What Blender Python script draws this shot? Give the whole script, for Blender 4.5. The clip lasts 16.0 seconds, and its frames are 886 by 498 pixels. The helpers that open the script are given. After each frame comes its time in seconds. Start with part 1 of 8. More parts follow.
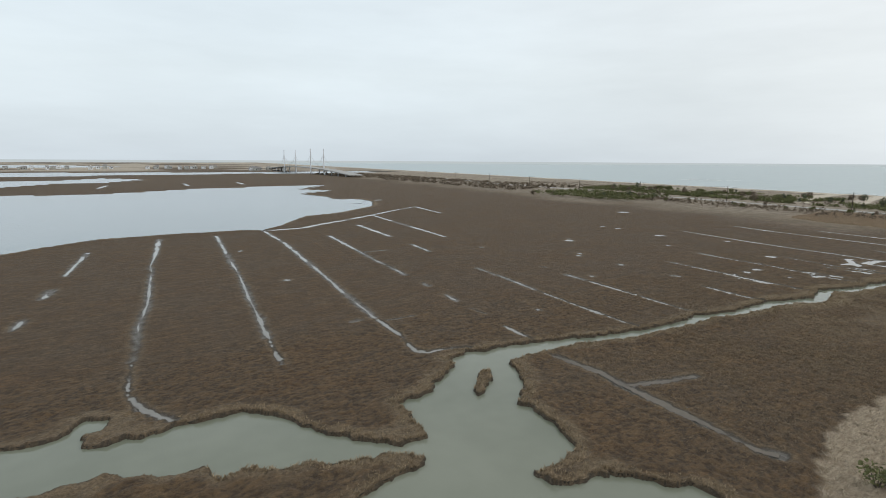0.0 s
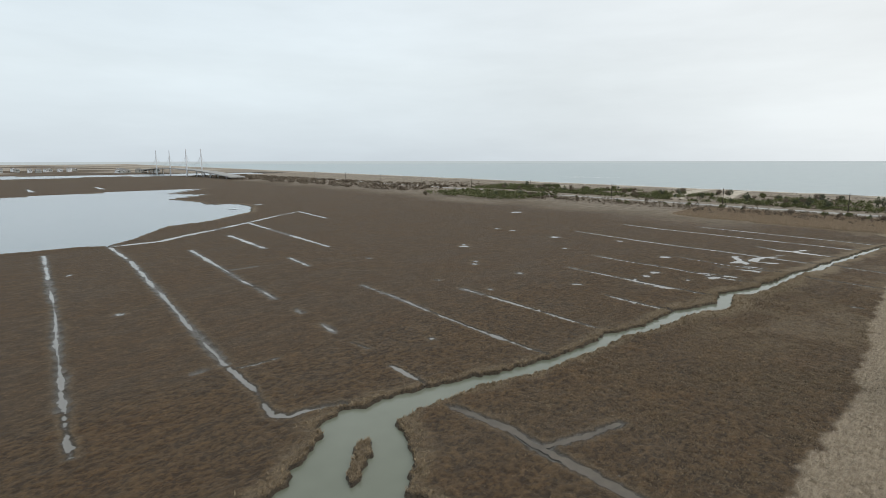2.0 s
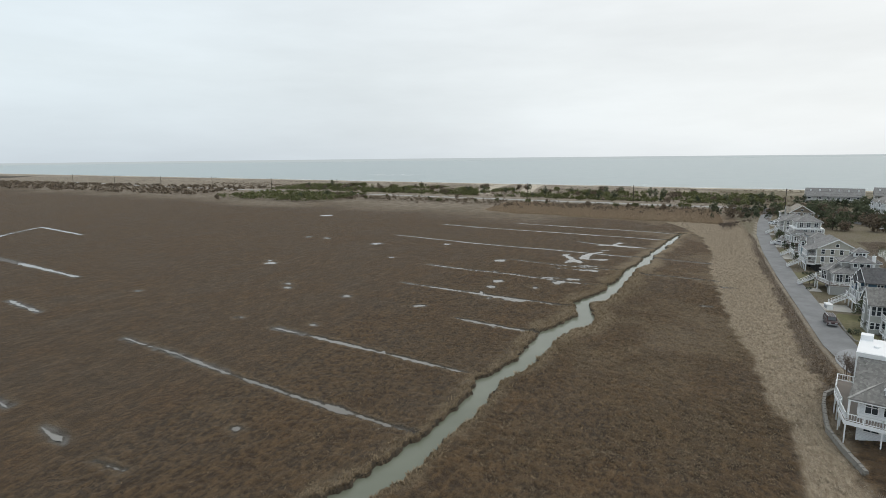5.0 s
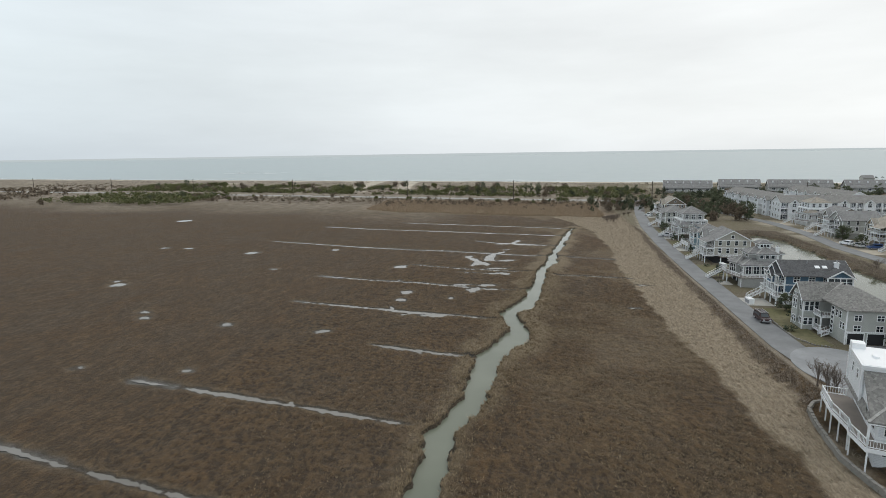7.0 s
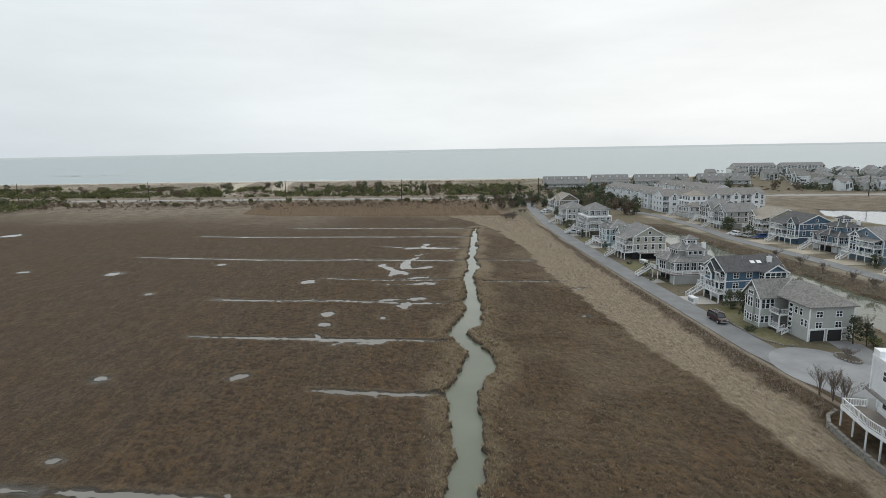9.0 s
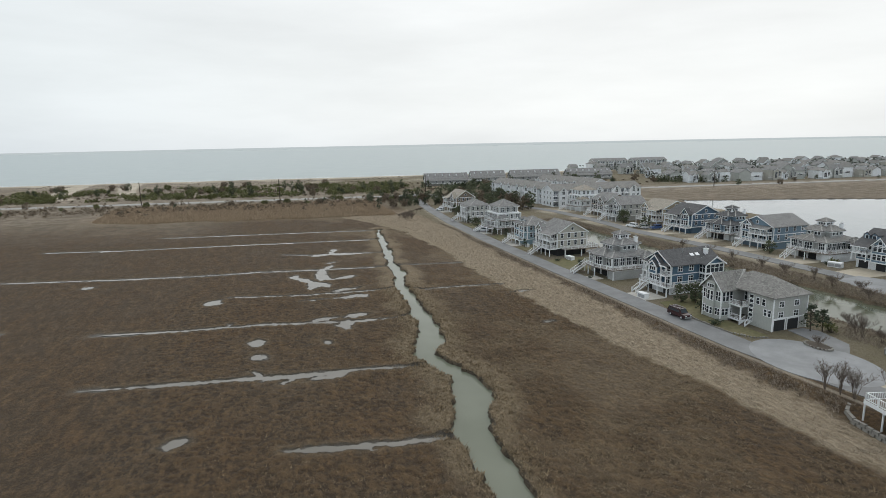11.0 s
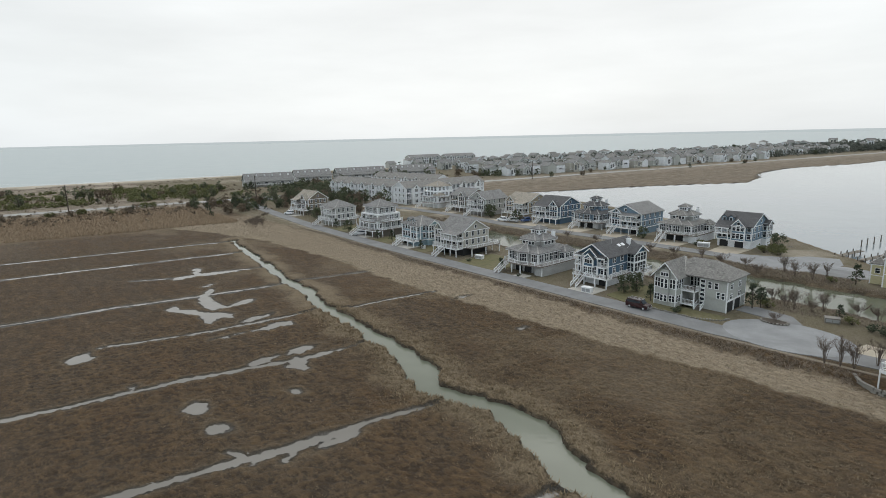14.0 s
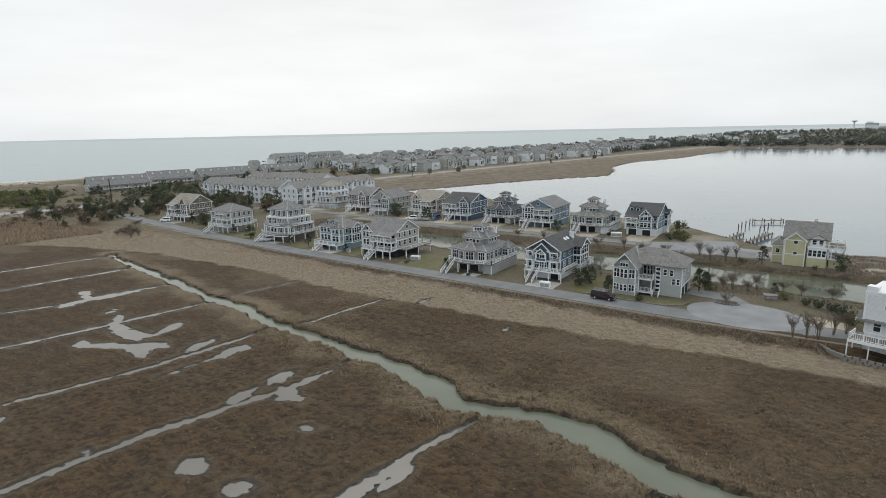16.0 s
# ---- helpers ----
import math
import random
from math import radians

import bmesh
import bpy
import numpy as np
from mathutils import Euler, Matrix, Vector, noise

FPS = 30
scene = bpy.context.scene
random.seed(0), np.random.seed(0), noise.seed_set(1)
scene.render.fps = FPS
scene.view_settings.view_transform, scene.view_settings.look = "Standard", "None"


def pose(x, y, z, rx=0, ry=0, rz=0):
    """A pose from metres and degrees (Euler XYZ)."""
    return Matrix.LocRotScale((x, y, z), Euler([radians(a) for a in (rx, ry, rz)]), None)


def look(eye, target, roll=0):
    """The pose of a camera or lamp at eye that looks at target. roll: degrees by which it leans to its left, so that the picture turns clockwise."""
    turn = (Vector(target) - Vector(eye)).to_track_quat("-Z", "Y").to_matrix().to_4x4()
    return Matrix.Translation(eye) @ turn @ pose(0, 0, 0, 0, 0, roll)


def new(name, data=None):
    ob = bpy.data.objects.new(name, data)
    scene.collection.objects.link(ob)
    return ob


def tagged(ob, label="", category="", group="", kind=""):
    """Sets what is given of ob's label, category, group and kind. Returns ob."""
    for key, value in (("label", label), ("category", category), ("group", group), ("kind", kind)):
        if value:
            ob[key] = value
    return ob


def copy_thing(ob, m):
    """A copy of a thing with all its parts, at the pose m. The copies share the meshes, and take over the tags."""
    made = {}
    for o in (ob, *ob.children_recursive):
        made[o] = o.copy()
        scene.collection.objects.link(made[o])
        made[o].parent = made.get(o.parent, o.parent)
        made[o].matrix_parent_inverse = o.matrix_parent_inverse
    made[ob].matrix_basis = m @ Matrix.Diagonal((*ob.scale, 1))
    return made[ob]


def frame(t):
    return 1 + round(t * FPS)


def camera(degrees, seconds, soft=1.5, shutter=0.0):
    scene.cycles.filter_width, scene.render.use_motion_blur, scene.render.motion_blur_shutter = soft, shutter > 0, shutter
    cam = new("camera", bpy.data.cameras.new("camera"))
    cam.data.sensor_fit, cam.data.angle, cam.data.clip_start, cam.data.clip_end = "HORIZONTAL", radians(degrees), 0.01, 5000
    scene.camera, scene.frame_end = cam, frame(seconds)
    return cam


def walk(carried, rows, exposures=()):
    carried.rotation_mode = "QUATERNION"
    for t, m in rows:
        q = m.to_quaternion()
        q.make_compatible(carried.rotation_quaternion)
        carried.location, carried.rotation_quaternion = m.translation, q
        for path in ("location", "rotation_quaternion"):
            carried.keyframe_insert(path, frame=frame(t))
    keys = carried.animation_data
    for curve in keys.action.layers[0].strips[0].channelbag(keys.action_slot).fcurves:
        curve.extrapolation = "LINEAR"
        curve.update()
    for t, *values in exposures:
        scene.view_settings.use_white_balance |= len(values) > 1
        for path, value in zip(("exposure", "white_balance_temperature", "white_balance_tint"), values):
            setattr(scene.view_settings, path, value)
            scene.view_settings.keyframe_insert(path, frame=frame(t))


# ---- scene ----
cam = camera(77.1, 16.0, soft=0.7)
METRES, EYE, TILT, LEAN, TURN = 196.9, 38.0, -0.269, -0.659, -35.8
ROWS = [
    (0.0, 0.0000, 0.0000, 0.0040, -0.01, -8.88, 0.32),
    (0.5, 0.0070, 0.0301, 0.0048, -2.03, -8.87, 0.43),
    (1.0, 0.0138, 0.0607, 0.0054, -4.79, -8.89, 0.53),
    (1.5, 0.0207, 0.0928, 0.0060, -7.78, -8.96, 0.66),
    (2.0, 0.0273, 0.1248, 0.0067, -10.87, -9.04, 0.77),
    (2.5, 0.0330, 0.1564, 0.0068, -14.11, -9.09, 0.88),
    (3.0, 0.0393, 0.1881, 0.0065, -17.38, -9.16, 0.97),
    (3.5, 0.0452, 0.2181, 0.0065, -20.70, -9.25, 1.07),
    (4.0, 0.0511, 0.2498, 0.0056, -24.18, -9.33, 1.14),
    (6.5, 0.0822, 0.4041, 0.0006, -41.29, -10.06, 1.46),
    (7.0, 0.0883, 0.4341, 0.0000, -44.78, -10.21, 1.48),
    (7.5, 0.0946, 0.4643, -0.0001, -48.26, -10.36, 1.54),
    (8.0, 0.1009, 0.4947, -0.0002, -51.65, -10.50, 1.56),
    (8.5, 0.1072, 0.5247, -0.0004, -55.01, -10.64, 1.59),
    (9.0, 0.1132, 0.5545, -0.0005, -58.47, -10.76, 1.62),
    (11.5, 0.1460, 0.7051, -0.0015, -76.59, -11.57, 1.59),
    (12.0, 0.1540, 0.7348, -0.0014, -80.10, -11.70, 1.62),
    (12.5, 0.1630, 0.7649, -0.0014, -83.64, -11.86, 1.61),
    (13.0, 0.1730, 0.7938, -0.0016, -87.14, -11.98, 1.61),
    (13.5, 0.1842, 0.8228, -0.0016, -90.73, -12.11, 1.54),
    (14.0, 0.1962, 0.8516, -0.0018, -94.42, -12.24, 1.47),
    (14.5, 0.2094, 0.8796, -0.0017, -98.21, -12.37, 1.42),
    (15.0, 0.2236, 0.9074, -0.0020, -102.08, -12.51, 1.33),
    (15.5, 0.2390, 0.9347, -0.0020, -105.92, -12.65, 1.27),
    (16.0, 0.2551, 0.9615, -0.0023, -109.68, -12.80, 1.19),
]
walk(cam, [(t, pose(0, 0, EYE, TILT, LEAN, TURN) @ pose(METRES * x, METRES * y, METRES * z, 90 + pitch, roll, yaw)) for t, x, y, z, yaw, pitch, roll in ROWS])

# ---- light ----
SUN_DIR = Vector((0.45, -0.50, 0.80)).normalized()
world = bpy.data.worlds.new("overcast_sky")
scene.world = world
world.use_nodes = True
wn, wl = world.node_tree.nodes, world.node_tree.links
wn.clear()


def wnode(kind, **kw):
    n = wn.new(kind)
    for k, v in kw.items():
        n.inputs[k].default_value = v
    return n


sky = wn.new("ShaderNodeTexSky")
sky.sky_type, sky.sun_disc = "NISHITA", False
sky.sun_elevation, sky.sun_rotation = math.asin(SUN_DIR.z), math.atan2(SUN_DIR.x, SUN_DIR.y)
sky.dust_density = 3.0
way = wn.new("ShaderNodeTexCoord")
split = wn.new("ShaderNodeSeparateXYZ")
wl.new(way.outputs["Generated"], split.inputs[0])
stretch = wn.new("ShaderNodeMapping")
stretch.inputs["Scale"].default_value = (1.0, 1.0, 5.0)
wl.new(way.outputs["Generated"], stretch.inputs[0])
cloud = wnode("ShaderNodeTexNoise", Scale=1.7, Detail=6.0, Roughness=0.55)
wl.new(stretch.outputs[0], cloud.inputs["Vector"])
height = wn.new("ShaderNodeValToRGB")
height.color_ramp.elements[0].position, height.color_ramp.elements[0].color = 0.0, (0.68, 0.76, 0.82, 1)
height.color_ramp.elements[1].position, height.color_ramp.elements[1].color = 0.42, (0.80, 0.91, 0.99, 1)
mid = height.color_ramp.elements.new(0.14)
mid.color = (0.79, 0.88, 0.925, 1)
wl.new(split.outputs["Z"], height.inputs[0])
# brighter, warmer veil round the hidden sun
toward = wn.new("ShaderNodeVectorMath")
toward.operation = "DOT_PRODUCT"
toward.inputs[1].default_value = SUN_DIR
wl.new(way.outputs["Generated"], toward.inputs[0])
veil = wn.new("ShaderNodeMapRange")
veil.inputs["From Min"].default_value, veil.inputs["From Max"].default_value = -0.2, 0.95
veil.inputs["To Min"].default_value, veil.inputs["To Max"].default_value = 0.0, 1.0
veil.interpolation_type = "SMOOTHSTEP"
wl.new(toward.outputs["Value"], veil.inputs["Value"])
glow = wn.new("ShaderNodeMix")
glow.data_type = "RGBA"
glow.inputs["B"].default_value = (0.97, 0.985, 0.975, 1)
wl.new(veil.outputs[0], glow.inputs["Factor"])
wl.new(height.outputs[0], glow.inputs["A"])
patch = wn.new("ShaderNodeMapRange")
patch.inputs["From Min"].default_value, patch.inputs["From Max"].default_value = 0.3, 0.7
patch.inputs["To Min"].default_value, patch.inputs["To Max"].default_value = 0.90, 1.07
wl.new(cloud.outputs["Fac"], patch.inputs["Value"])
clouds = wn.new("ShaderNodeVectorMath")
clouds.operation = "SCALE"
wl.new(glow.outputs["Result"], clouds.inputs[0])
wl.new(patch.outputs[0], clouds.inputs["Scale"])
blue = wn.new("ShaderNodeVectorMath")
blue.operation = "SCALE"
blue.inputs["Scale"].default_value = 0.09
wl.new(sky.outputs[0], blue.inputs[0])
cover = wn.new("ShaderNodeMix")
cover.data_type = "RGBA"
cover.inputs["Factor"].default_value = 0.93
wl.new(blue.outputs[0], cover.inputs["A"])
wl.new(clouds.outputs[0], cover.inputs["B"])
# the sea goes on below the horizon
below = wn.new("ShaderNodeMath")
below.operation = "LESS_THAN"
below.inputs[1].default_value = -0.0034
wl.new(split.outputs["Z"], below.inputs[0])
farsea = wn.new("ShaderNodeMix")
farsea.data_type = "RGBA"
farsea.inputs["B"].default_value = (0.50, 0.555, 0.57, 1)
wl.new(below.outputs[0], farsea.inputs["Factor"])
wl.new(cover.outputs["Result"], farsea.inputs["A"])
back = wnode("ShaderNodeBackground", Strength=1.0)
wl.new(farsea.outputs["Result"], back.inputs["Color"])
wout = wn.new("ShaderNodeOutputWorld")
wl.new(back.outputs[0], wout.inputs[0])

sun = new("sun", bpy.data.lights.new("sun", "SUN"))
sun.data.energy, sun.data.angle, sun.data.color = 0.6, radians(40), (1.0, 0.98, 0.95)
sun.matrix_world = look((300, -100, 400), Vector((300, -100, 400)) - SUN_DIR)
scene.view_settings.exposure = 0.0


# ---- materials ----
class Mat:
    """A small writer of node materials."""

    def __init__(self, name, rough=0.7, metal=0.0):
        self.m = bpy.data.materials.new(name)
        self.m.use_nodes = True
        self.n, self.l = self.m.node_tree.nodes, self.m.node_tree.links
        self.b = self.n["Principled BSDF"]
        self.b.inputs["Roughness"].default_value, self.b.inputs["Metallic"].default_value = rough, metal
        self.co = self.n.new("ShaderNodeTexCoord").outputs["Object"]

    def noise(self, scale, detail=4.0, rough=0.6, stretch=None):
        v = self.n.new("ShaderNodeTexNoise")
        v.inputs["Scale"].default_value, v.inputs["Detail"].default_value, v.inputs["Roughness"].default_value = scale, detail, rough
        co = self.co
        if stretch:
            mp = self.n.new("ShaderNodeMapping")
            mp.inputs["Scale"].default_value = stretch
            self.l.new(co, mp.inputs[0])
            co = mp.outputs[0]
        self.l.new(co, v.inputs["Vector"])
        return v.outputs["Fac"]

    def ramp(self, fac, lo, hi, a=0.35, b=0.65):
        r = self.n.new("ShaderNodeValToRGB")
        r.color_ramp.elements[0].position, r.color_ramp.elements[0].color = a, (*lo, 1)
        r.color_ramp.elements[1].position, r.color_ramp.elements[1].color = b, (*hi, 1)
        self.l.new(fac, r.inputs[0])
        return r.outputs[0]

    def mix(self, fac, a, b, kind="MIX"):
        x = self.n.new("ShaderNodeMix")
        x.data_type, x.blend_type = "RGBA", kind
        for sock, v in (("Factor", fac), ("A", a), ("B", b)):
            if isinstance(v, (int, float)):
                x.inputs[sock].default_value = v
            elif isinstance(v, tuple):
                x.inputs[sock].default_value = (*v, 1)
            else:
                self.l.new(v, x.inputs[sock])
        return x.outputs["Result"]

    def math(self, op, a, b=0.0):
        x = self.n.new("ShaderNodeMath")
        x.operation = op
        for i, v in enumerate((a, b)):
            if isinstance(v, (int, float)):
                x.inputs[i].default_value = v
            else:
                self.l.new(v, x.inputs[i])
        return x.outputs[0]

    def attr(self, name):
        a = self.n.new("ShaderNodeAttribute")
        a.attribute_name = name
        s = self.n.new("ShaderNodeSeparateColor")
        self.l.new(a.outputs["Color"], s.inputs[0])
        return s.outputs

    def island(self):
        return self.n.new("ShaderNodeNewGeometry").outputs["Random Per Island"]

    def each(self):
        return self.n.new("ShaderNodeObjectInfo").outputs["Random"]

    def colour(self, sock):
        if isinstance(sock, tuple):
            self.b.inputs["Base Color"].default_value = (*sock, 1)
        else:
            self.l.new(sock, self.b.inputs["Base Color"])
        return self

    def bump(self, sock, strength=0.4, distance=0.1):
        u = self.n.new("ShaderNodeBump")
        u.inputs["Strength"].default_value, u.inputs["Distance"].default_value = strength, distance
        self.l.new(sock, u.inputs["Height"])
        self.l.new(u.outputs[0], self.b.inputs["Normal"])
        return self


def scaled(c, k):
    return tuple(v * k for v in c)


def plain(name, c, rough=0.6, vary=0.12, scale=1.3, metal=0.0):
    """Paint, plastic or metal with faint grime at two scales."""
    m = Mat(name, rough, metal)
    big, fine = m.noise(scale * 0.3, 3), m.noise(scale * 6, 5)
    m.colour(m.mix(m.ramp(fine, (0, 0, 0), (1, 1, 1)), m.ramp(big, scaled(c, 1 - vary), scaled(c, 1 + vary * 0.5)), scaled(c, 1 - vary * 0.5), "MIX"))
    m.bump(fine, 0.1, 0.02)
    return m.m


def siding(name, c, course=0.2):
    """Horizontal clapboards or shingle courses with weathering."""
    m = Mat(name, 0.75)
    w = m.n.new("ShaderNodeTexWave")
    w.wave_type, w.bands_direction, w.wave_profile = "BANDS", "Z", "SAW"
    w.inputs["Scale"].default_value, w.inputs["Distortion"].default_value = 0.314 / course, 0.15
    m.l.new(m.co, w.inputs["Vector"])
    big, fine = m.noise(0.35, 4), m.noise(7, 4, stretch=(1, 1, 4))
    base = m.mix(m.ramp(fine, (0, 0, 0), (1, 1, 1), 0.3, 0.7), m.ramp(big, scaled(c, 0.86), scaled(c, 1.08)), scaled(c, 0.9))
    m.colour(m.mix(m.ramp(w.outputs["Fac"], (1, 1, 1), (0, 0, 0), 0.0, 0.18), base, scaled(c, 0.6)))
    m.bump(w.outputs["Fac"], 0.5, 0.03)
    return m.m


def shingles(name, c, row=0.35):
    m = Mat(name, 0.85)
    big, fine, streak = m.noise(0.4, 5), m.noise(9, 4), m.noise(2.2, 4, stretch=(3, 3, 0.6))
    tab = m.n.new("ShaderNodeTexVoronoi")
    tab.inputs["Scale"].default_value = 1.0 / row
    m.l.new(m.co, tab.inputs["Vector"])
    v = m.n.new("ShaderNodeSeparateColor")
    m.l.new(tab.outputs["Color"], v.inputs[0])
    base = m.mix(m.ramp(v.outputs[0], (0, 0, 0), (1, 1, 1), 0, 1), scaled(c, 0.62), scaled(c, 1.36))
    base = m.mix(m.math("MULTIPLY", m.ramp(streak, (0, 0, 0), (1, 1, 1)), 0.5), base, scaled(c, 0.7))
    m.colour(m.mix(m.math("MULTIPLY", m.ramp(big, (0, 0, 0), (1, 1, 1), 0.4, 0.7), 0.35), base, scaled(c, 1.35)))
    m.bump(fine, 0.35, 0.04)
    return m.m


def ground_material():
    m = Mat("salt_marsh_ground", 0.95)
    a, b = m.attr("zone_a"), m.attr("zone_b")
    broad, patch_, tuft, fine = m.noise(0.022, 5, 0.6), m.noise(0.09, 6, 0.62), m.noise(2.5, 4, 0.6), m.noise(6.0, 4, 0.7)
    streak = m.noise(0.05, 5, 0.6, (0.35, 1.0, 1.0))
    marsh = m.mix(m.ramp(patch_, (0, 0, 0), (1, 1, 1), 0.36, 0.64), (0.088, 0.055, 0.026), (0.078, 0.060, 0.042))
    marsh = m.mix(m.ramp(broad, (0, 0, 0), (1, 1, 1), 0.42, 0.62), marsh, (0.104, 0.064, 0.028))
    # greyish and russet drifts a few metres wide
    drift = m.noise(0.055, 7, 0.68, (0.7, 1.3, 1.0))
    marsh = m.mix(m.math("MULTIPLY", m.ramp(drift, (0, 0, 0), (1, 1, 1), 0.50, 0.60), 0.75), marsh, (0.100, 0.083, 0.066))
    marsh = m.mix(m.math("MULTIPLY", m.ramp(drift, (1, 1, 1), (0, 0, 0), 0.38, 0.47), 0.75), marsh, (0.104, 0.056, 0.019))
    marsh = m.mix(m.math("MULTIPLY", m.ramp(streak, (0, 0, 0), (1, 1, 1), 0.52, 0.68), 0.5), marsh, (0.092, 0.076, 0.055))
    # low spots of the tuft bump go dark: shade between tufts put into colour
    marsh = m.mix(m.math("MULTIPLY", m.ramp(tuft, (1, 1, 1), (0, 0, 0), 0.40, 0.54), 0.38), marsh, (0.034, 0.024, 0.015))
    marsh = m.mix(m.math("MULTIPLY", m.ramp(fine, (0, 0, 0), (1, 1, 1), 0.46, 0.62), 0.55), marsh, (0.180, 0.124, 0.063))
    speck = m.noise(0.9, 7, 0.78, (1.0, 1.5, 1.0))
    marsh = m.mix(m.math("MULTIPLY", m.ramp(speck, (0, 0, 0), (1, 1, 1), 0.47, 0.54), 0.62), marsh, (0.032, 0.023, 0.013))
    marsh = m.mix(m.math("MULTIPLY", m.ramp(speck, (1, 1, 1), (0, 0, 0), 0.40, 0.46), 0.45), marsh, (0.190, 0.134, 0.074))
    mottle = m.noise(0.24, 8, 0.78, (0.8, 1.9, 1.0))
    marsh = m.mix(m.math("MULTIPLY", m.ramp(mottle, (0, 0, 0), (1, 1, 1), 0.48, 0.55), 0.58), marsh, (0.043, 0.029, 0.016))
    marsh = m.mix(m.math("MULTIPLY", m.ramp(mottle, (1, 1, 1), (0, 0, 0), 0.38, 0.46), 0.42), marsh, (0.165, 0.116, 0.063))
    # lumps take a lighter colour towards their tops, by the tip attribute
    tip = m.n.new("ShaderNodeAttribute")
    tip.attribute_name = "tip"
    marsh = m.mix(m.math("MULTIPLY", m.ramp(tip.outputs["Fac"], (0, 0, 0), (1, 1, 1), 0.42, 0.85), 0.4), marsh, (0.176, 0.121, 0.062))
    marsh = m.mix(1.0, marsh, (0.86, 0.785, 0.68), "MULTIPLY")
    edge = m.mix(m.ramp(tuft, (0, 0, 0), (1, 1, 1), 0.35, 0.65), (0.130, 0.098, 0.060), (0.255, 0.196, 0.125))
    straw = m.mix(m.ramp(m.noise(1.1, 7, 0.75, (0.5, 1.3, 1.0)), (0, 0, 0), (1, 1, 1), 0.35, 0.65), (0.235, 0.188, 0.128), (0.440, 0.358, 0.255))
    straw = m.mix(m.ramp(fine, (0, 0, 0), (1, 1, 1), 0.3, 0.7), (0.285, 0.228, 0.158), straw)
    lain = m.noise(1.6, 5, 0.65, (0.35, 1.4, 1.0))
    straw = m.mix(m.math("MULTIPLY", m.ramp(lain, (0, 0, 0), (1, 1, 1), 0.46, 0.62), 0.5), straw, (0.150, 0.112, 0.070))
    straw = m.mix(m.math("MULTIPLY", m.ramp(lain, (1, 1, 1), (0, 0, 0), 0.34, 0.46), 0.5), straw, (0.430, 0.362, 0.270))
    sand = m.mix(m.ramp(patch_, (0, 0, 0), (1, 1, 1)), (0.42, 0.37, 0.29), (0.56, 0.50, 0.41))
    yard = m.mix(m.ramp(patch_, (0, 0, 0), (1, 1, 1), 0.42, 0.58), (0.165, 0.140, 0.085), (0.190, 0.158, 0.112))
    yard = m.mix(m.ramp(tuft, (0, 0, 0), (1, 1, 1), 0.4, 0.7), yard, (0.132, 0.112, 0.068))
    heath = m.mix(m.ramp(m.noise(0.16, 5), (0, 0, 0), (1, 1, 1), 0.4, 0.6), (0.165, 0.136, 0.100), (0.275, 0.228, 0.172))
    reed = m.mix(m.ramp(tuft, (0, 0, 0), (1, 1, 1), 0.35, 0.65), (0.215, 0.163, 0.113), (0.305, 0.235, 0.163))
    mud = m.mix(m.ramp(fine, (0, 0, 0), (1, 1, 1), 0.35, 0.65), (0.035, 0.028, 0.020), (0.075, 0.060, 0.042))
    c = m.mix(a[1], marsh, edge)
    c = m.mix(a[0], c, straw)
    c = m.mix(b[1], c, heath)
    c = m.mix(b[2], c, reed)
    c = m.mix(b[0], c, yard)
    c = m.mix(a[2], c, sand)
    at = m.n.new("ShaderNodeAttribute")
    at.attribute_name = "mud"
    c = m.mix(at.outputs["Fac"], c, mud)
    pan = m.n.new("ShaderNodeAttribute")
    pan.attribute_name = "pan"
    silt = m.mix(m.ramp(m.noise(0.5, 5), (0, 0, 0), (1, 1, 1), 0.4, 0.6), (0.150, 0.143, 0.130), (0.270, 0.262, 0.245))
    c = m.mix(m.math("MULTIPLY", pan.outputs["Fac"], 0.35), c, silt)
    m.l.new(m.math("SUBTRACT", 0.95, m.math("MULTIPLY", pan.outputs["Fac"], 0.35)), m.b.inputs["Roughness"])
    m.colour(c)
    m.bump(m.math("ADD", m.math("MULTIPLY", tuft, 1.2), m.math("MULTIPLY", fine, 0.6)), 0.95, 0.45)
    return m.m


def water_material(name, c, rough, scale, strength, deep=None):
    m = Mat(name, rough)
    m.b.inputs["IOR"].default_value = 1.33
    n = m.noise(0.03, 4)
    m.colour(m.mix(m.ramp(n, (0, 0, 0), (1, 1, 1)), c, deep or scaled(c, 0.8)))
    m.bump(m.math("ADD", m.noise(scale, 4, 0.6, (1, 0.45, 1)), m.math("MULTIPLY", m.noise(scale * 0.12, 3), 2.0)), strength, 0.25)
    return m.m


def grass_material(name, lo, hi, tip):
    m = Mat(name, 0.9)
    c = m.mix(m.island(), lo, hi)
    c = m.mix(m.math("MULTIPLY", m.ramp(m.noise(0.10, 5), (0, 0, 0), (1, 1, 1), 0.4, 0.62), 0.6), c, tip)
    m.colour(m.mix(m.math("MULTIPLY", m.ramp(m.noise(1.1, 4), (1, 1, 1), (0, 0, 0), 0.38, 0.58), 0.45), c, scaled(lo, 0.75)))
    return m.m


def asphalt_material(name, c):
    m = Mat(name, 0.85)
    big, fine = m.noise(0.25, 5), m.noise(14, 3)
    c2 = m.mix(m.ramp(big, (0, 0, 0), (1, 1, 1), 0.35, 0.65), scaled(c, 0.82), scaled(c, 1.15))
    m.colour(m.mix(m.math("MULTIPLY", m.ramp(fine, (0, 0, 0), (1, 1, 1)), 0.4), c2, scaled(c, 0.75)))
    m.bump(fine, 0.2, 0.02)
    return m.m


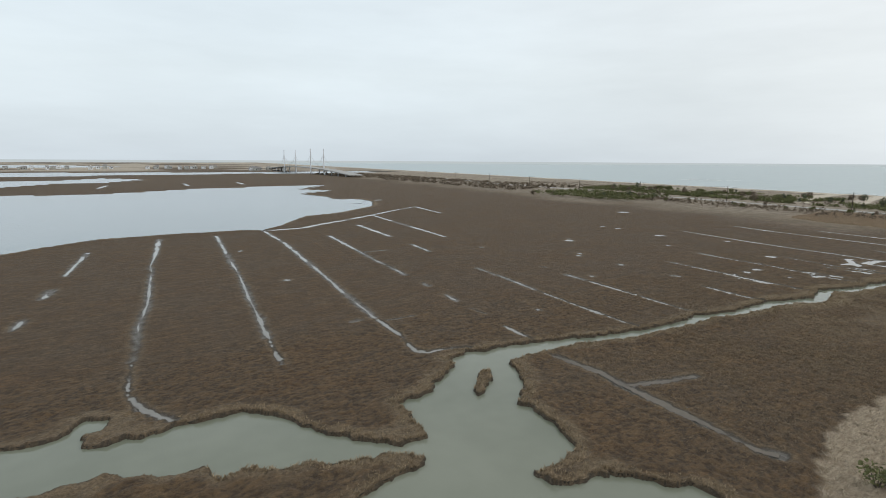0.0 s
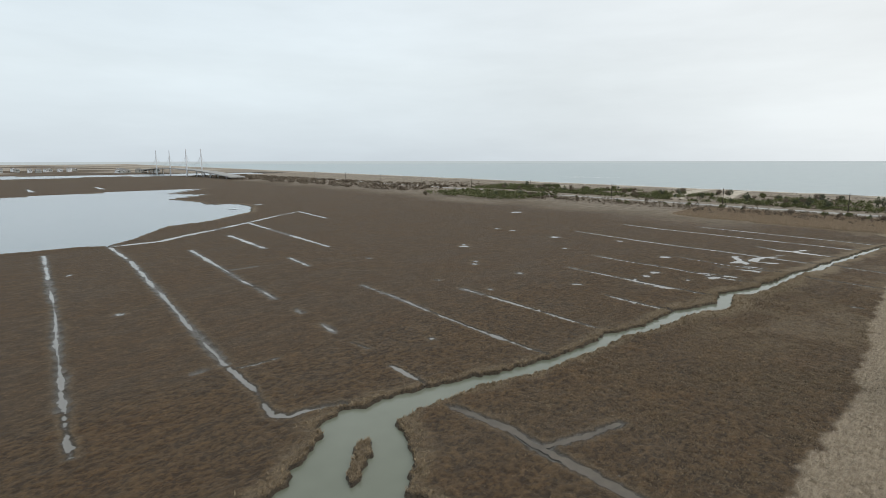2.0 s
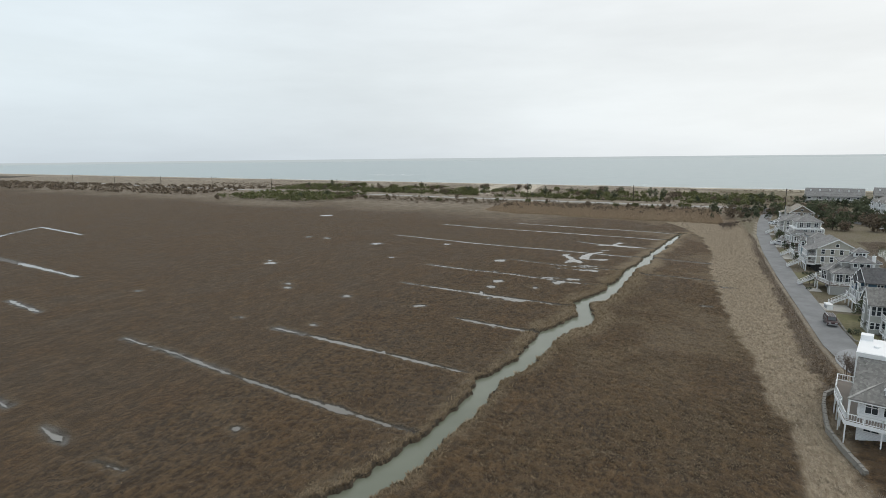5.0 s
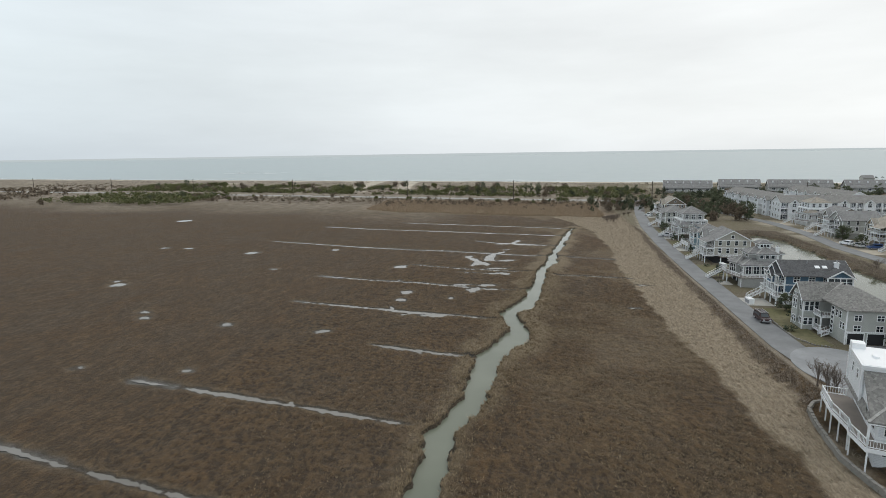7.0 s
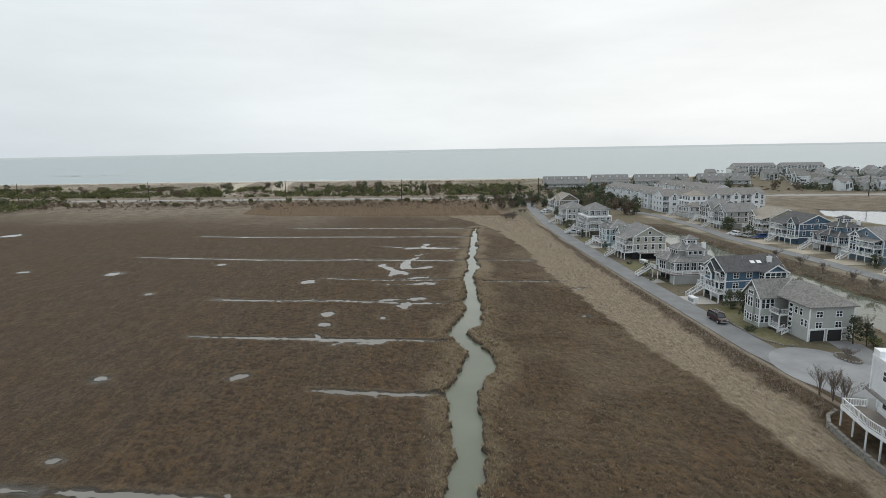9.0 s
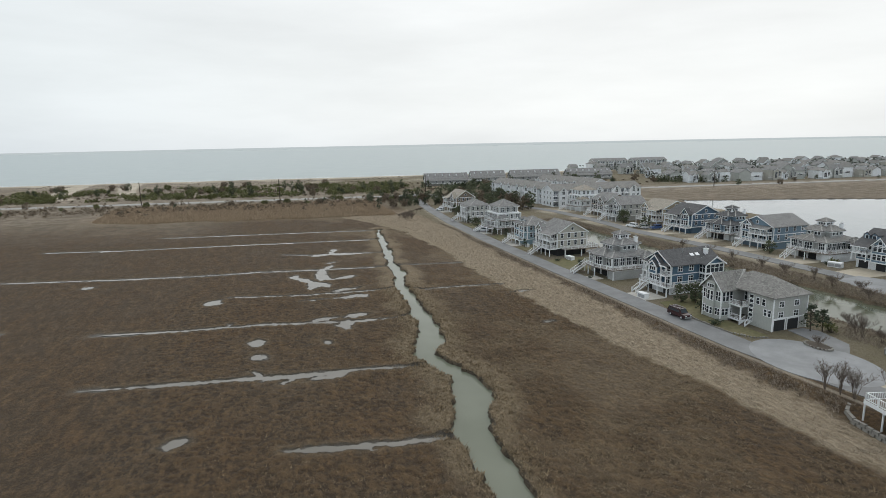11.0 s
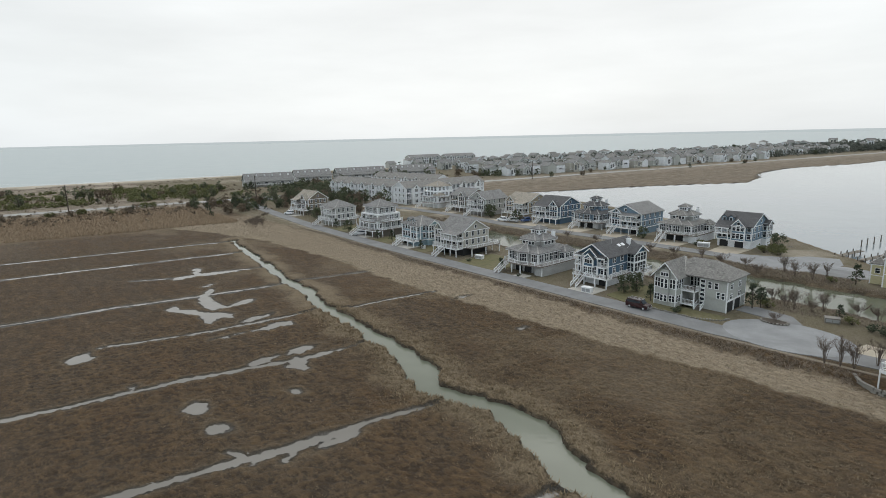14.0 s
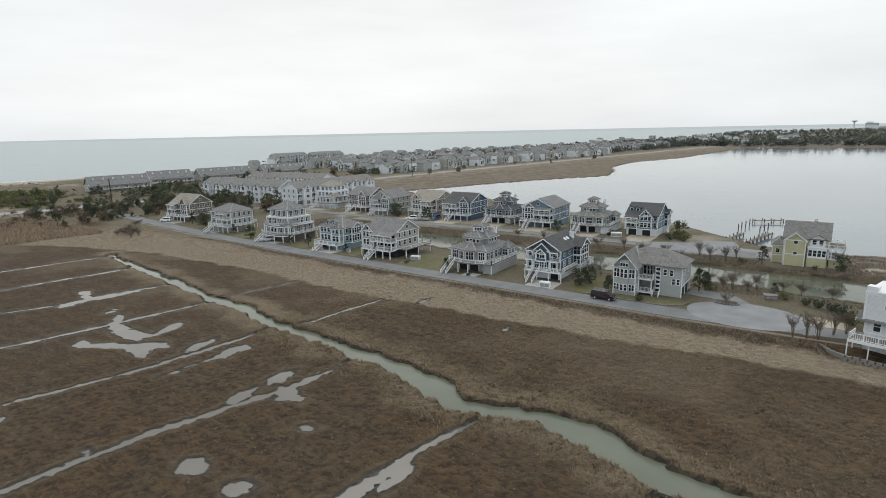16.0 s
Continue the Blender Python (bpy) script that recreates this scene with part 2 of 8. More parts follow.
def leaf_material(name, lo, hi):
    m = Mat(name, 0.8)
    c = m.mix(m.each(), m.mix(m.island(), lo, hi), m.mix(m.island(), scaled(lo, 0.75), scaled(hi, 0.9)))
    m.colour(c)
    through_leaf = m.n.new("ShaderNodeBsdfTranslucent")
    m.l.new(c, through_leaf.inputs["Color"])
    both = m.n.new("ShaderNodeMixShader")
    both.inputs[0].default_value = 0.42
    m.l.new(m.b.outputs[0], both.inputs[1])
    m.l.new(through_leaf.outputs[0], both.inputs[2])
    m.l.new(both.outputs[0], m.n["Material Output"].inputs["Surface"])
    return m.m


def glass_material():
    m = Mat("window_glass", 0.06)
    m.colour(m.mix(m.each(), (0.016, 0.020, 0.024), (0.05, 0.06, 0.07)))
    m.b.inputs["IOR"].default_value = 1.5
    return m.m


M = dict(
    ground=ground_material(),
    creek=water_material("creek_water", (0.178, 0.190, 0.148), 0.06, 1.6, 0.045, (0.128, 0.140, 0.104)),
    pan=water_material("pan_water", (0.215, 0.203, 0.182), 0.09, 2.0, 0.04, (0.150, 0.138, 0.120)),
    silt=plain("wet_silt", (0.105, 0.086, 0.064), 0.55, 0.4, 1.2),
    bankmud=plain("bank_mud", (0.040, 0.032, 0.023), 0.8, 0.4, 2.0),
    canal=water_material("canal_water", (0.125, 0.132, 0.098), 0.05, 1.2, 0.04, (0.095, 0.105, 0.072)),
    bay=water_material("bay_water", (0.205, 0.235, 0.250), 0.09, 0.5, 0.12, (0.185, 0.218, 0.238)),
    northbay=water_material("north_bay_water", (0.165, 0.200, 0.220), 0.16, 0.5, 0.22, (0.145, 0.182, 0.205)),
    ocean=water_material("ocean_water", (0.285, 0.346, 0.352), 0.30, 0.16, 0.5, (0.245, 0.310, 0.320)),
    foam=plain("sea_foam", (0.80, 0.82, 0.82), 0.9),
    marsh_grass=grass_material("marsh_grass", (0.105, 0.075, 0.044), (0.270, 0.195, 0.112), (0.210, 0.165, 0.112)),
    bank_grass=grass_material("bank_grass", (0.155, 0.115, 0.068), (0.360, 0.275, 0.172), (0.275, 0.210, 0.135)),
    straw=grass_material("dead_reeds", (0.235, 0.190, 0.138), (0.470, 0.392, 0.295), (0.350, 0.285, 0.212)),
    reed=grass_material("tan_reeds", (0.265, 0.198, 0.133), (0.435, 0.335, 0.232), (0.365, 0.275, 0.186)),
    brush=grass_material("dry_brush", (0.180, 0.146, 0.112), (0.375, 0.308, 0.242), (0.300, 0.242, 0.188)),
    asphalt=asphalt_material("grey_asphalt", (0.200, 0.203, 0.206)),
    circle=asphalt_material("bleached_asphalt", (0.262, 0.268, 0.274)),
    lawn=grass_material("winter_lawn", (0.090, 0.085, 0.034), (0.150, 0.140, 0.062), (0.190, 0.165, 0.095)),
    highway=asphalt_material("pale_highway", (0.33, 0.325, 0.31)),
    concrete=asphalt_material("pale_concrete", (0.46, 0.44, 0.40)),
    gravel=asphalt_material("tan_gravel", (0.42, 0.37, 0.29)),
    stone=plain("grey_stone", (0.26, 0.245, 0.22), 0.9, 0.3),
    white=plain("white_paint", (0.84, 0.85, 0.86), 0.5, 0.06),
    glass=glass_material(),
    # near-black paint for the shade in open garages and under a raised house
    dark=plain("void_shade", (0.025, 0.026, 0.028), 0.9),
    grey=siding("grey_siding", (0.41, 0.415, 0.405)),
    pale=siding("pale_grey_siding", (0.455, 0.465, 0.440)),
    beige=siding("beige_siding", (0.455, 0.440, 0.390)),
    tan=siding("tan_siding", (0.42, 0.35, 0.25)),
    brown=siding("brown_siding", (0.21, 0.175, 0.135)),
    slate=siding("slate_blue_siding", (0.082, 0.150, 0.222)),
    navy=siding("navy_siding", (0.076, 0.134, 0.200)),
    skyblue=siding("light_blue_siding", (0.27, 0.38, 0.435)),
    bluegrey=siding("blue_grey_siding", (0.178, 0.258, 0.330)),
    yellow=siding("yellow_siding", (0.62, 0.57, 0.36)),
    whitewall=siding("white_siding", (0.80, 0.82, 0.84)),
    roof=shingles("grey_shingles", (0.205, 0.202, 0.198)),
    roofdark=shingles("dark_shingles", (0.085, 0.085, 0.088)),
    rooflight=shingles("weathered_shingles", (0.205, 0.198, 0.186)),
    rooftan=shingles("tan_shingles", (0.30, 0.27, 0.225)),
    # dark tone for glazing together with the shade inside balconies
    recess=plain("shaded_glazing", (0.075, 0.088, 0.105), 0.25, 0.3, 0.8),
    ridgecap=shingles("pale_cap_shingles", (0.33, 0.322, 0.305)),
    deck=plain("deck_boards", (0.22, 0.19, 0.165), 0.85, 0.2),
    wood=plain("weathered_wood", (0.17, 0.15, 0.125), 0.9, 0.3),
    bark=plain("bark", (0.085, 0.070, 0.055), 0.95, 0.3, 3),
    twig=plain("bare_twigs", (0.165, 0.130, 0.105), 0.95, 0.3, 3),
    pine=leaf_material("pine_needles", (0.062, 0.080, 0.048), (0.150, 0.168, 0.098)),
    woods=leaf_material("far_woods_leaves", (0.092, 0.106, 0.090), (0.132, 0.144, 0.122)),
    cedar=leaf_material("cedar_leaves", (0.038, 0.055, 0.034), (0.096, 0.116, 0.070)),
    bayberry=leaf_material("bayberry_leaves", (0.090, 0.102, 0.042), (0.195, 0.200, 0.085)),
    scrub=leaf_material("brown_scrub", (0.105, 0.082, 0.060), (0.250, 0.200, 0.145)),
    maroon=plain("maroon_paint", (0.034, 0.011, 0.012), 0.25, 0.1),
    silver=plain("silver_paint", (0.55, 0.56, 0.57), 0.3, 0.06),
    bluepaint=plain("blue_paint", (0.05, 0.10, 0.25), 0.35),
    rubber=plain("tyre_rubber", (0.02, 0.02, 0.021), 0.85),
    steel=plain("galvanised_steel", (0.42, 0.43, 0.44), 0.45, 0.1, metal=0.6),
    # concrete made paler, with the haze of distance put into its colour
    bridge=plain("hazed_concrete", (0.72, 0.74, 0.76), 0.8, 0.04, 0.05),
)


# ---- plan: water, uplands and zones ----
WATER = -0.22
CREEK = [(66, 80, 10), (76, 80, 7), (88, 78, 4.8), (104, 73.2, 3.8), (121, 71.3, 3.6), (133, 71.3, 4.2), (145, 68, 4.0), (154, 67.5, 4.6), (163, 67, 4.4),
         (168.4, 64.8, 5.6), (174, 63, 5.2), (179, 62.2, 4.2), (184, 63.8, 4.3), (191, 65, 4.2), (198, 62, 5.2), (205, 59.6, 4.2), (216, 59.2, 3.5),
         (228, 57.5, 3.3), (241, 57.3, 3.0), (252, 53.6, 3.3), (267, 53, 2.6), (284, 50, 2.6), (310, 46, 2.8), (330, 43.5, 2.6), (341, 40.8, 2.4)]
POND_WEST = [(44, 73), (42.3, 66), (41.8, 60.2), (36.8, 61.8), (32.4, 66.8), (27.8, 74), (26.9, 78.6), (22.5, 84), (18.4, 84), (12.7, 85.4), (11.3, 83.6), (6.5, 85),
             (4.3, 83.7), (1.2, 85), (1, 88.9), (4.1, 88.7), (4.8, 92.5), (2.4, 94.2), (-1.2, 90.5), (-6, 90), (-30, 94), (-80, 96), (-80, 78), (-30, 79), (-4.8, 75.7),
             (4.1, 74.7), (9.9, 71.1), (14.2, 69.9), (14.8, 66.7), (18.3, 67), (25.7, 63), (31.7, 60.5), (39, 56.5), (43, 56)]
POND_EAST = [(68, 85.6), (60.3, 80.2), (51, 74), (44, 73), (42.3, 66), (41.8, 60.2), (39, 56.5), (37.1, 55.3), (30.7, 54.4), (27, 53.2), (22, 47), (24, 36), (40, 30), (56, 25),
             (61.6, 29), (58.8, 34.5), (54.9, 39.8), (49.2, 41.3), (47, 42.9), (47.2, 45), (50.4, 45.1), (55.4, 46.8), (58.4, 50.5), (59.7, 56.2), (59.7, 61.8), (63.9, 64.9),
             (68.8, 70.8), (72.1, 77.5)]
ISLAND = [(66, 75.5), (61.6, 74.2), (57, 69.7), (55.4, 67), (58.9, 68.4), (63.8, 72.6)]
BAY = [(-900, 180), (-300, 200), (-15, 281), (-4, 290), (19.5, 309), (54, 310), (70, 307.7), (90, 306), (96, 300), (112, 317), (145, 361), (175, 371), (224, 411), (249, 455),
       (257, 494), (233, 508), (243, 541), (236, 602), (297, 646), (271, 691), (345, 778), (284, 790), (216, 772), (165, 767), (94, 721), (38, 694), (-33, 715), (-900, 700)]
BAY_NORTH = [(-900, 860), (-41, 915), (21, 1015), (78, 1008), (158, 1130), (96, 1227), (24, 1138), (-50, 1123), (-900, 1100)]
BAY_FAR = [(-2500, 1330), (-200, 1390), (150, 1420), (430, 1470), (560, 1440), (900, 1440), (900, 1640), (560, 1640), (360, 1640), (100, 1700), (-300, 1800), (-2500, 1900)]
SOUND = [(-4000, 2500), (-600, 2560), (100, 2600), (300, 2700), (100, 3300), (-700, 3600), (-4000, 3500)]
CANAL = [(30, -15), (139, -15.5), (152, -16.5), (164, -18.5), (176, -18.5), (200, -17), (222, -16.4), (249, -19), (262, -21), (299, -26.5), (319, -31), (322, -36), (306, -41),
         (278, -40), (255, -38.4), (230, -38), (206, -37.4), (178, -37), (156, -36.6), (138, -37), (30, -46)]
LAGOON = [(-1500, -80), (100, -74), (136, -68), (146, -65), (166, -68.5), (173, -76), (185, -87), (197, -99), (248, -112), (304, -138), (350, -138), (374, -155), (362, -179),
          (340, -231), (318, -268), (293, -306), (303, -352), (321, -398), (324, -479), (297, -565), (280, -720), (271, -878), (89, -890), (-500, -1000), (-1500, -1000)]
# straight mosquito ditches: points with width
DITCHES = [
    [(13.5, 268, 1.86), (4, 218, 0.87)], [(0, 197, 2.11), (-2.2, 186, 1.24)], [(-6.2, 163, 1.49), (-8, 155, 0.87)],
    [(44.5, 295, 1.98), (36, 250, 1.61), (30, 222, 0.12), (28.8, 212, 0.62), (20, 160, 1.12), (17, 148, 0.19), (15.6, 141.7, 0.87), (13, 125, 0.5), (10.4, 111.7, 0.56), (8.7, 100.8, 0.62), (9.8, 93.6, 1.49), (13, 86.7, 1.36)],
    [(70, 292, 1.61), (56, 213, 1.36), (52, 190, 0.25), (45.4, 157, 1.12), (43, 145, 0.12), (40.8, 133, 0.93), (36.7, 112.5, 0.99), (34.6, 100, 0.87)],
    [(96, 297, 1.49), (90, 250, 1.49), (79.7, 197.4, 1.61), (75, 172, 0.74), (70.2, 148.4, 1.18), (64.7, 119.2, 0.93), (62.2, 101.7, 1.05), (59.5, 92, 0.99), (61, 89.6, 0.74), (64, 89.2, 0.56), (69.4, 87, 0.81)],
    [(65.3, 114.6, 0.5), (69, 113.7, 0.68), (72.8, 113.9, 0.56)], [(58.2, 117.4, 0.37), (60.4, 118.6, 0.56)],
    [(117.7, 262, 1.86), (107.5, 209, 1.49), (102.8, 186, 0.99), (101.6, 176, 0.12), (100.3, 169, 1.12), (98, 157.5, 0.74)], [(109.4, 207, 0.74), (118.3, 206.5, 0.74)],
    [(96, 143.2, 0.62), (95, 139, 0.62)], [(93.1, 127.4, 0.43), (91.2, 119.9, 0.99)], [(89.5, 110.8, 0.62), (89.3, 105.1, 0.62)], [(86.2, 94, 0.68), (84.4, 84.3, 0.7), (82.5, 79, 0.8)],
    [(126, 153, 0.74), (122.9, 134.6, 0.81), (118, 112.6, 0.74), (115.1, 97.6, 0.81), (113.2, 85.4, 1.1), (111.5, 75, 0.25)],
    [(144, 127, 0.6), (142.9, 120.5, 0.7), (140.8, 108, 0.85), (138.8, 97, 0.94), (136.9, 86.5, 0.85), (134.9, 76.2, 0.25)], [(166.4, 91, 0.7), (164.6, 84, 0.95), (163.4, 77.5, 1.05), (162, 70, 0.5)],
    [(196.2, 121, 0.3), (193.7, 109, 0.9), (191.2, 95.4, 1.1), (189.6, 89, 1.4), (188.7, 82, 1.5), (188.2, 76, 1.0), (186, 67.6, 0.68)], [(190.6, 93, 0.5), (192.5, 93.6, 0.4), (194, 94.4, 0.2)], [(189.6, 88, 0.6), (187.9, 89, 0.4), (187.2, 90.2, 0.2)], [(220.4, 99.5, 0.5), (222.4, 98.9, 0.2)], [(190.4, 92.2, 0.5), (188.9, 93.4, 0.25)],
    [(225.2, 125.6, 0.6), (221.8, 109, 0.85), (220.4, 98.5, 1.02), (219.4, 91.5, 1.27), (217.2, 83.3, 1.36), (214.8, 75, 1.1), (213.9, 68, 0.6), (213.4, 61.6, 0.51)],
    [(245.6, 100, 0.2), (243.9, 94.4, 0.55), (240.5, 82, 0.85), (239.6, 75.6, 1.02), (238.5, 66, 0.68), (237.8, 58, 0.51)],
    [(290, 172, 0.6), (279.5, 134, 0.75), (274.2, 110, 0.95), (272.4, 92, 1.0), (270.4, 84.6, 0.94), (268, 73, 0.75), (264.4, 54.6, 0.6)],
    [(297.5, 84, 0.34), (292, 74, 1.02), (291.6, 63, 0.85), (286.9, 51, 0.51)],
    [(338, 167, 0.9), (331, 141.8, 1.0), (324.8, 103, 1.19), (320.6, 80, 1.27), (318, 64, 1.19), (314.4, 47, 0.8)],
    [(356, 130, 0.85), (345, 75, 0.94), (341.3, 56, 1.02), (337, 42, 0.8)],
    [(235.5, 58, 0.35), (234.3, 52, 0.45), (233.3, 41.8, 0.6), (231.3, 31, 0.3)], [(265.2, 51, 0.34), (261.1, 32, 0.3)],
    [(80.5, 74, 0.5), (81, 70, 1.2), (81, 62, 1.5), (79.5, 56.5, 1.7), (79, 51, 1.8), (78, 45, 1.6), (77.2, 38, 1.2), (76, 32, 1.2), (77, 29.5, 1.8)], [(79.5, 56, 0.9), (87, 53, 1.0), (94, 51.2, 1.4)],
    [(98, 299.5, 3.72), (118.5, 300, 3.0), (136, 312.5, 3.4), (154.5, 323, 3.4), (182, 341, 2.72), (227, 373, 1.36), (251, 387, 1.36)],
    [(187, 343, 1.7), (175, 280, 1.7), (165, 226.5, 1.19)], [(151.5, 296, 1.87), (142.5, 243, 1.7)], [(137, 214, 1.02), (132.6, 193.5, 1.02)], [(251, 387, 1.36), (237, 331, 1.27)],
    [(180, 640, 3.4), (188, 560, 1.7)], [(60, 830, 5.0), (75, 900, 5.0)], [(170, 850, 5.1), (180, 930, 4.25)], [(250, 860, 4.25), (262, 940, 3.4)],
]
# shallow pans: x, y, half-length, half-width, turn in degrees
PANS = [
    (200.3, 93.4, 1.3, 1, 20), (203.4, 80.7, 1, 0.6, 10), (218.2, 80.5, 1.2, 3.4, 8), (187.3, 82.4, 0.8, 2.4, 5), (208.6, 93.6, 2, 1.7, 0), (242, 71.5, 1.2, 3, 10),
    # the pan at (199, 35.5) is added in place of a heap of pale debris
    (218.6, 72.5, 1.2, 2.6, 5), (173, 104, 1.2, 1.4, 0), (223, 29.5, 0.6, 1.6, 0), (199, 35.5, 0.4, 0.7, 0), (228, 446, 6, 3, 30), (262, 470, 5, 2.5, 10),
    (62.3, 172, 1.2, 1.3, 0), (66.3, 238.7, 1.3, 1.4, 0), (103.2, 99.7, 0.7, 0.8, 0), (261.8, 167.8, 2.3, 2.6, 0), (358, 261.4, 4.2, 4.7, 0), (269.6, 210.9, 1.4, 1.6, 0),
    (269.3, 199.9, 1.7, 1.9, 0), (233.5, 144.9, 1.2, 1.3, 0), (211.5, 185.7, 1.2, 1.3, 0), (158.4, 189.9, 0.8, 0.9, 0), (147.7, 140.8, 0.8, 0.9, 0),
    (182.1, 153.4, 1.2, 1.3, 0), (175.1, 127.6, 1.1, 1.2, 0), (271.4, 137.1, 1.8, 2, 0), (207.4, 182, 2.1, 2.3, 0), (178, 150.3, 1.4, 1.5, 0), (149, 120.1, 0.7, 0.8, 0),
]

# irregular connected pools between the ditches
POOLS = [
    [(265, 76.5), (269.9, 74.2), (273.9, 70.4), (271.7, 70.2), (267.1, 73.3), (260.3, 73.4), (255.1, 73.1), (257.4, 68.7), (257.6, 65.4), (254.6, 67.6), (253.6, 71.6), (254.1, 73.8), (254.5, 76.7), (259.2, 77.3)],
    [(262.8, 84.3), (263.6, 81.9), (259.8, 81.6), (256.9, 79), (252.7, 77.1), (251.4, 75.5), (248.2, 73.9), (245.9, 75), (247.6, 77.6), (246.4, 78.6), (244.3, 80.1), (246.8, 81), (249.4, 79.9), (254.2, 80.8), (257.7, 82.6), (260.3, 84.2)],
    [(277.3, 71.7), (279.6, 68.1), (277.6, 68.8), (275, 71.5)],
    [(301.1, 67.2), (299.9, 65), (293.5, 67), (291.2, 64.5), (289.3, 58.2), (288, 58.5), (288.6, 66.1), (290.4, 69.5), (289.2, 73), (290.5, 75.5), (293.2, 74.4), (292.8, 69.3)],
    [(236.2, 82.9), (235.8, 78.2), (234.9, 75.5), (235.6, 72.8), (236.2, 69.4), (235.2, 66.6), (232.6, 67.4), (233.4, 69.9), (232.6, 72.4), (234, 74.6), (234.8, 78.1), (234.4, 81.2), (234.9, 83)],
    [(241.8, 106), (243.9, 104.3), (244.5, 101.4), (243, 101.9), (240.7, 101.4), (239.4, 102.6), (239.7, 105.2)],
    [(214.4, 77.2), (216.2, 74.4), (213.1, 74), (212.1, 74.8), (209.5, 75.1), (209.3, 76.9), (211.2, 77), (212.8, 77.8)],
]


def vnoise(x, y, seed):
    xi, yi = np.floor(x).astype(np.int64), np.floor(y).astype(np.int64)
    fx, fy = x - xi, y - yi
    fx, fy = fx * fx * (3 - 2 * fx), fy * fy * (3 - 2 * fy)

    def h(i, j):
        v = (i * 374761393 + j * 668265263 + seed * 974634599) & 0x7FFFFFFF
        v = ((v ^ (v >> 13)) * 1274126177) & 0x7FFFFFFF
        return ((v ^ (v >> 16)) & 0xFFFF) / 65535.0

    return (h(xi, yi) * (1 - fx) + h(xi + 1, yi) * fx) * (1 - fy) + (h(xi, yi + 1) * (1 - fx) + h(xi + 1, yi + 1) * fx) * fy


def fnoise(x, y, size, seed, octaves=3):
    out, amp, tot = 0.0, 1.0, 0.0
    for k in range(octaves):
        out = out + amp * vnoise(x / size * 2 ** k + 17.3 * k, y / size * 2 ** k - 9.1 * k, seed + k)
        tot, amp = tot + amp, amp * 0.5
    return out / tot * 2 - 1


def sstep(a, b, v):
    t = np.clip((v - a) / (b - a), 0, 1)
    return t * t * (3 - 2 * t)


def sd_poly(X, Y, pts):
    """Signed distance to a polygon, negative inside."""
    d, inside = np.full(X.shape, 1e9), np.zeros(X.shape, bool)
    for (x0, y0), (x1, y1) in zip(pts, pts[1:] + pts[:1]):
        ex, ey = x1 - x0, y1 - y0
        t = np.clip(((X - x0) * ex + (Y - y0) * ey) / (ex * ex + ey * ey), 0, 1)
        d = np.minimum(d, np.hypot(X - x0 - t * ex, Y - y0 - t * ey))
        if y0 != y1:
            inside ^= ((Y >= min(y0, y1)) & (Y < max(y0, y1))) & (X < x0 + (Y - y0) / (y1 - y0) * ex)
    return np.where(inside, -d, d)


def sd_line(X, Y, pts):
    """Distance to a line of (x, y, width), less half its width."""
    d = np.full(X.shape, 1e9)
    for (x0, y0, w0), (x1, y1, w1) in zip(pts, pts[1:]):
        ex, ey = x1 - x0, y1 - y0
        t = np.clip(((X - x0) * ex + (Y - y0) * ey) / (ex * ex + ey * ey), 0, 1)
        d = np.minimum(d, np.hypot(X - x0 - t * ex, Y - y0 - t * ey) - (w0 + (w1 - w0) * t) / 2)
    return d


def near(X, Y, pts, pad):
    xs, ys = [p[0] for p in pts], [p[1] for p in pts]
    return (X > min(xs) - pad) & (X < max(xs) + pad) & (Y > min(ys) - pad) & (Y < max(ys) + pad)


ROAD = [(128, 6, 4), (143, 9.5, 5), (158, 11, 6), (172, 12.4, 6), (200, 12.2, 5.4), (240, 11.6, 5.4), (290, 10, 5.4), (340, 6.8, 5.4), (390, 1, 5.6), (430, -5, 6), (486, -14, 7)]
ROAD_BACK = [(166, -50, 9), (185, -50, 6), (205, -52, 5.4), (245, -52.5, 5.4), (285, -51, 5.4), (320, -55, 5.4), (356, -55, 5.6), (395, -48, 6), (440, -34, 6), (482, -18, 7)]


# sandy crossings through the dunes
LOTS = [[(560, 178, 10), (600, 189, 12), (650, 196, 14), (735, 205, 18)], [(575, 222, 8), (606, 240, 12), (660, 243, 16), (735, 248, 20)]]


def coast(X, Y):
    return X - 0.18 * Y


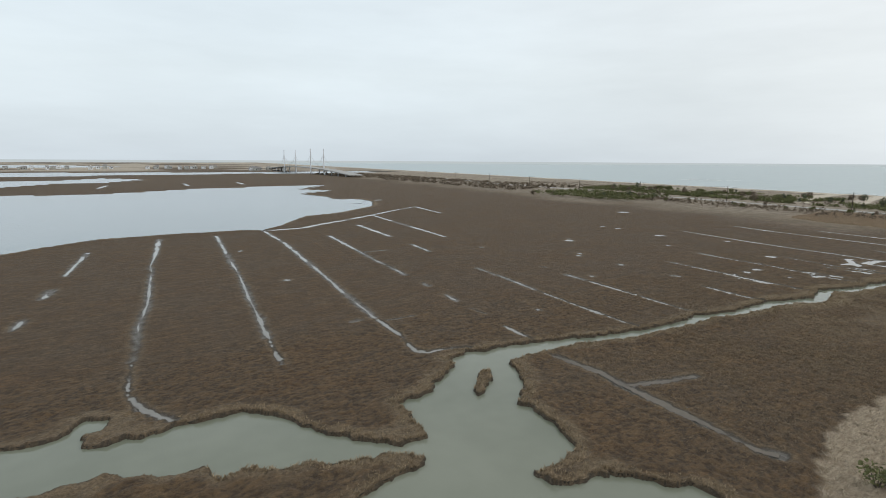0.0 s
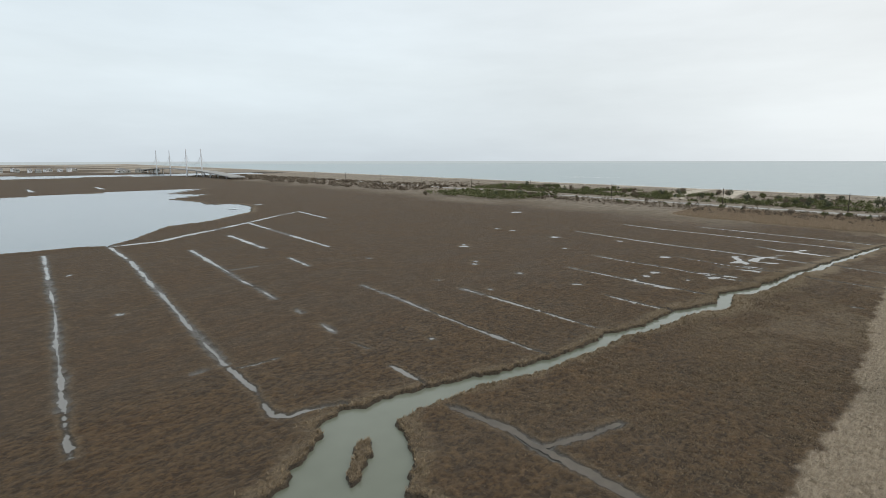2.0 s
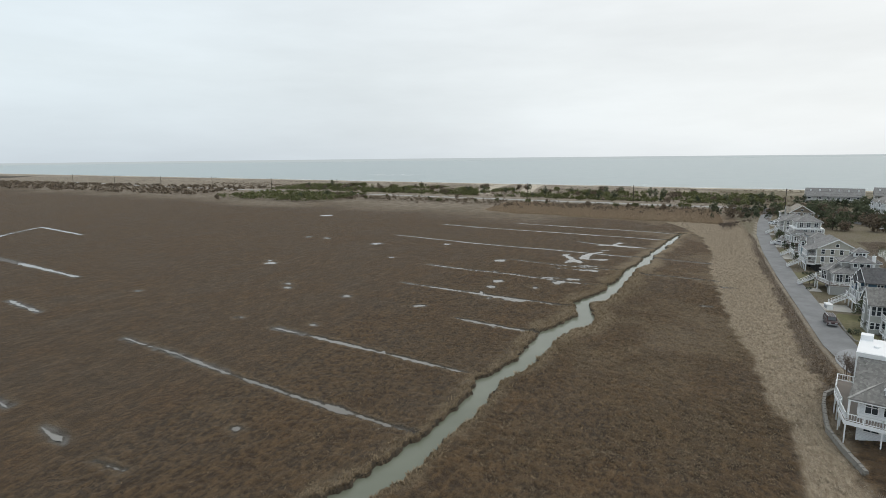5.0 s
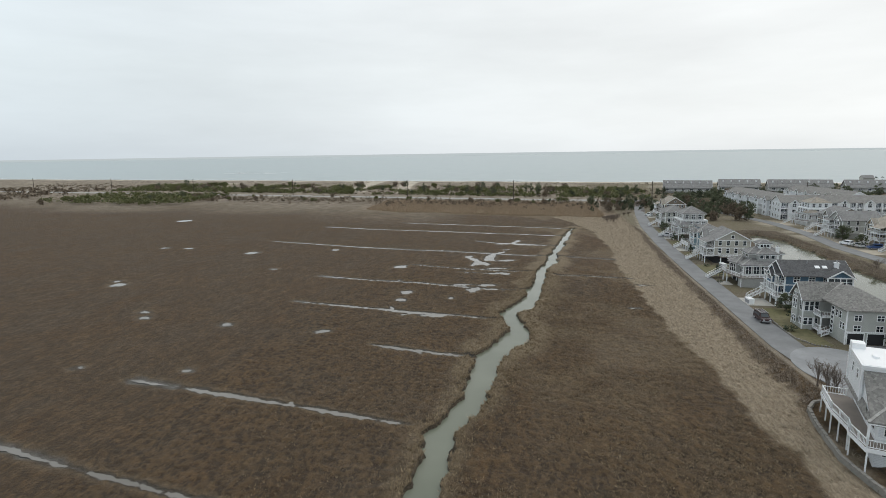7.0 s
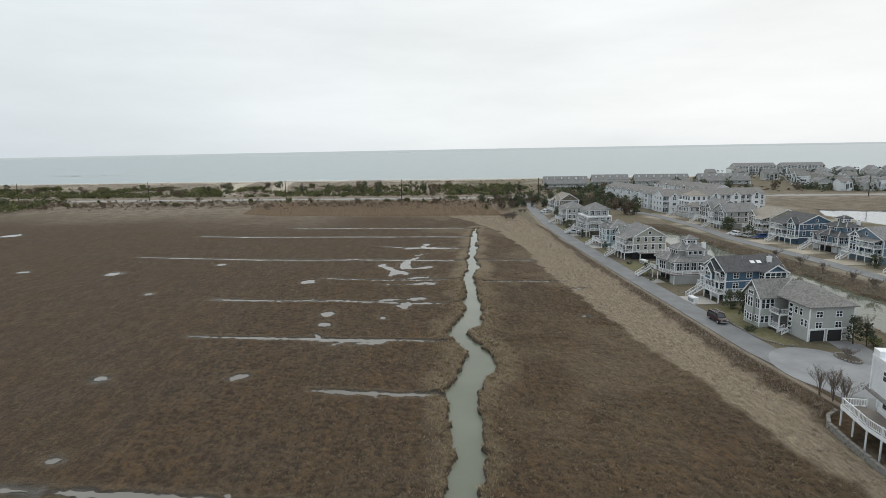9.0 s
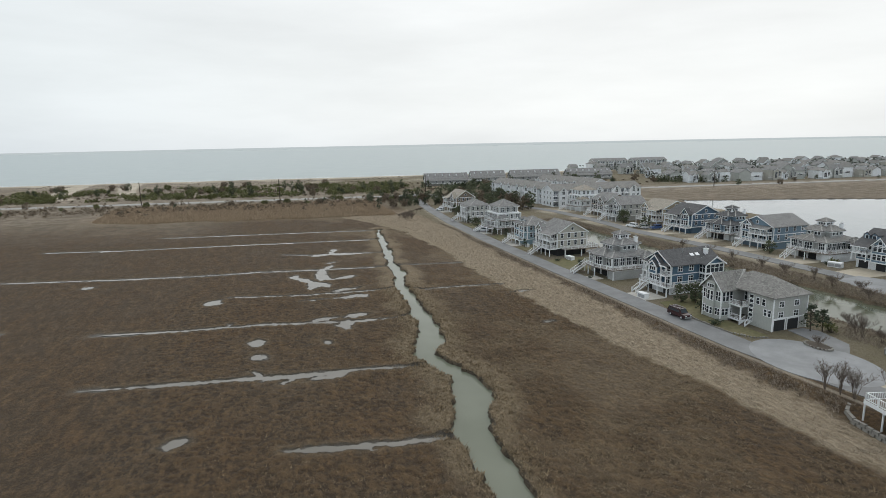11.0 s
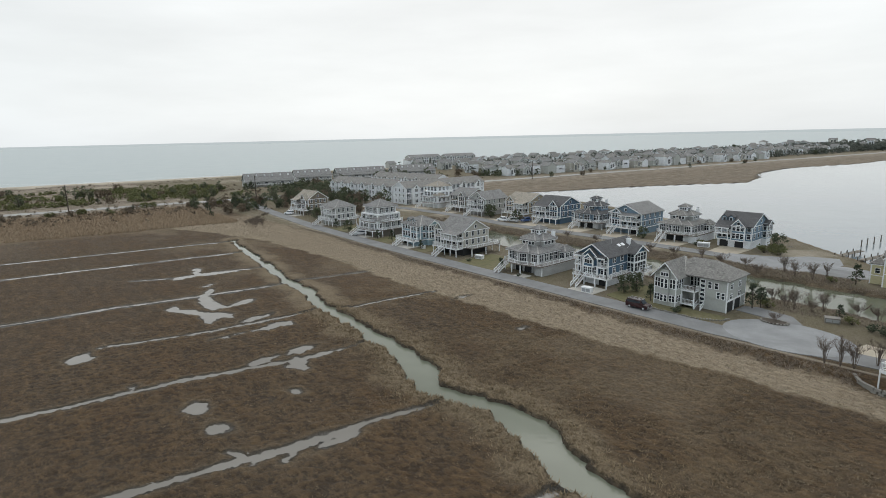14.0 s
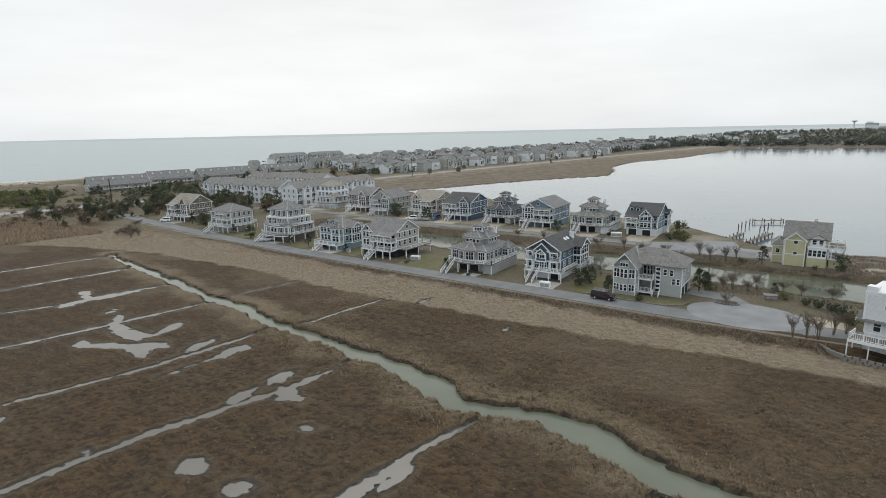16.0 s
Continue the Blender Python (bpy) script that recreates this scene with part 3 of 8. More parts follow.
def plan(X, Y):
    """Height and zones of the ground at X, Y."""
    u = coast(X, Y)
    wob = 0.80 * fnoise(X, Y, 3.6, 11) + 0.65 * fnoise(X, Y, 1.7, 21, 2)
    wide = np.full(X.shape, 1e9)
    for p in (POND_WEST, POND_EAST, BAY, BAY_NORTH, BAY_FAR, SOUND, CANAL, LAGOON):
        wide = np.minimum(wide, sd_poly(X, Y, p))
    wide = np.maximum(wide, -sd_poly(X, Y, ISLAND))
    wide = np.minimum(wide, sd_line(X, Y, CREEK))
    wide = np.minimum(wide, 70 + 60 * fnoise(X, Y, 160, 5) - (X < -300) * (Y < 180) * (Y > -70) * 40)
    thin = np.full(X.shape, 1e9)
    for p in DITCHES:
        k = near(X, Y, p, 12)
        if k.any():
            thin[k] = np.minimum(thin[k], sd_line(X[k], Y[k], p) - np.where((X[k] > 257) | (Y[k] > 117), 0.55, np.where(X[k] > 140, 0.12, 0.05)))
    for p in POOLS:
        k = near(X, Y, p, 8)
        if k.any():
            thin[k] = np.minimum(thin[k], sd_poly(X[k], Y[k], p) + 0.10 + 0.7 * fnoise(X[k], Y[k], 2.0, 57, 2))
    for x, y, a, b, deg in PANS:
        k = (abs(X - x) < 16) & (abs(Y - y) < 16)
        if k.any():
            c, s = math.cos(radians(deg)), math.sin(radians(deg))
            px, py = (X[k] - x) * c + (Y[k] - y) * s, -(X[k] - x) * s + (Y[k] - y) * c
            r = np.hypot(px / a, py / b) + 0.55 * fnoise(X[k], Y[k], 2.6, 33, 2)
            thin[k] = np.minimum(thin[k], (r - 1) * min(a, b))
    wob_w = 1.1 * wob
    dw, dt = wide + wob_w, thin + 0.34 * wob + 0.30 * fnoise(X, Y, 7, 27, 2) + 0.42 * fnoise(X, Y, 1.0, 29, 2) + 0.22 * sstep(84, 100, Y) * (X < 135)
    # marsh surface with tussocks
    rough = (0.15 * fnoise(X, Y, 1.5, 31, 2) + 0.06 * fnoise(X, Y, 14, 41)) * sstep(0.2, 2.0, dt)
    z = 0.05 - 0.03 * sstep(1.3, 0.3, dt) + rough + 0.05 * sstep(2.4, 0.6, dt) * (dt > 0) + 0.30 * sstep(6, 1.2, dw) * (dw > 0) * (0.6 + 0.8 * vnoise(X / 1.7, Y / 1.7, 51))
    # dark rim: wet mud, and along ditches also bank shade put into the colour
    mud = np.maximum(sstep(0.32, 0.02, dw), sstep(0.62, 0.18, dt))
    bank = np.maximum((0.55 + 0.45 * sstep(130, 175, X)) * sstep(3.6 + 2.6 * sstep(130, 180, X), 0.3, dw + 3.0 * fnoise(X, Y, 6, 61)), 0.35 * sstep(1.6, 0.5, dt))
    bank = np.maximum(bank, 0.42 * sstep(72, 56, Y) * sstep(120, 170, X) * sstep(-0.25, 0.35, fnoise(X, Y, 11, 63)))
    bank = np.where(Y > 200, bank * 0.6, bank)
    # upland blocks
    up = sstep(20.5, 15.5, Y + 0.02 * np.maximum(X - 200, 0) + 0.8 * fnoise(X, Y, 9, 71)) * sstep(60, 80, X) * np.maximum(sstep(-170, -120, Y), sstep(488, 505, u))
    up *= sstep(0.0, 4.5, wide)
    east = sstep(398, 470, u + 12 * fnoise(X, Y, 40, 81))
    town = sstep(478, 500, u) * sstep(-20, -60, Y)
    z = z * (1 - up) + up * (1.0 + 0.06 * rough)
    z = z + east * 1.2 * (1 - up) * sstep(-2, 20, wide) + town * 0.6
    dune = sstep(560, 620, u) * sstep(735, 680, u)
    z = z + dune * (1.6 + 1.5 * fnoise(X, Y, 26, 91)) * (u > 540)
    beach = sstep(690, 735, u)
    z = z * (1 - beach) + beach * (1.2 - 1.9 * sstep(715, 765, u) - 2.5 * sstep(765, 900, u))
    # water bodies
    cut = sstep(0.14, -0.22, dw)
    cut *= (u < 560)
    bed = WATER - 0.45
    pan = sstep(0.22, -0.25, dt) * (1 - cut) * (1 - up)
    z = z * (1 - pan) - 0.16 * pan
    z = z * (1 - cut) + bed * cut
    # zones
    yn = Y + 1.3 * fnoise(X, Y, 8, 101) + 1.1 * fnoise(X, Y, 2.4, 103, 2)
    top = np.interp(X, [60, 75, 90, 112, 130, 165, 200, 250, 285, 330, 362, 385, 420], [21, 24.5, 28.5, 28, 26.8, 29, 31.5, 32.5, 30, 33, 40, 49, 52])
    foot = np.interp(X, [60, 75, 90, 112, 130, 165, 240, 300, 360, 385, 420], [14, 17, 19, 20.3, 20.8, 19.8, 17.2, 14.8, 10.8, 8.4, 8.4])
    straw = sstep(top + 0.8, top - 0.8, yn) * sstep(foot - 1.5, foot + 1.0, yn) * sstep(60, 80, X) * sstep(412, 385, X + 5 * fnoise(X, Y, 10, 5))
    sand = sstep(668, 694, u + 14 * fnoise(X, Y, 20, 111)) + 0.55 * sstep(0.25, 0.6, fnoise(X, Y, 30, 121)) * sstep(580, 630, u) * (Y > -60)
    lot = np.maximum(sstep(2.0, -1.0, sd_line(X, Y, LOTS[0])), sstep(2.0, -1.0, sd_line(X, Y, LOTS[1])))
    lot = np.maximum(lot, 0.8 * sstep(3, 0, abs(u - 690 - 12 * np.sin(Y / 90))))
    sand = np.maximum(sand, 0.5 * up * sstep(-44, -50, Y) * sstep(-0.1, 0.3, fnoise(X, Y, 14, 151)) * (u < 470))
    sand = np.maximum(sand, 0.45 * sstep(0.8, 0.2, abs(Y - np.interp(X, [140, 172, 200, 240, 290, 340, 390], [14.6, 15.9, 15.4, 14.8, 13.2, 10, 4.2]))) * (X > 135) * (X < 392))
    sand = np.maximum(sand, 0.6 * sstep(1700, 2000, Y) * sstep(-0.3, 0.2, fnoise(X, Y, 200, 161)))
    sand = np.maximum(sand * (1 - sstep(152, 148, X) * sstep(-34, -36, Y)), sstep(1.1, 0.8, np.hypot((X - 139.5) / 3.0, (Y + 44.5) / 4.2) + 0.3 * fnoise(X, Y, 2, 8)))
    sand = np.clip(np.maximum(sand, lot), 0, 1)
    heath = np.clip(east, 0, 1)
    heath = np.maximum(heath, 0.85 * sstep(325, 420, u + 40 * fnoise(X, Y, 60, 131)) * sstep(90, 130, Y))
    reed = sstep(372, 396, u + 8 * fnoise(X, Y, 18, 141)) * sstep(462, 446, u) * sstep(190, 150, Y) * sstep(16, 26, Y)
    yard = up * sstep(14, 12, Y) * (1 - sstep(152, 148, X) * sstep(-34, -36, Y))
    heath = np.maximum(heath, 0.65 * sstep(-95, -125, Y) * (u < 480))
    heath = np.maximum(heath, up * sstep(152, 148, X) * sstep(-34, -36, Y))
    return dict(z=z, pan=pan, straw=straw * (1 - cut), bank=bank * (1 - up), sand=sand, yard=np.clip(yard + town * 0.7, 0, 1), heath=heath, reed=reed, mud=np.clip(mud * (1 - sand) * (1 - 0.6 * yard), 0, 1), dw=dw, dt=dt, up=up, u=u)


def steps(lo, hi, step, grow, to_lo, to_hi):
    mid_ = list(np.arange(lo, hi, step))
    left, right = [], []
    s, v = step, lo
    while v > to_lo:
        s *= grow
        v -= s
        left.append(v)
    s, v = step, mid_[-1]
    while v < to_hi:
        s *= grow
        v += s
        right.append(v)
    return left[::-1] + mid_ + right


def grid_mesh(name, xs, ys, z):
    nx, ny = len(xs), len(ys)
    X, Y = np.meshgrid(xs, ys, indexing="ij")
    co = np.stack([X, Y, z], -1).reshape(-1, 3).astype(np.float32)
    i, j = np.meshgrid(np.arange(nx - 1), np.arange(ny - 1), indexing="ij")
    a = (i * ny + j).ravel()
    quads = np.stack([a, a + ny, a + ny + 1, a + 1], 1).astype(np.int32)
    me = bpy.data.meshes.new(name)
    me.vertices.add(len(co))
    me.vertices.foreach_set("co", co.ravel())
    me.loops.add(quads.size)
    me.loops.foreach_set("vertex_index", quads.ravel())
    me.polygons.add(len(quads))
    me.polygons.foreach_set("loop_start", np.arange(0, quads.size, 4, dtype=np.int32))
    me.update(calc_edges=True)
    me.polygons.foreach_set("use_smooth", np.ones(len(quads), bool))
    return me


def build_ground():
    xs = np.array(steps(-20, 345, 1.0, 1.05, -4900, 5200))
    fine_y = list(np.arange(18, 112, 0.8))
    mid_y = list(np.arange(112.9, 340, 1.25))
    south = [18 - v for v in np.cumsum(np.full(100, 1.25))][::-1]
    ys = np.array(south + fine_y + mid_y)
    lo, hi = [], []
    s, v = 1.25, ys[0]
    while v > -4900:
        s *= 1.045
        v -= s
        lo.append(v)
    s, v = 1.25, ys[-1]
    while v < 5200:
        s *= 1.04
        v += s
        hi.append(v)
    ys = np.array(lo[::-1] + list(ys) + hi)
    X, Y = np.meshgrid(xs, ys, indexing="ij")
    p = plan(X, Y)
    # the finer carpet of grass lies over this part
    hole = sstep(-24, -22, X) * sstep(256, 254, X) * sstep(15, 17, Y) * sstep(116, 114, Y)
    me = grid_mesh("ground", xs, ys, p["z"] - 0.45 * hole)
    zones(me, p, np.full(X.shape, 0.52))
    me.materials.append(M["ground"])
    ob = new("ground", me)
    return tagged(ob, "brown salt marsh ground with tan banks, straw belt and dunes", "ground", kind="structure")


def zones(me, p, tip):
    """Writes the zones of the plan onto a mesh for its material."""
    for name, keys in (("zone_a", ("straw", "bank", "sand")), ("zone_b", ("yard", "heath", "reed"))):
        at = me.attributes.new(name, "FLOAT_COLOR", "POINT")
        col = np.ones((tip.size, 4), np.float32)
        for k, key in enumerate(keys):
            col[:, k] = np.clip(p[key], 0, 1).ravel()
        at.data.foreach_set("color", col.ravel())
    at = me.attributes.new("mud", "FLOAT", "POINT")
    at.data.foreach_set("value", p["mud"].ravel().astype(np.float32))
    at = me.attributes.new("pan", "FLOAT", "POINT")
    at.data.foreach_set("value", p["pan"].ravel().astype(np.float32))
    at = me.attributes.new("tip", "FLOAT", "POINT")
    at.data.foreach_set("value", np.clip(tip, 0, 1).ravel().astype(np.float32))


build_ground()


def build_carpet():
    """Matted, lumpy marsh grass as a finer sheet near the creek."""
    xs, ys = np.arange(-28, 260, 0.34), np.arange(11, 120, 0.34)
    X, Y = np.meshgrid(xs, ys, indexing="ij")
    p = plan(X, Y)
    U, V = 0.83 * X + 0.56 * Y, -0.56 * X + 0.83 * Y
    lump = 0.75 * fnoise(U / 1.25, V, 0.50, 211, 1) + 0.5 * fnoise(X, Y, 0.55, 221, 1)
    fade = sstep(-28, -10, X) * sstep(260, 235, X) * sstep(119, 107, Y) * (1 - p["up"])
    wet = sstep(0.35, -0.05, p["dt"])
    amp = (0.105 + 0.10 * p["bank"] + 0.06 * p["straw"]) * fade * sstep(-0.5, 0.2, p["dw"]) * (1 - 0.45 * wet)
    edge = sstep(-26, -24, X) * sstep(258, 256, X) * sstep(12, 15, Y) * sstep(118, 116, Y)
    z = p["z"] + 0.02 + amp * lump * 1.25 - 0.6 * (1 - edge)
    me = grid_mesh("marsh_carpet", xs, ys, z)
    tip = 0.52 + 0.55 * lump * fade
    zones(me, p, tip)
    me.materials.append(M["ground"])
    return tagged(new("marsh_carpet", me), "matted lumpy brown salt-marsh grass by the creek", "grass", kind="stuff")


build_carpet()


def height_at(x, y):
    """Height of the ground at one place."""
    return float(plan(np.array([[float(x)]]), np.array([[float(y)]]))["z"][0, 0])


def heights(pts):
    """Heights of the ground at many places."""
    return plan(np.array([[float(p[0])] for p in pts]), np.array([[float(p[1])] for p in pts]))["z"][:, 0].tolist()


# ---- mesh helpers ----
class Geo:
    """Gathers simple solids into one mesh."""

    def __init__(self):
        self.v, self.f = [], []

    def add(self, verts, faces):
        k = len(self.v)
        self.v += [tuple(p) for p in verts]
        self.f += [tuple(k + i for i in f) for f in faces]
        return self

    def box(self, x0, y0, z0, x1, y1, z1):
        x0, x1, y0, y1, z0, z1 = min(x0, x1), max(x0, x1), min(y0, y1), max(y0, y1), min(z0, z1), max(z0, z1)
        return self.add([(x0, y0, z0), (x1, y0, z0), (x1, y1, z0), (x0, y1, z0), (x0, y0, z1), (x1, y0, z1), (x1, y1, z1), (x0, y1, z1)],
                        [(3, 2, 1, 0), (4, 5, 6, 7), (0, 1, 5, 4), (1, 2, 6, 5), (2, 3, 7, 6), (3, 0, 4, 7)])

    def prism(self, pts, z0, z1):
        """An upright prism over a counter-clockwise outline."""
        n = len(pts)
        return self.add([(x, y, z0) for x, y in pts] + [(x, y, z1) for x, y in pts],
                        [tuple(range(n))[::-1], tuple(range(n, 2 * n))] + [(i, (i + 1) % n, n + (i + 1) % n, n + i) for i in range(n)])

    def tube(self, a, b, r0, r1=None, n=6):
        a, b = Vector(a), Vector(b)
        r1 = r0 if r1 is None else r1
        d = (b - a).normalized()
        s = d.cross(Vector((0.3, 0.2, 1)) if abs(d.z) < 0.9 else Vector((1, 0, 0))).normalized()
        t = d.cross(s)
        ring = [(math.cos(2 * math.pi * i / n), math.sin(2 * math.pi * i / n)) for i in range(n)]
        return self.add([a + r0 * (c * s + w * t) for c, w in ring] + [b + r1 * (c * s + w * t) for c, w in ring],
                        [tuple(range(n))[::-1], tuple(range(n, 2 * n))] + [(i, (i + 1) % n, n + (i + 1) % n, n + i) for i in range(n)])

    def beam(self, a, b, w, h):
        """A bar of w by h from a to b, upright section."""
        a, b = Vector(a), Vector(b)
        d = b - a
        s = Vector((-d.y, d.x, 0))
        s = s.normalized() * w / 2 if s.length > 1e-6 else Vector((w / 2, 0, 0))
        t = Vector((0, 0, h)) if math.hypot(d.x, d.y) > 1e-6 else Vector((0, w, 0))
        p = [a - s, a + s, a + s + t, a - s + t]
        q = [b - s, b + s, b + s + t, b - s + t]
        return self.add(p + q, [(0, 1, 2, 3), (7, 6, 5, 4), (0, 4, 5, 1), (1, 5, 6, 2), (2, 6, 7, 3), (3, 7, 4, 0)])

    def mesh(self, name, mat, smooth=False):
        me = bpy.data.meshes.new(name)
        me.from_pydata(self.v, [], self.f)
        me.materials.append(mat)
        if smooth:
            me.polygons.foreach_set("use_smooth", [True] * len(me.polygons))
        me.update()
        return me


def part(name, geo, mat, parent, label="", at=None, smooth=False):
    me = geo if isinstance(geo, bpy.types.Mesh) else geo.mesh(name, M[mat], smooth)
    ob = new(name, me)
    ob.parent = parent
    if at is not None:
        ob.matrix_local = at
    if label:
        tagged(ob, label)
    return ob


def thing(name, x, y, z, rz, label, category, group=""):
    ob = new(name)
    ob.empty_display_size = 0.5
    ob.matrix_world = pose(x, y, z, 0, 0, rz)
    return tagged(ob, label, category, group)


def sheet(name, rows, mat, label, category, thick=0.12, lift=None):
    """A road as a strip along (x, y, width)."""
    pts = []
    for (x0, y0, w0), (x1, y1, w1) in zip(rows, rows[1:]):
        n = max(1, int(math.hypot(x1 - x0, y1 - y0) / 4))
        pts += [(x0 + (x1 - x0) * k / n, y0 + (y1 - y0) * k / n, w0 + (w1 - w0) * k / n) for k in range(n)]
    pts.append(rows[-1])
    g, left, right = Geo(), [], []
    for i, (x, y, w) in enumerate(pts):
        a, b = pts[max(0, i - 1)], pts[min(len(pts) - 1, i + 1)]
        d = Vector((b[0] - a[0], b[1] - a[1])).normalized()
        left.append((x - d.y * w / 2, y + d.x * w / 2))
        right.append((x + d.y * w / 2, y - d.x * w / 2))
    zs = [lift] * len(pts) if lift is not None else [z + 0.1 for z in heights(pts)]
    v = [(x, y, z) for (x, y), z in zip(left, zs)] + [(x, y, z) for (x, y), z in zip(right, zs)]
    n = len(pts)
    v += [(x, y, z - 0.5) for x, y, z in v[:n]] + [(x, y, z - 0.5) for x, y, z in v[n:2 * n]]
    f = []
    for i in range(n - 1):
        f += [(i, n + i, n + i + 1, i + 1), (i, i + 1, 2 * n + i + 1, 2 * n + i), (n + i, 3 * n + i, 3 * n + i + 1, n + i + 1)]
    g.add(v, f)
    return tagged(new(name, g.mesh(name, M[mat])), label, category, kind="structure")


# ---- water ----
def water_sheet(name, outline, mat, label):
    g = Geo().add([(x, y, WATER) for x, y in outline], [tuple(range(len(outline)))])
    return tagged(new(name, g.mesh(name, M[mat])), label, "water", kind="structure")


LINE = lambda y: 700 + 0.18 * y
water_sheet("water_creek", [(-5200, -8), (LINE(-8), -8), (LINE(240), 240), (-5200, 240)], "creek", "still grey-green tidal water in creek and ponds")
water_sheet("water_canal", [(-5200, -48), (LINE(-48), -48), (LINE(-8), -8), (-5200, -8)], "canal", "dark green still water of the canal")
water_sheet("water_lagoon", [(-5200, -5200), (LINE(-5200), -5200), (LINE(-48), -48), (-5200, -48)], "bay", "pale grey water of the wide lagoon")
water_sheet("water_bay", [(-5200, 240), (LINE(240), 240), (LINE(5200), 5200), (-5200, 5200)], "northbay", "pale blue-grey water of the bay")
water_sheet("water_ocean", [(700 - 0.18 * 5200, -5200), (6500, -5200), (6500, 5200), (700 + 0.18 * 5200, 5200)], "ocean", "pale grey-green ocean under an overcast sky")


def build_pans():
    """Shallow silty water standing in the ditches and pans, level with the grass."""
    g, silt = Geo(), Geo()
    lift = 0

    def wob(a, b, s):
        return noise.noise(Vector((a * s, b * s, 3.7)))

    for line in DITCHES:
        run = []
        for (x0, y0, w0), (x1, y1, w1) in zip(line, line[1:]):
            n = max(2, int(math.hypot(x1 - x0, y1 - y0) / 0.45))
            for k in range(n):
                t = k / n
                run.append((x0 + (x1 - x0) * t, y0 + (y1 - y0) * t, w0 + (w1 - w0) * t))
        run.append(line[-1])
        muddy = 70 < line[0][0] < 82 and line[0][1] < 80
        left, right = [], []
        over = plan(np.array([[q[0]] for q in run], float), np.array([[q[1]] for q in run], float))["dw"][:, 0]
        for i, (x, y, w) in enumerate(run):
            a, b = run[max(0, i - 3)], run[min(len(run) - 1, i + 3)]
            d = Vector((b[0] - a[0], b[1] - a[1])).normalized()
            shift = 0.35 * wob(x, y, 0.11) + 0.22 * wob(x, y, 0.5)
            thinner = 0.95 if x < 135 and 84 < y < 290 else 1.3
            open_ = min(1.0, max(0.0, (wob(x, y + 90, 0.075) + (0.62 if x > 180 else 0.36)) / 0.16)) * min(1, (i + 1) / 5, (len(run) - i) / 5)
            half = (0.55 if -24 < x < 256 and 14 < y < 116 else 0.0) + w * 0.5 * thinner * open_ * (0.95 + 0.9 * wob(x + 40, y, 0.16) + 0.8 * wob(x, y - 30, 0.6))
            gap = half < 0.05 or over[i] < 0.6
            z = -0.045 + 0.0004 * lift
            l_, r_ = half * (1 + 0.9 * wob(x, y, 1.3)), half * (1 + 0.9 * wob(x + 9, y, 1.3))
            left.append((x - d.y * (l_ + shift), y + d.x * (l_ + shift), z, gap))
            right.append((x + d.y * (r_ - shift), y - d.x * (r_ - shift), z, gap))
        for i in range(len(run) - 1):
            if not (left[i][3] or left[i + 1][3]):
                (silt if muddy else g).add([left[i][:3], right[i][:3], right[i + 1][:3], left[i + 1][:3]], [(0, 1, 2, 3)])
        lift += 1
    for x, y, a, b, deg in PANS:
        c, s = math.cos(radians(deg)), math.sin(radians(deg))
        pts = []
        for k in range(36):
            t = 2 * math.pi * k / 36
            r = (1.25 if -24 < x < 256 and 14 < y < 116 else 0.92) + 0.45 * wob(x + 1.3 * math.cos(t), y + 1.3 * math.sin(t), 0.9) + 0.35 * wob(x + 4 * math.cos(t), y + 4 * math.sin(t), 0.8)
            px, py = a * r * math.cos(t), b * r * math.sin(t)
            pts.append((x + px * c - py * s, y + px * s + py * c, -0.045 + 0.0004 * lift))
        g.add(pts, [tuple(range(36))])
        lift += 1
    for p in POOLS:
        pts = []
        for (x0, y0), (x1, y1) in zip(p, p[1:] + p[:1]):
            n = max(2, int(math.hypot(x1 - x0, y1 - y0) / 0.4))
            for k in range(n):
                x, y = x0 + (x1 - x0) * k / n, y0 + (y1 - y0) * k / n
                pts.append((x + 0.55 * wob(x, y, 0.7), y + 0.55 * wob(x + 31, y, 0.7), -0.045 + 0.0004 * lift))
        g.add(pts, [tuple(range(len(pts)))])
        lift += 1
    tagged(new("water_silt", silt.mesh("water_silt", M["silt"])), "wet grey silt in a drained ditch", "mud", kind="structure")
    return tagged(new("water_pans", g.mesh("water_pans", M["pan"])), "pale silty water in straight ditches and shallow marsh pans", "water", kind="structure")


build_pans()


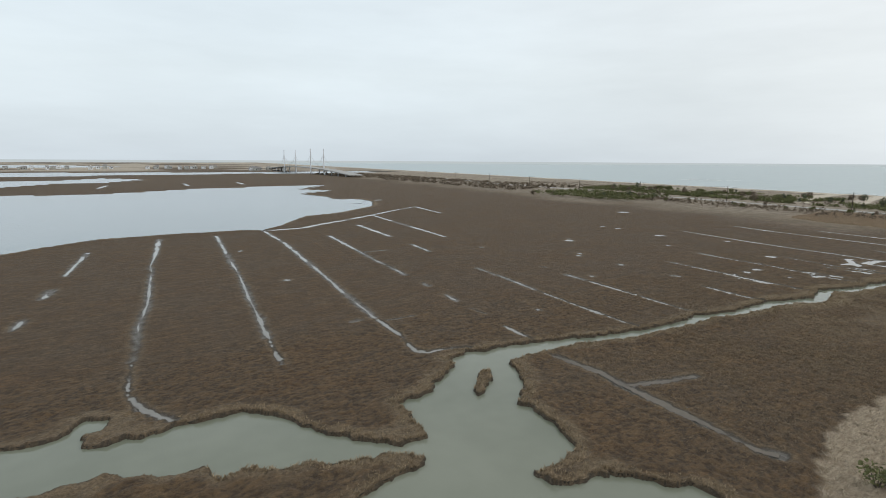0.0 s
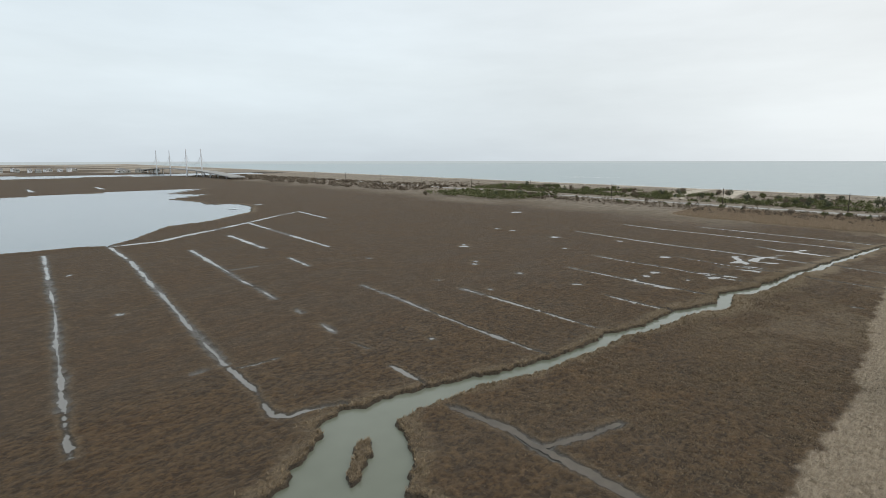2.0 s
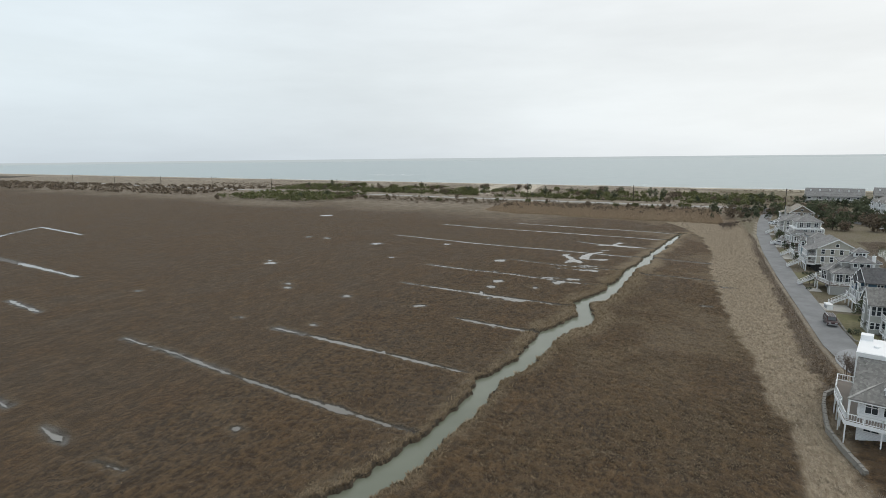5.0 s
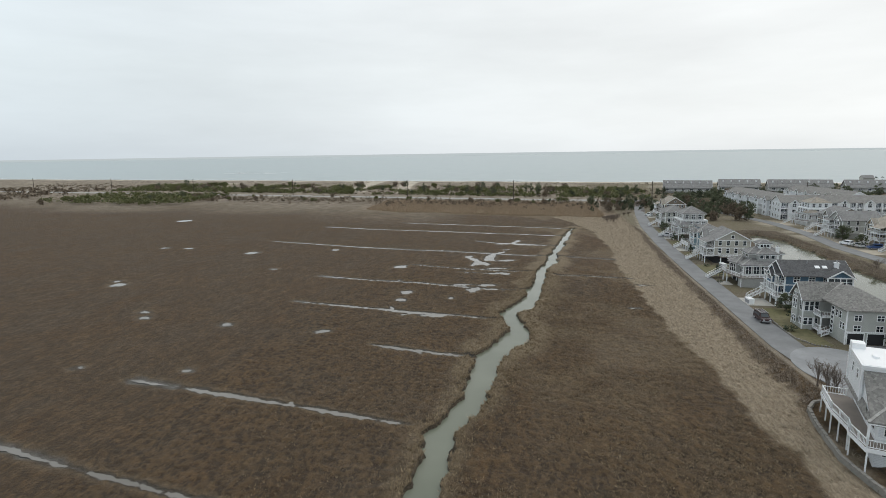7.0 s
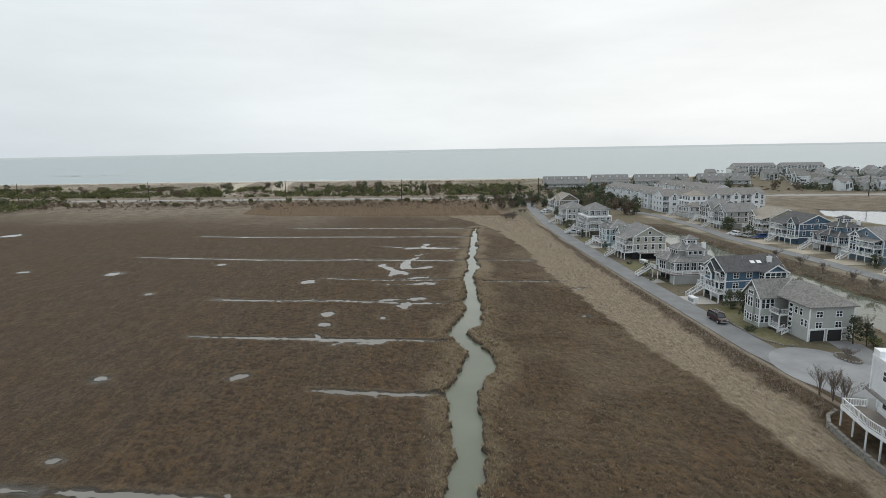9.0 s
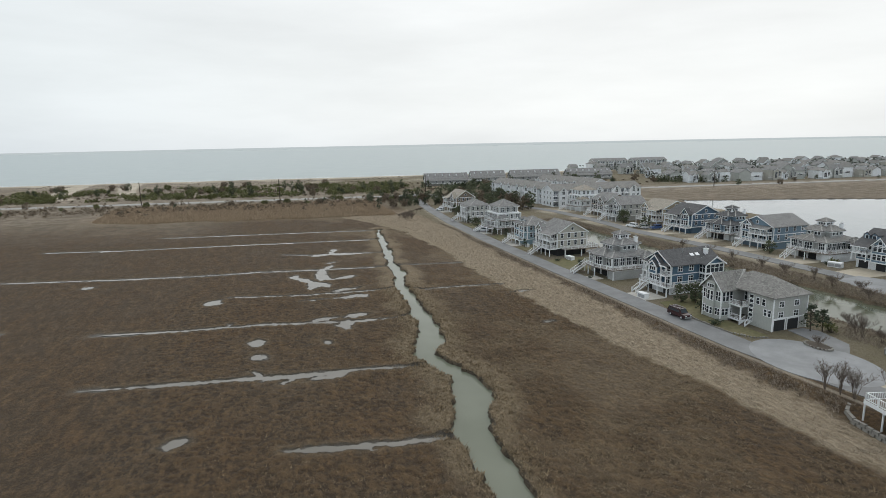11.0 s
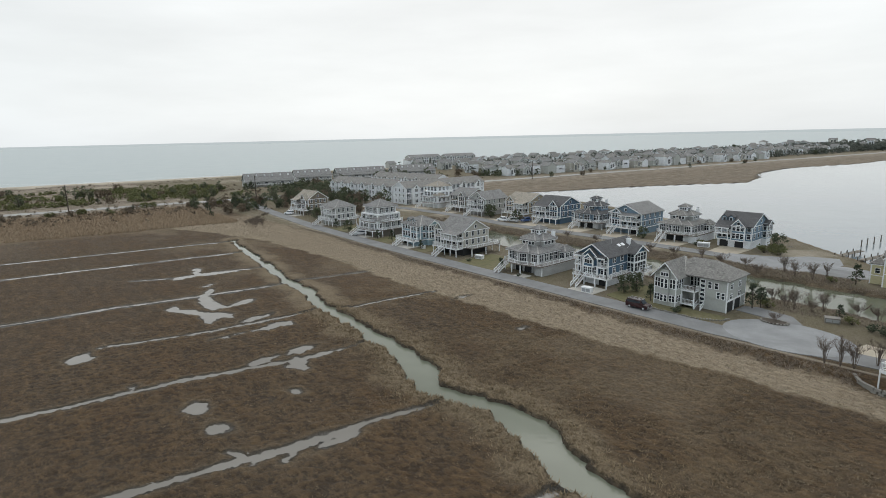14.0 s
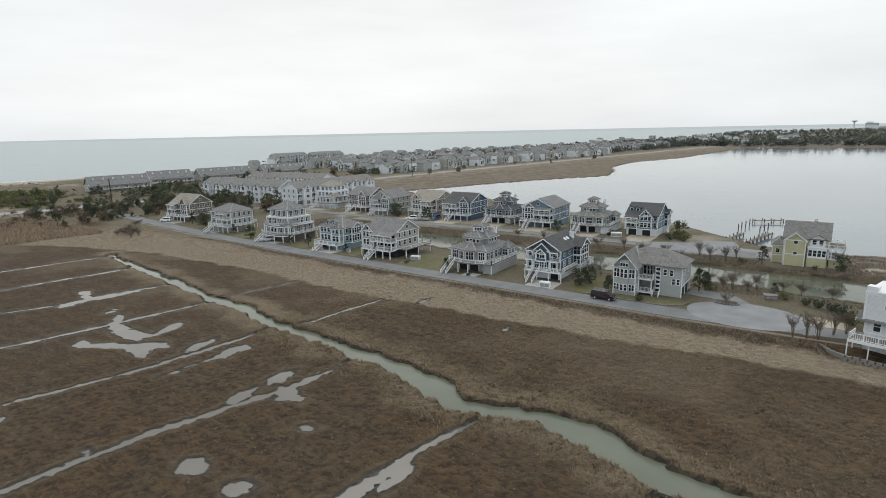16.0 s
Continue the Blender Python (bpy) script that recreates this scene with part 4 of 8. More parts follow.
def build_banks():
    """Steep dark mud faces under the grass along creek and ponds."""
    face, step = Geo(), 0.5
    xs, ys = np.arange(-12, 342, step), np.arange(24, 100, step)
    X, Y = np.meshgrid(xs, ys, indexing="ij")
    D = plan(X, Y)["dw"] - 0.12
    inside = D < 0
    code = inside[:-1, :-1] * 1 + inside[1:, :-1] * 2 + inside[1:, 1:] * 4 + inside[:-1, 1:] * 8
    for i, j in zip(*np.nonzero((code > 0) & (code < 15))):
        c = ((i, j), (i + 1, j), (i + 1, j + 1), (i, j + 1))
        cuts = []
        for (a, b), (e, f) in zip(c, c[1:] + c[:1]):
            if inside[a, b] != inside[e, f]:
                t = D[a, b] / (D[a, b] - D[e, f])
                cuts.append((xs[a] + (xs[e] - xs[a]) * t, ys[b] + (ys[f] - ys[b]) * t))
        gx, gy = D[i + 1, j] - D[i, j] + D[i + 1, j + 1] - D[i, j + 1], D[i, j + 1] - D[i, j] + D[i + 1, j + 1] - D[i + 1, j]
        n = math.hypot(gx, gy) or 1
        gx, gy = gx / n, gy / n
        for p, q in zip(cuts[0::2], cuts[1::2]):
            hp, hq = (0.14 + 0.12 * noise.noise(Vector((v[0] * 0.6, v[1] * 0.6, 5))) for v in (p, q))
            face.add([(p[0], p[1], -0.4), (q[0], q[1], -0.4), (q[0] + 0.06 * gx, q[1] + 0.06 * gy, hq), (p[0] + 0.06 * gx, p[1] + 0.06 * gy, hp),
                      (q[0] + 0.45 * gx, q[1] + 0.45 * gy, hq - 0.12), (p[0] + 0.45 * gx, p[1] + 0.45 * gy, hp - 0.12)], [(0, 1, 2, 3), (3, 2, 4, 5)])
    return tagged(new("creek_bank", face.mesh("creek_bank", M["bankmud"])), "steep dark mud bank along the tidal creek", "bank", kind="structure")


build_banks()


def build_surf():
    """Broken lines of foam along the shore and over the bar."""
    rnd = random.Random(4)
    g = Geo()
    for k in range(230):
        y = rnd.uniform(-900, 1300)
        off = rnd.choice((757, 758, 766, 780, 797))
        x = off + 0.18 * y + rnd.uniform(-3, 3)
        ln, w = rnd.uniform(10, 34), rnd.uniform(0.6, 1.8) * (2.0 if off < 760 else 1)
        g.add([(x, y, WATER + 0.12), (x + w, y + 0.3 * ln, WATER + 0.12), (x + 0.18 * ln + w, y + ln, WATER + 0.12), (x + 0.18 * ln - 0.4 * w, y + 0.6 * ln, WATER + 0.12)], [(0, 1, 2, 3)])
    for off, w in ((752, 3.4), (759, 1.6), (772, 1.0)):
        pts = [(off + 0.18 * y + 5 * noise.noise(Vector((y * 0.012, off, 0))) + 1.5 * noise.noise(Vector((y * 0.06, off, 2))), y) for y in range(-950, 1300, 7)]
        for (xa, ya), (xb, yb) in zip(pts, pts[1:]):
            wa, wb = (w * max(0.0, 0.65 + 1.1 * noise.noise(Vector((v * 0.02, off, 7)))) for v in (ya, yb))
            if wa + wb > 0.2:
                g.add([(xa, ya, WATER + 0.13), (xa + wa, ya, WATER + 0.13), (xb + wb, yb, WATER + 0.13), (xb, yb, WATER + 0.13)], [(0, 1, 2, 3)])
    for k in range(34):
        y = rnd.uniform(560, 700)
        x = 1130 + rnd.uniform(-40, 40) + 0.2 * (y - 630)
        ln, w = rnd.uniform(6, 26), rnd.uniform(2, 7)
        g.add([(x, y, WATER + 0.15), (x + w, y + 0.2 * ln, WATER + 0.15), (x + w * 0.8, y + ln, WATER + 0.15), (x - 0.4 * w, y + 0.7 * ln, WATER + 0.15)], [(0, 1, 2, 3)])
    return tagged(new("surf", g.mesh("surf", M["foam"])), "broken white lines of surf along the beach", "surf", kind="stuff")


build_surf()
sheet("road_street", ROAD, "asphalt", "narrow grey asphalt street beside the straw belt", "road")
sheet("road_back_street", ROAD_BACK, "asphalt", "narrow grey asphalt street behind the canal", "road")
sheet("road_highway", [(478 + 0.18 * y + (20 if y > 900 else 0), y, 11) for y in (-1500, -900, -500, -200, 0, 200, 400, 700, 1000)], "highway", "pale two-lane coastal highway", "road")


# ---- houses: parts ----
WINDOWS = {}


def window_geo(w, h, bars, pane):
    """One connected frame with its openings; pane: closed by recessed panes."""
    t, g, glassy = 0.11, Geo(), []
    xs = [-w / 2 - t]
    for k in range(bars):
        xs += [-w / 2 + w * k / bars + (0.045 if k else 0), -w / 2 + w * (k + 1) / bars - (0.045 if k < bars - 1 else 0)]
    xs.append(w / 2 + t)
    zs = [-h / 2 - t, -h / 2, h / 2, h / 2 + t] if h < 1.1 else [-h / 2 - t, -h / 2, 0.04, 0.12, h / 2, h / 2 + t]
    nx, nz = len(xs), len(zs)
    v = [(x, 0.07, z) for z in zs for x in xs]
    f = []
    for b in range(nz - 1):
        for a in range(nx - 1):
            q = (b * nx + a, (b + 1) * nx + a, (b + 1) * nx + a + 1, b * nx + a + 1)
            if a % 2 == 1 and b % 2 == 1:
                k = len(v)
                v += [(v[i][0], 0.02, v[i][2]) for i in q]
                f += [(q[i], q[(i + 1) % 4], k + (i + 1) % 4, k + i) for i in range(4)]
                if pane:
                    glassy.append(len(f))
                    f.append((k, k + 1, k + 2, k + 3))
            else:
                f.append(q)
    k = len(v)
    c = (0, (nz - 1) * nx, nz * nx - 1, nx - 1)
    v += [(v[i][0], -0.03, v[i][2]) for i in c]
    f += [(c[(i + 1) % 4], c[i], k + i, k + (i + 1) % 4) for i in range(4)]
    return g.add(v, f), glassy


def window_meshes(w, h, bars):
    key = (round(w, 1), round(h, 1), bars)
    if key not in WINDOWS:
        w, h = key[:2]
        whole, glassy = window_geo(w, h, bars, True)
        n = len(whole.f)
        me = whole.mesh("window", M["white"])
        me.materials.append(M["glass"])
        me.polygons.foreach_set("material_index", [1 if i in glassy else 0 for i in range(n)])
        WINDOWS[key] = (window_geo(w, h, bars, False)[0].mesh("window", M["white"]), Geo().box(-w / 2, -0.02, -h / 2, w / 2, 0.025, h / 2).mesh("pane", M["glass"]), me)
    return WINDOWS[key]


def window(P, x, y, z, ang, w=0.9, h=1.4, bars=1):
    """A window: frame and pane apart on the nearer houses, one mesh on the far ones."""
    fm, pm, whole = window_meshes(w, h, bars)
    near_by = "street" in P["group"]
    ob = part("window", fm if near_by else whole, "white", P, at=pose(x, y, z, 0, 0, ang))
    if near_by:
        part("pane", pm, "glass", ob)
    return ob


def windows_along(P, side, a, b, off, z, n, w=0.9, h=1.4, bars=1):
    """n windows on a wall: side N, S, E or W at distance off from the house's middle, between a and b along it."""
    for k in range(n):
        s = a + (b - a) * (k + 0.5) / n
        if side == "N":
            window(P, s, off, z, 0, w, h, bars)
        elif side == "S":
            window(P, s, off, z, 180, w, h, bars)
        elif side == "W":
            window(P, off, s, z, 90, w, h, bars)
        else:
            window(P, off, s, z, -90, w, h, bars)


def roof_gable(x0, x1, y0, y1, z, h, axis, over=0.45, thick=0.2):
    g = Geo()
    if axis == "x":
        a0, a1, b0, b1 = x0 - over, x1 + over, y0, y1
    else:
        a0, a1, b0, b1 = y0 - over, y1 + over, x0, x1
    m, drop = (b0 + b1) / 2, over * h / ((b1 - b0) / 2)
    for e in (b0 - over, b1 + over):
        lo, hi = (e, z - drop), (m, z + h)
        q = [(lo[0], lo[1]), (hi[0], hi[1]), (hi[0], hi[1] + thick), (lo[0], lo[1] + thick)]
        v = [(a, b, c) if axis == "x" else (b, a, c) for a in (a0, a1) for b, c in q]
        g.add(v, [(0, 1, 2, 3), (7, 6, 5, 4), (0, 4, 5, 1), (1, 5, 6, 2), (2, 6, 7, 3), (3, 7, 4, 0)])
    return g


def gabled_box(x0, x1, y0, y1, z0, z1, h, axis):
    """A wall block that runs up into its two gables."""
    if axis == "x":
        v = [(x, y, z) for x in (x0, x1) for y, z in ((y0, z0), (y1, z0), (y1, z1), ((y0 + y1) / 2, z1 + h), (y0, z1))]
    else:
        v = [(x, y, z) for y in (y1, y0) for x, z in ((x0, z0), (x1, z0), (x1, z1), ((x0 + x1) / 2, z1 + h), (x0, z1))]
    return Geo().add(v, [(4, 3, 2, 1, 0), (5, 6, 7, 8, 9)] + [(i, (i + 1) % 5, 5 + (i + 1) % 5, 5 + i) for i in range(5)])


def rake(x0, x1, y0, y1, z, h, axis, over=0.45, end=0):
    """White boards under the roof's edge at one gable."""
    g = Geo()
    b0, b1 = (y0, y1) if axis == "x" else (x0, x1)
    m, drop = (b0 + b1) / 2, over * h / ((b1 - b0) / 2)
    ends = (x0 - over, x1 + over) if axis == "x" else (y0 - over, y1 + over)
    for a, t in ((ends[end], (-0.06, 0.06)[end]),):
        for e in (b0 - over, b1 + over):
            q = [(e, z - drop - 0.18), (m, z + h - 0.18), (m, z + h + 0.16), (e, z - drop + 0.16)]
            v = [(aa, b, c) if axis == "x" else (b, aa, c) for aa in (a, a + t) for b, c in q]
            g.add(v, [(0, 1, 2, 3), (7, 6, 5, 4), (0, 4, 5, 1), (1, 5, 6, 2), (2, 6, 7, 3), (3, 7, 4, 0)])
    return g


def roof_hip(x0, x1, y0, y1, z, h, over=0.5, thick=0.2):
    x0, x1, y0, y1 = x0 - over, x1 + over, y0 - over, y1 + over
    w, d = x1 - x0, y1 - y0
    mx, my = (x0 + x1) / 2, (y0 + y1) / 2
    k = abs(w - d) / 2
    r = [(mx - k, my, z + h), (mx + k, my, z + h)] if w >= d else [(mx, my - k, z + h), (mx, my + k, z + h)]
    v = [(x0, y0, z - 0.15), (x1, y0, z - 0.15), (x1, y1, z - 0.15), (x0, y1, z - 0.15), (x0, y0, z + thick - 0.15), (x1, y0, z + thick - 0.15), (x1, y1, z + thick - 0.15), (x0, y1, z + thick - 0.15)] + r
    f = [(3, 2, 1, 0), (0, 1, 5, 4), (1, 2, 6, 5), (2, 3, 7, 6), (3, 0, 4, 7)]
    f += [(4, 5, 9, 8), (5, 6, 9), (6, 7, 8, 9), (7, 4, 8)] if w >= d else [(4, 5, 8), (5, 6, 9, 8), (6, 7, 9), (7, 4, 8, 9)]
    return Geo().add(v, f)


def hip_caps(x0, x1, y0, y1, z, h, over=0.5):
    """Cap shingles along the hips and the ridge of a hipped roof."""
    x0, x1, y0, y1 = x0 - over, x1 + over, y0 - over, y1 + over
    w, d = x1 - x0, y1 - y0
    mx, my, k = (x0 + x1) / 2, (y0 + y1) / 2, abs(w - d) / 2
    r0, r1 = ((mx - k, my), (mx + k, my)) if w >= d else ((mx, my - k), (mx, my + k))
    ends = ((x0, y0, r0), (x0, y1, r0), (x1, y0, r1), (x1, y1, r1)) if w >= d else ((x0, y0, r0), (x1, y0, r0), (x0, y1, r1), (x1, y1, r1))
    g = Geo()
    for x, y, r in ends:
        g.beam((x, y, z + 0.02), (r[0], r[1], z + h - 0.02), 0.34, 0.07)
    if k > 0.1:
        g.beam((r0[0], r0[1], z + h - 0.03), (r1[0], r1[1], z + h - 0.03), 0.34, 0.08)
    return g


def shed_roof(P, x0, x1, y0, y1, z_back, z_front, mat, name="porch_roof"):
    """A lean-to roof that falls towards +y, on a white fascia."""
    v = [(x0, y0, z_back), (x1, y0, z_back), (x1, y1, z_front), (x0, y1, z_front)]
    part(name, Geo().add(v + [(a, b, c + 0.14) for a, b, c in v], [(3, 2, 1, 0), (4, 5, 6, 7), (0, 1, 5, 4), (1, 2, 6, 5), (2, 3, 7, 6), (3, 0, 4, 7)]), mat, P)
    part("fascia", Geo().box(x0 - 0.02, y1 - 0.06, z_front - 0.2, x1 + 0.02, y1 + 0.03, z_front + 0.1), "white", P)


def block(P, x0, x1, y0, y1, z0, z1, wall, roof="", h=2.0, roofmat="roof", trim=True, name="wall", over=0.45):
    part(name, gabled_box(x0, x1, y0, y1, z0, z1, h, roof[1]) if roof in ("gx", "gy") else Geo().box(x0, y0, z0, x1, y1, z1), wall, P)
    if trim:
        g = Geo()
        for x in (x0, x1):
            for y in (y0, y1):
                g.box(x - 0.13, y - 0.13, z0, x + 0.13, y + 0.13, z1 - 0.05)
        g.box(x0 - 0.05, y0 - 0.05, z0 - 0.14, x1 + 0.05, y1 + 0.05, z0 + 0.14)
        if z1 - z0 > 4.6:
            mid_z = (z0 + z1) / 2
            g.box(x0 - 0.04, y0 - 0.04, mid_z - 0.1, x1 + 0.04, y1 + 0.04, mid_z + 0.1)
        g.box(x0 - 0.04, y0 - 0.04, z1 - 0.3, x1 + 0.04, y1 + 0.04, z1 - 0.06)
        part("trim", g, "white", P, "white corner boards and band")
    if roof == "hip":
        part("roof", roof_hip(x0, x1, y0, y1, z1, h, over), roofmat, P)
        part("ridge_cap", hip_caps(x0, x1, y0, y1, z1, h, over), "ridgecap", P, "pale shingle caps along the hips")
        part("fascia", Geo().box(x0 - over + 0.02, y0 - over + 0.02, z1 - 0.32, x1 + over - 0.02, y1 + over - 0.02, z1 - 0.155), "white", P)
    elif roof in ("gx", "gy"):
        ax = roof[1]
        part("roof", roof_gable(x0, x1, y0, y1, z1, h, ax, over), roofmat, P)
        if trim:
            for end in (0, 1):
                part("rake_board", rake(x0, x1, y0, y1, z1, h, ax, over, end), "white", P)
    elif roof == "flat":
        part("parapet", Geo().box(x0 - 0.15, y0 - 0.15, z1, x1 + 0.15, y1 + 0.15, z1 + 0.3), "white", P)


def railing(P, pts, z, h=1.0, solid=False):
    g = Geo()
    for (x0, y0), (x1, y1) in zip(pts, pts[1:]):
        ln = math.hypot(x1 - x0, y1 - y0)
        if ln < 0.1:
            continue
        g.beam((x0, y0, z + h - 0.1), (x1, y1, z + h - 0.1), 0.12, 0.09)
        g.beam((x0, y0, z + 0.1), (x1, y1, z + 0.1), 0.07, 0.08)
        n = max(2, int(ln / 0.28))
        for k in range(1, n):
            x, y = x0 + (x1 - x0) * k / n, y0 + (y1 - y0) * k / n
            g.box(x - 0.025, y - 0.025, z + 0.15, x + 0.025, y + 0.025, z + h - 0.08)
        for k in range(max(1, round(ln / 2.2)) + 1):
            t = k / max(1, round(ln / 2.2))
            x, y = x0 + (x1 - x0) * t, y0 + (y1 - y0) * t
            g.box(x - 0.075, y - 0.075, z, x + 0.075, y + 0.075, z + h + 0.06)
    return part("railing", g, "white", P, "white wooden railing")


def posts(P, pts, z0, z1, r=0.11):
    for x, y in pts:
        part("post", Geo().box(x - r, y - r, z0, x + r, y + r, z1), "white", P)


def deck(P, x0, x1, y0, y1, z, open_side="", rail="NWE", posts_to=0.0, mat="deck"):
    part("deck", Geo().box(x0, y0, z - 0.22, x1, y1, z), mat, P, "weathered board deck")
    part("deck_edge", Geo().box(x0 - 0.04, y1 - 0.02, z - 0.34, x1 + 0.04, y1 + 0.04, z + 0.02).box(x0 - 0.04, y0, z - 0.34, x0 + 0.02, y1, z + 0.02).box(x1 - 0.02, y0, z - 0.34, x1 + 0.04, y1, z + 0.02), "white", P)
    for s in rail:
        if s == "N":
            if open_side:
                a, b = open_side
                railing(P, [(x0 + 0.1, y1 - 0.1), (a, y1 - 0.1)], z)
                railing(P, [(b, y1 - 0.1), (x1 - 0.1, y1 - 0.1)], z)
            else:
                railing(P, [(x0 + 0.1, y1 - 0.1), (x1 - 0.1, y1 - 0.1)], z)
        elif s == "S":
            railing(P, [(x0 + 0.1, y0 + 0.1), (x1 - 0.1, y0 + 0.1)], z)
        elif s == "W":
            railing(P, [(x0 + 0.1, y0 + 0.1), (x0 + 0.1, y1 - 0.1)], z)
        elif s == "E":
            railing(P, [(x1 - 0.1, y0 + 0.1), (x1 - 0.1, y1 - 0.1)], z)
    n = max(2, round((x1 - x0) / 3) + 1)
    posts(P, [(x0 + 0.2 + (x1 - x0 - 0.4) * k / (n - 1), y1 - 0.2) for k in range(n)], posts_to, z - 0.2)


def stairs(P, x, y, z, w=1.4, run=0.29, side=1):
    """A straight flight from (x, y, z) down to the ground towards +y."""
    n = max(3, round(z / 0.18))
    for k in range(n):
        part("step", Geo().box(x - w / 2, y + run * k, z - 0.18 * (k + 1) - 0.05, x + w / 2, y + run * (k + 1) + 0.02, z - 0.18 * (k + 1)), "deck", P)
    for s in (-1, 1):
        part("stringer", Geo().beam((x + s * w / 2, y, z - 0.3), (x + s * w / 2, y + run * n, 0.0), 0.06, 0.3), "white", P)
    for s in (-1, 1):
        g = Geo()
        xx = x + s * (w / 2 + 0.05)
        g.beam((xx, y, z + 0.85), (xx, y + run * n, 1.0), 0.1, 0.09)
        g.beam((xx, y, z + 0.1), (xx, y + run * n, 0.25), 0.06, 0.07)
        for k in range(n + 1):
            g.box(xx - 0.025, y + run * k - 0.025, z - 0.18 * k + 0.1, xx + 0.025, y + run * k + 0.025, z - 0.18 * k + 0.9)
        g.box(xx - 0.08, y + run * n - 0.08, 0, xx + 0.08, y + run * n + 0.08, 1.15)
        part("handrail", g, "white", P, "white stair handrail")


def ring2(cx, cy, rx, ry, n):
    return [(cx + rx * math.cos(2 * math.pi * k / n), cy + ry * math.sin(2 * math.pi * k / n)) for k in range(n)]


def cupola(P, x, y, z, r, h, wall, roofmat):
    block(P, x - r, x + r, y - r, y + r, z, z + h, wall, "hip", r * 0.75, roofmat, name="cupola")
    for side, off in (("N", y + r), ("S", y - r), ("W", x - r), ("E", x + r)):
        m = x if side in "NS" else y
        windows_along(P, side, m - r * 0.85, m + r * 0.85, off, z + h * 0.55, 3, 0.6, 0.8)


def dormer(P, x, y, z, w, wall, roofmat):
    block(P, x - w / 2, x + w / 2, y - 1.9, y, z, z + 1.4, wall, "gy", w * 0.4, roofmat, trim=False, name="dormer", over=0.2)
    window(P, x, y, z + 0.8, 0, w * 0.5, 0.9)


def chimney(P, x, y, z0, z1, mat="white"):
    g = Geo().box(x - 0.45, y - 0.35, z0, x + 0.45, y + 0.35, z1).box(x - 0.55, y - 0.45, z1, x + 0.55, y + 0.45, z1 + 0.12)
    part("chimney", g, mat, P)
    for s in (-0.2, 0.2):
        part("flue", Geo().tube((x + s, y, z1 + 0.1), (x + s, y, z1 + 0.55), 0.13, 0.13, 8), "steel", P)


def garage(P, x, y, w=2.6, h=2.1, ang=0, mat="dark"):
    # a solid near-black block stands for the shaded inside of an open garage
    g = Geo().box(-w / 2, -0.3, 0, w / 2, 0.03, h)
    d = part("garage_opening", g, mat, P, at=pose(x, y, 0.02, 0, 0, ang))
    part("garage_frame", Geo().box(-w / 2 - 0.15, -0.05, 0, -w / 2, 0.08, h + 0.15).box(w / 2, -0.05, 0, w / 2 + 0.15, 0.08, h + 0.15).box(-w / 2, -0.05, h, w / 2, 0.08, h + 0.15), "white", d)


GROUND = 1.0


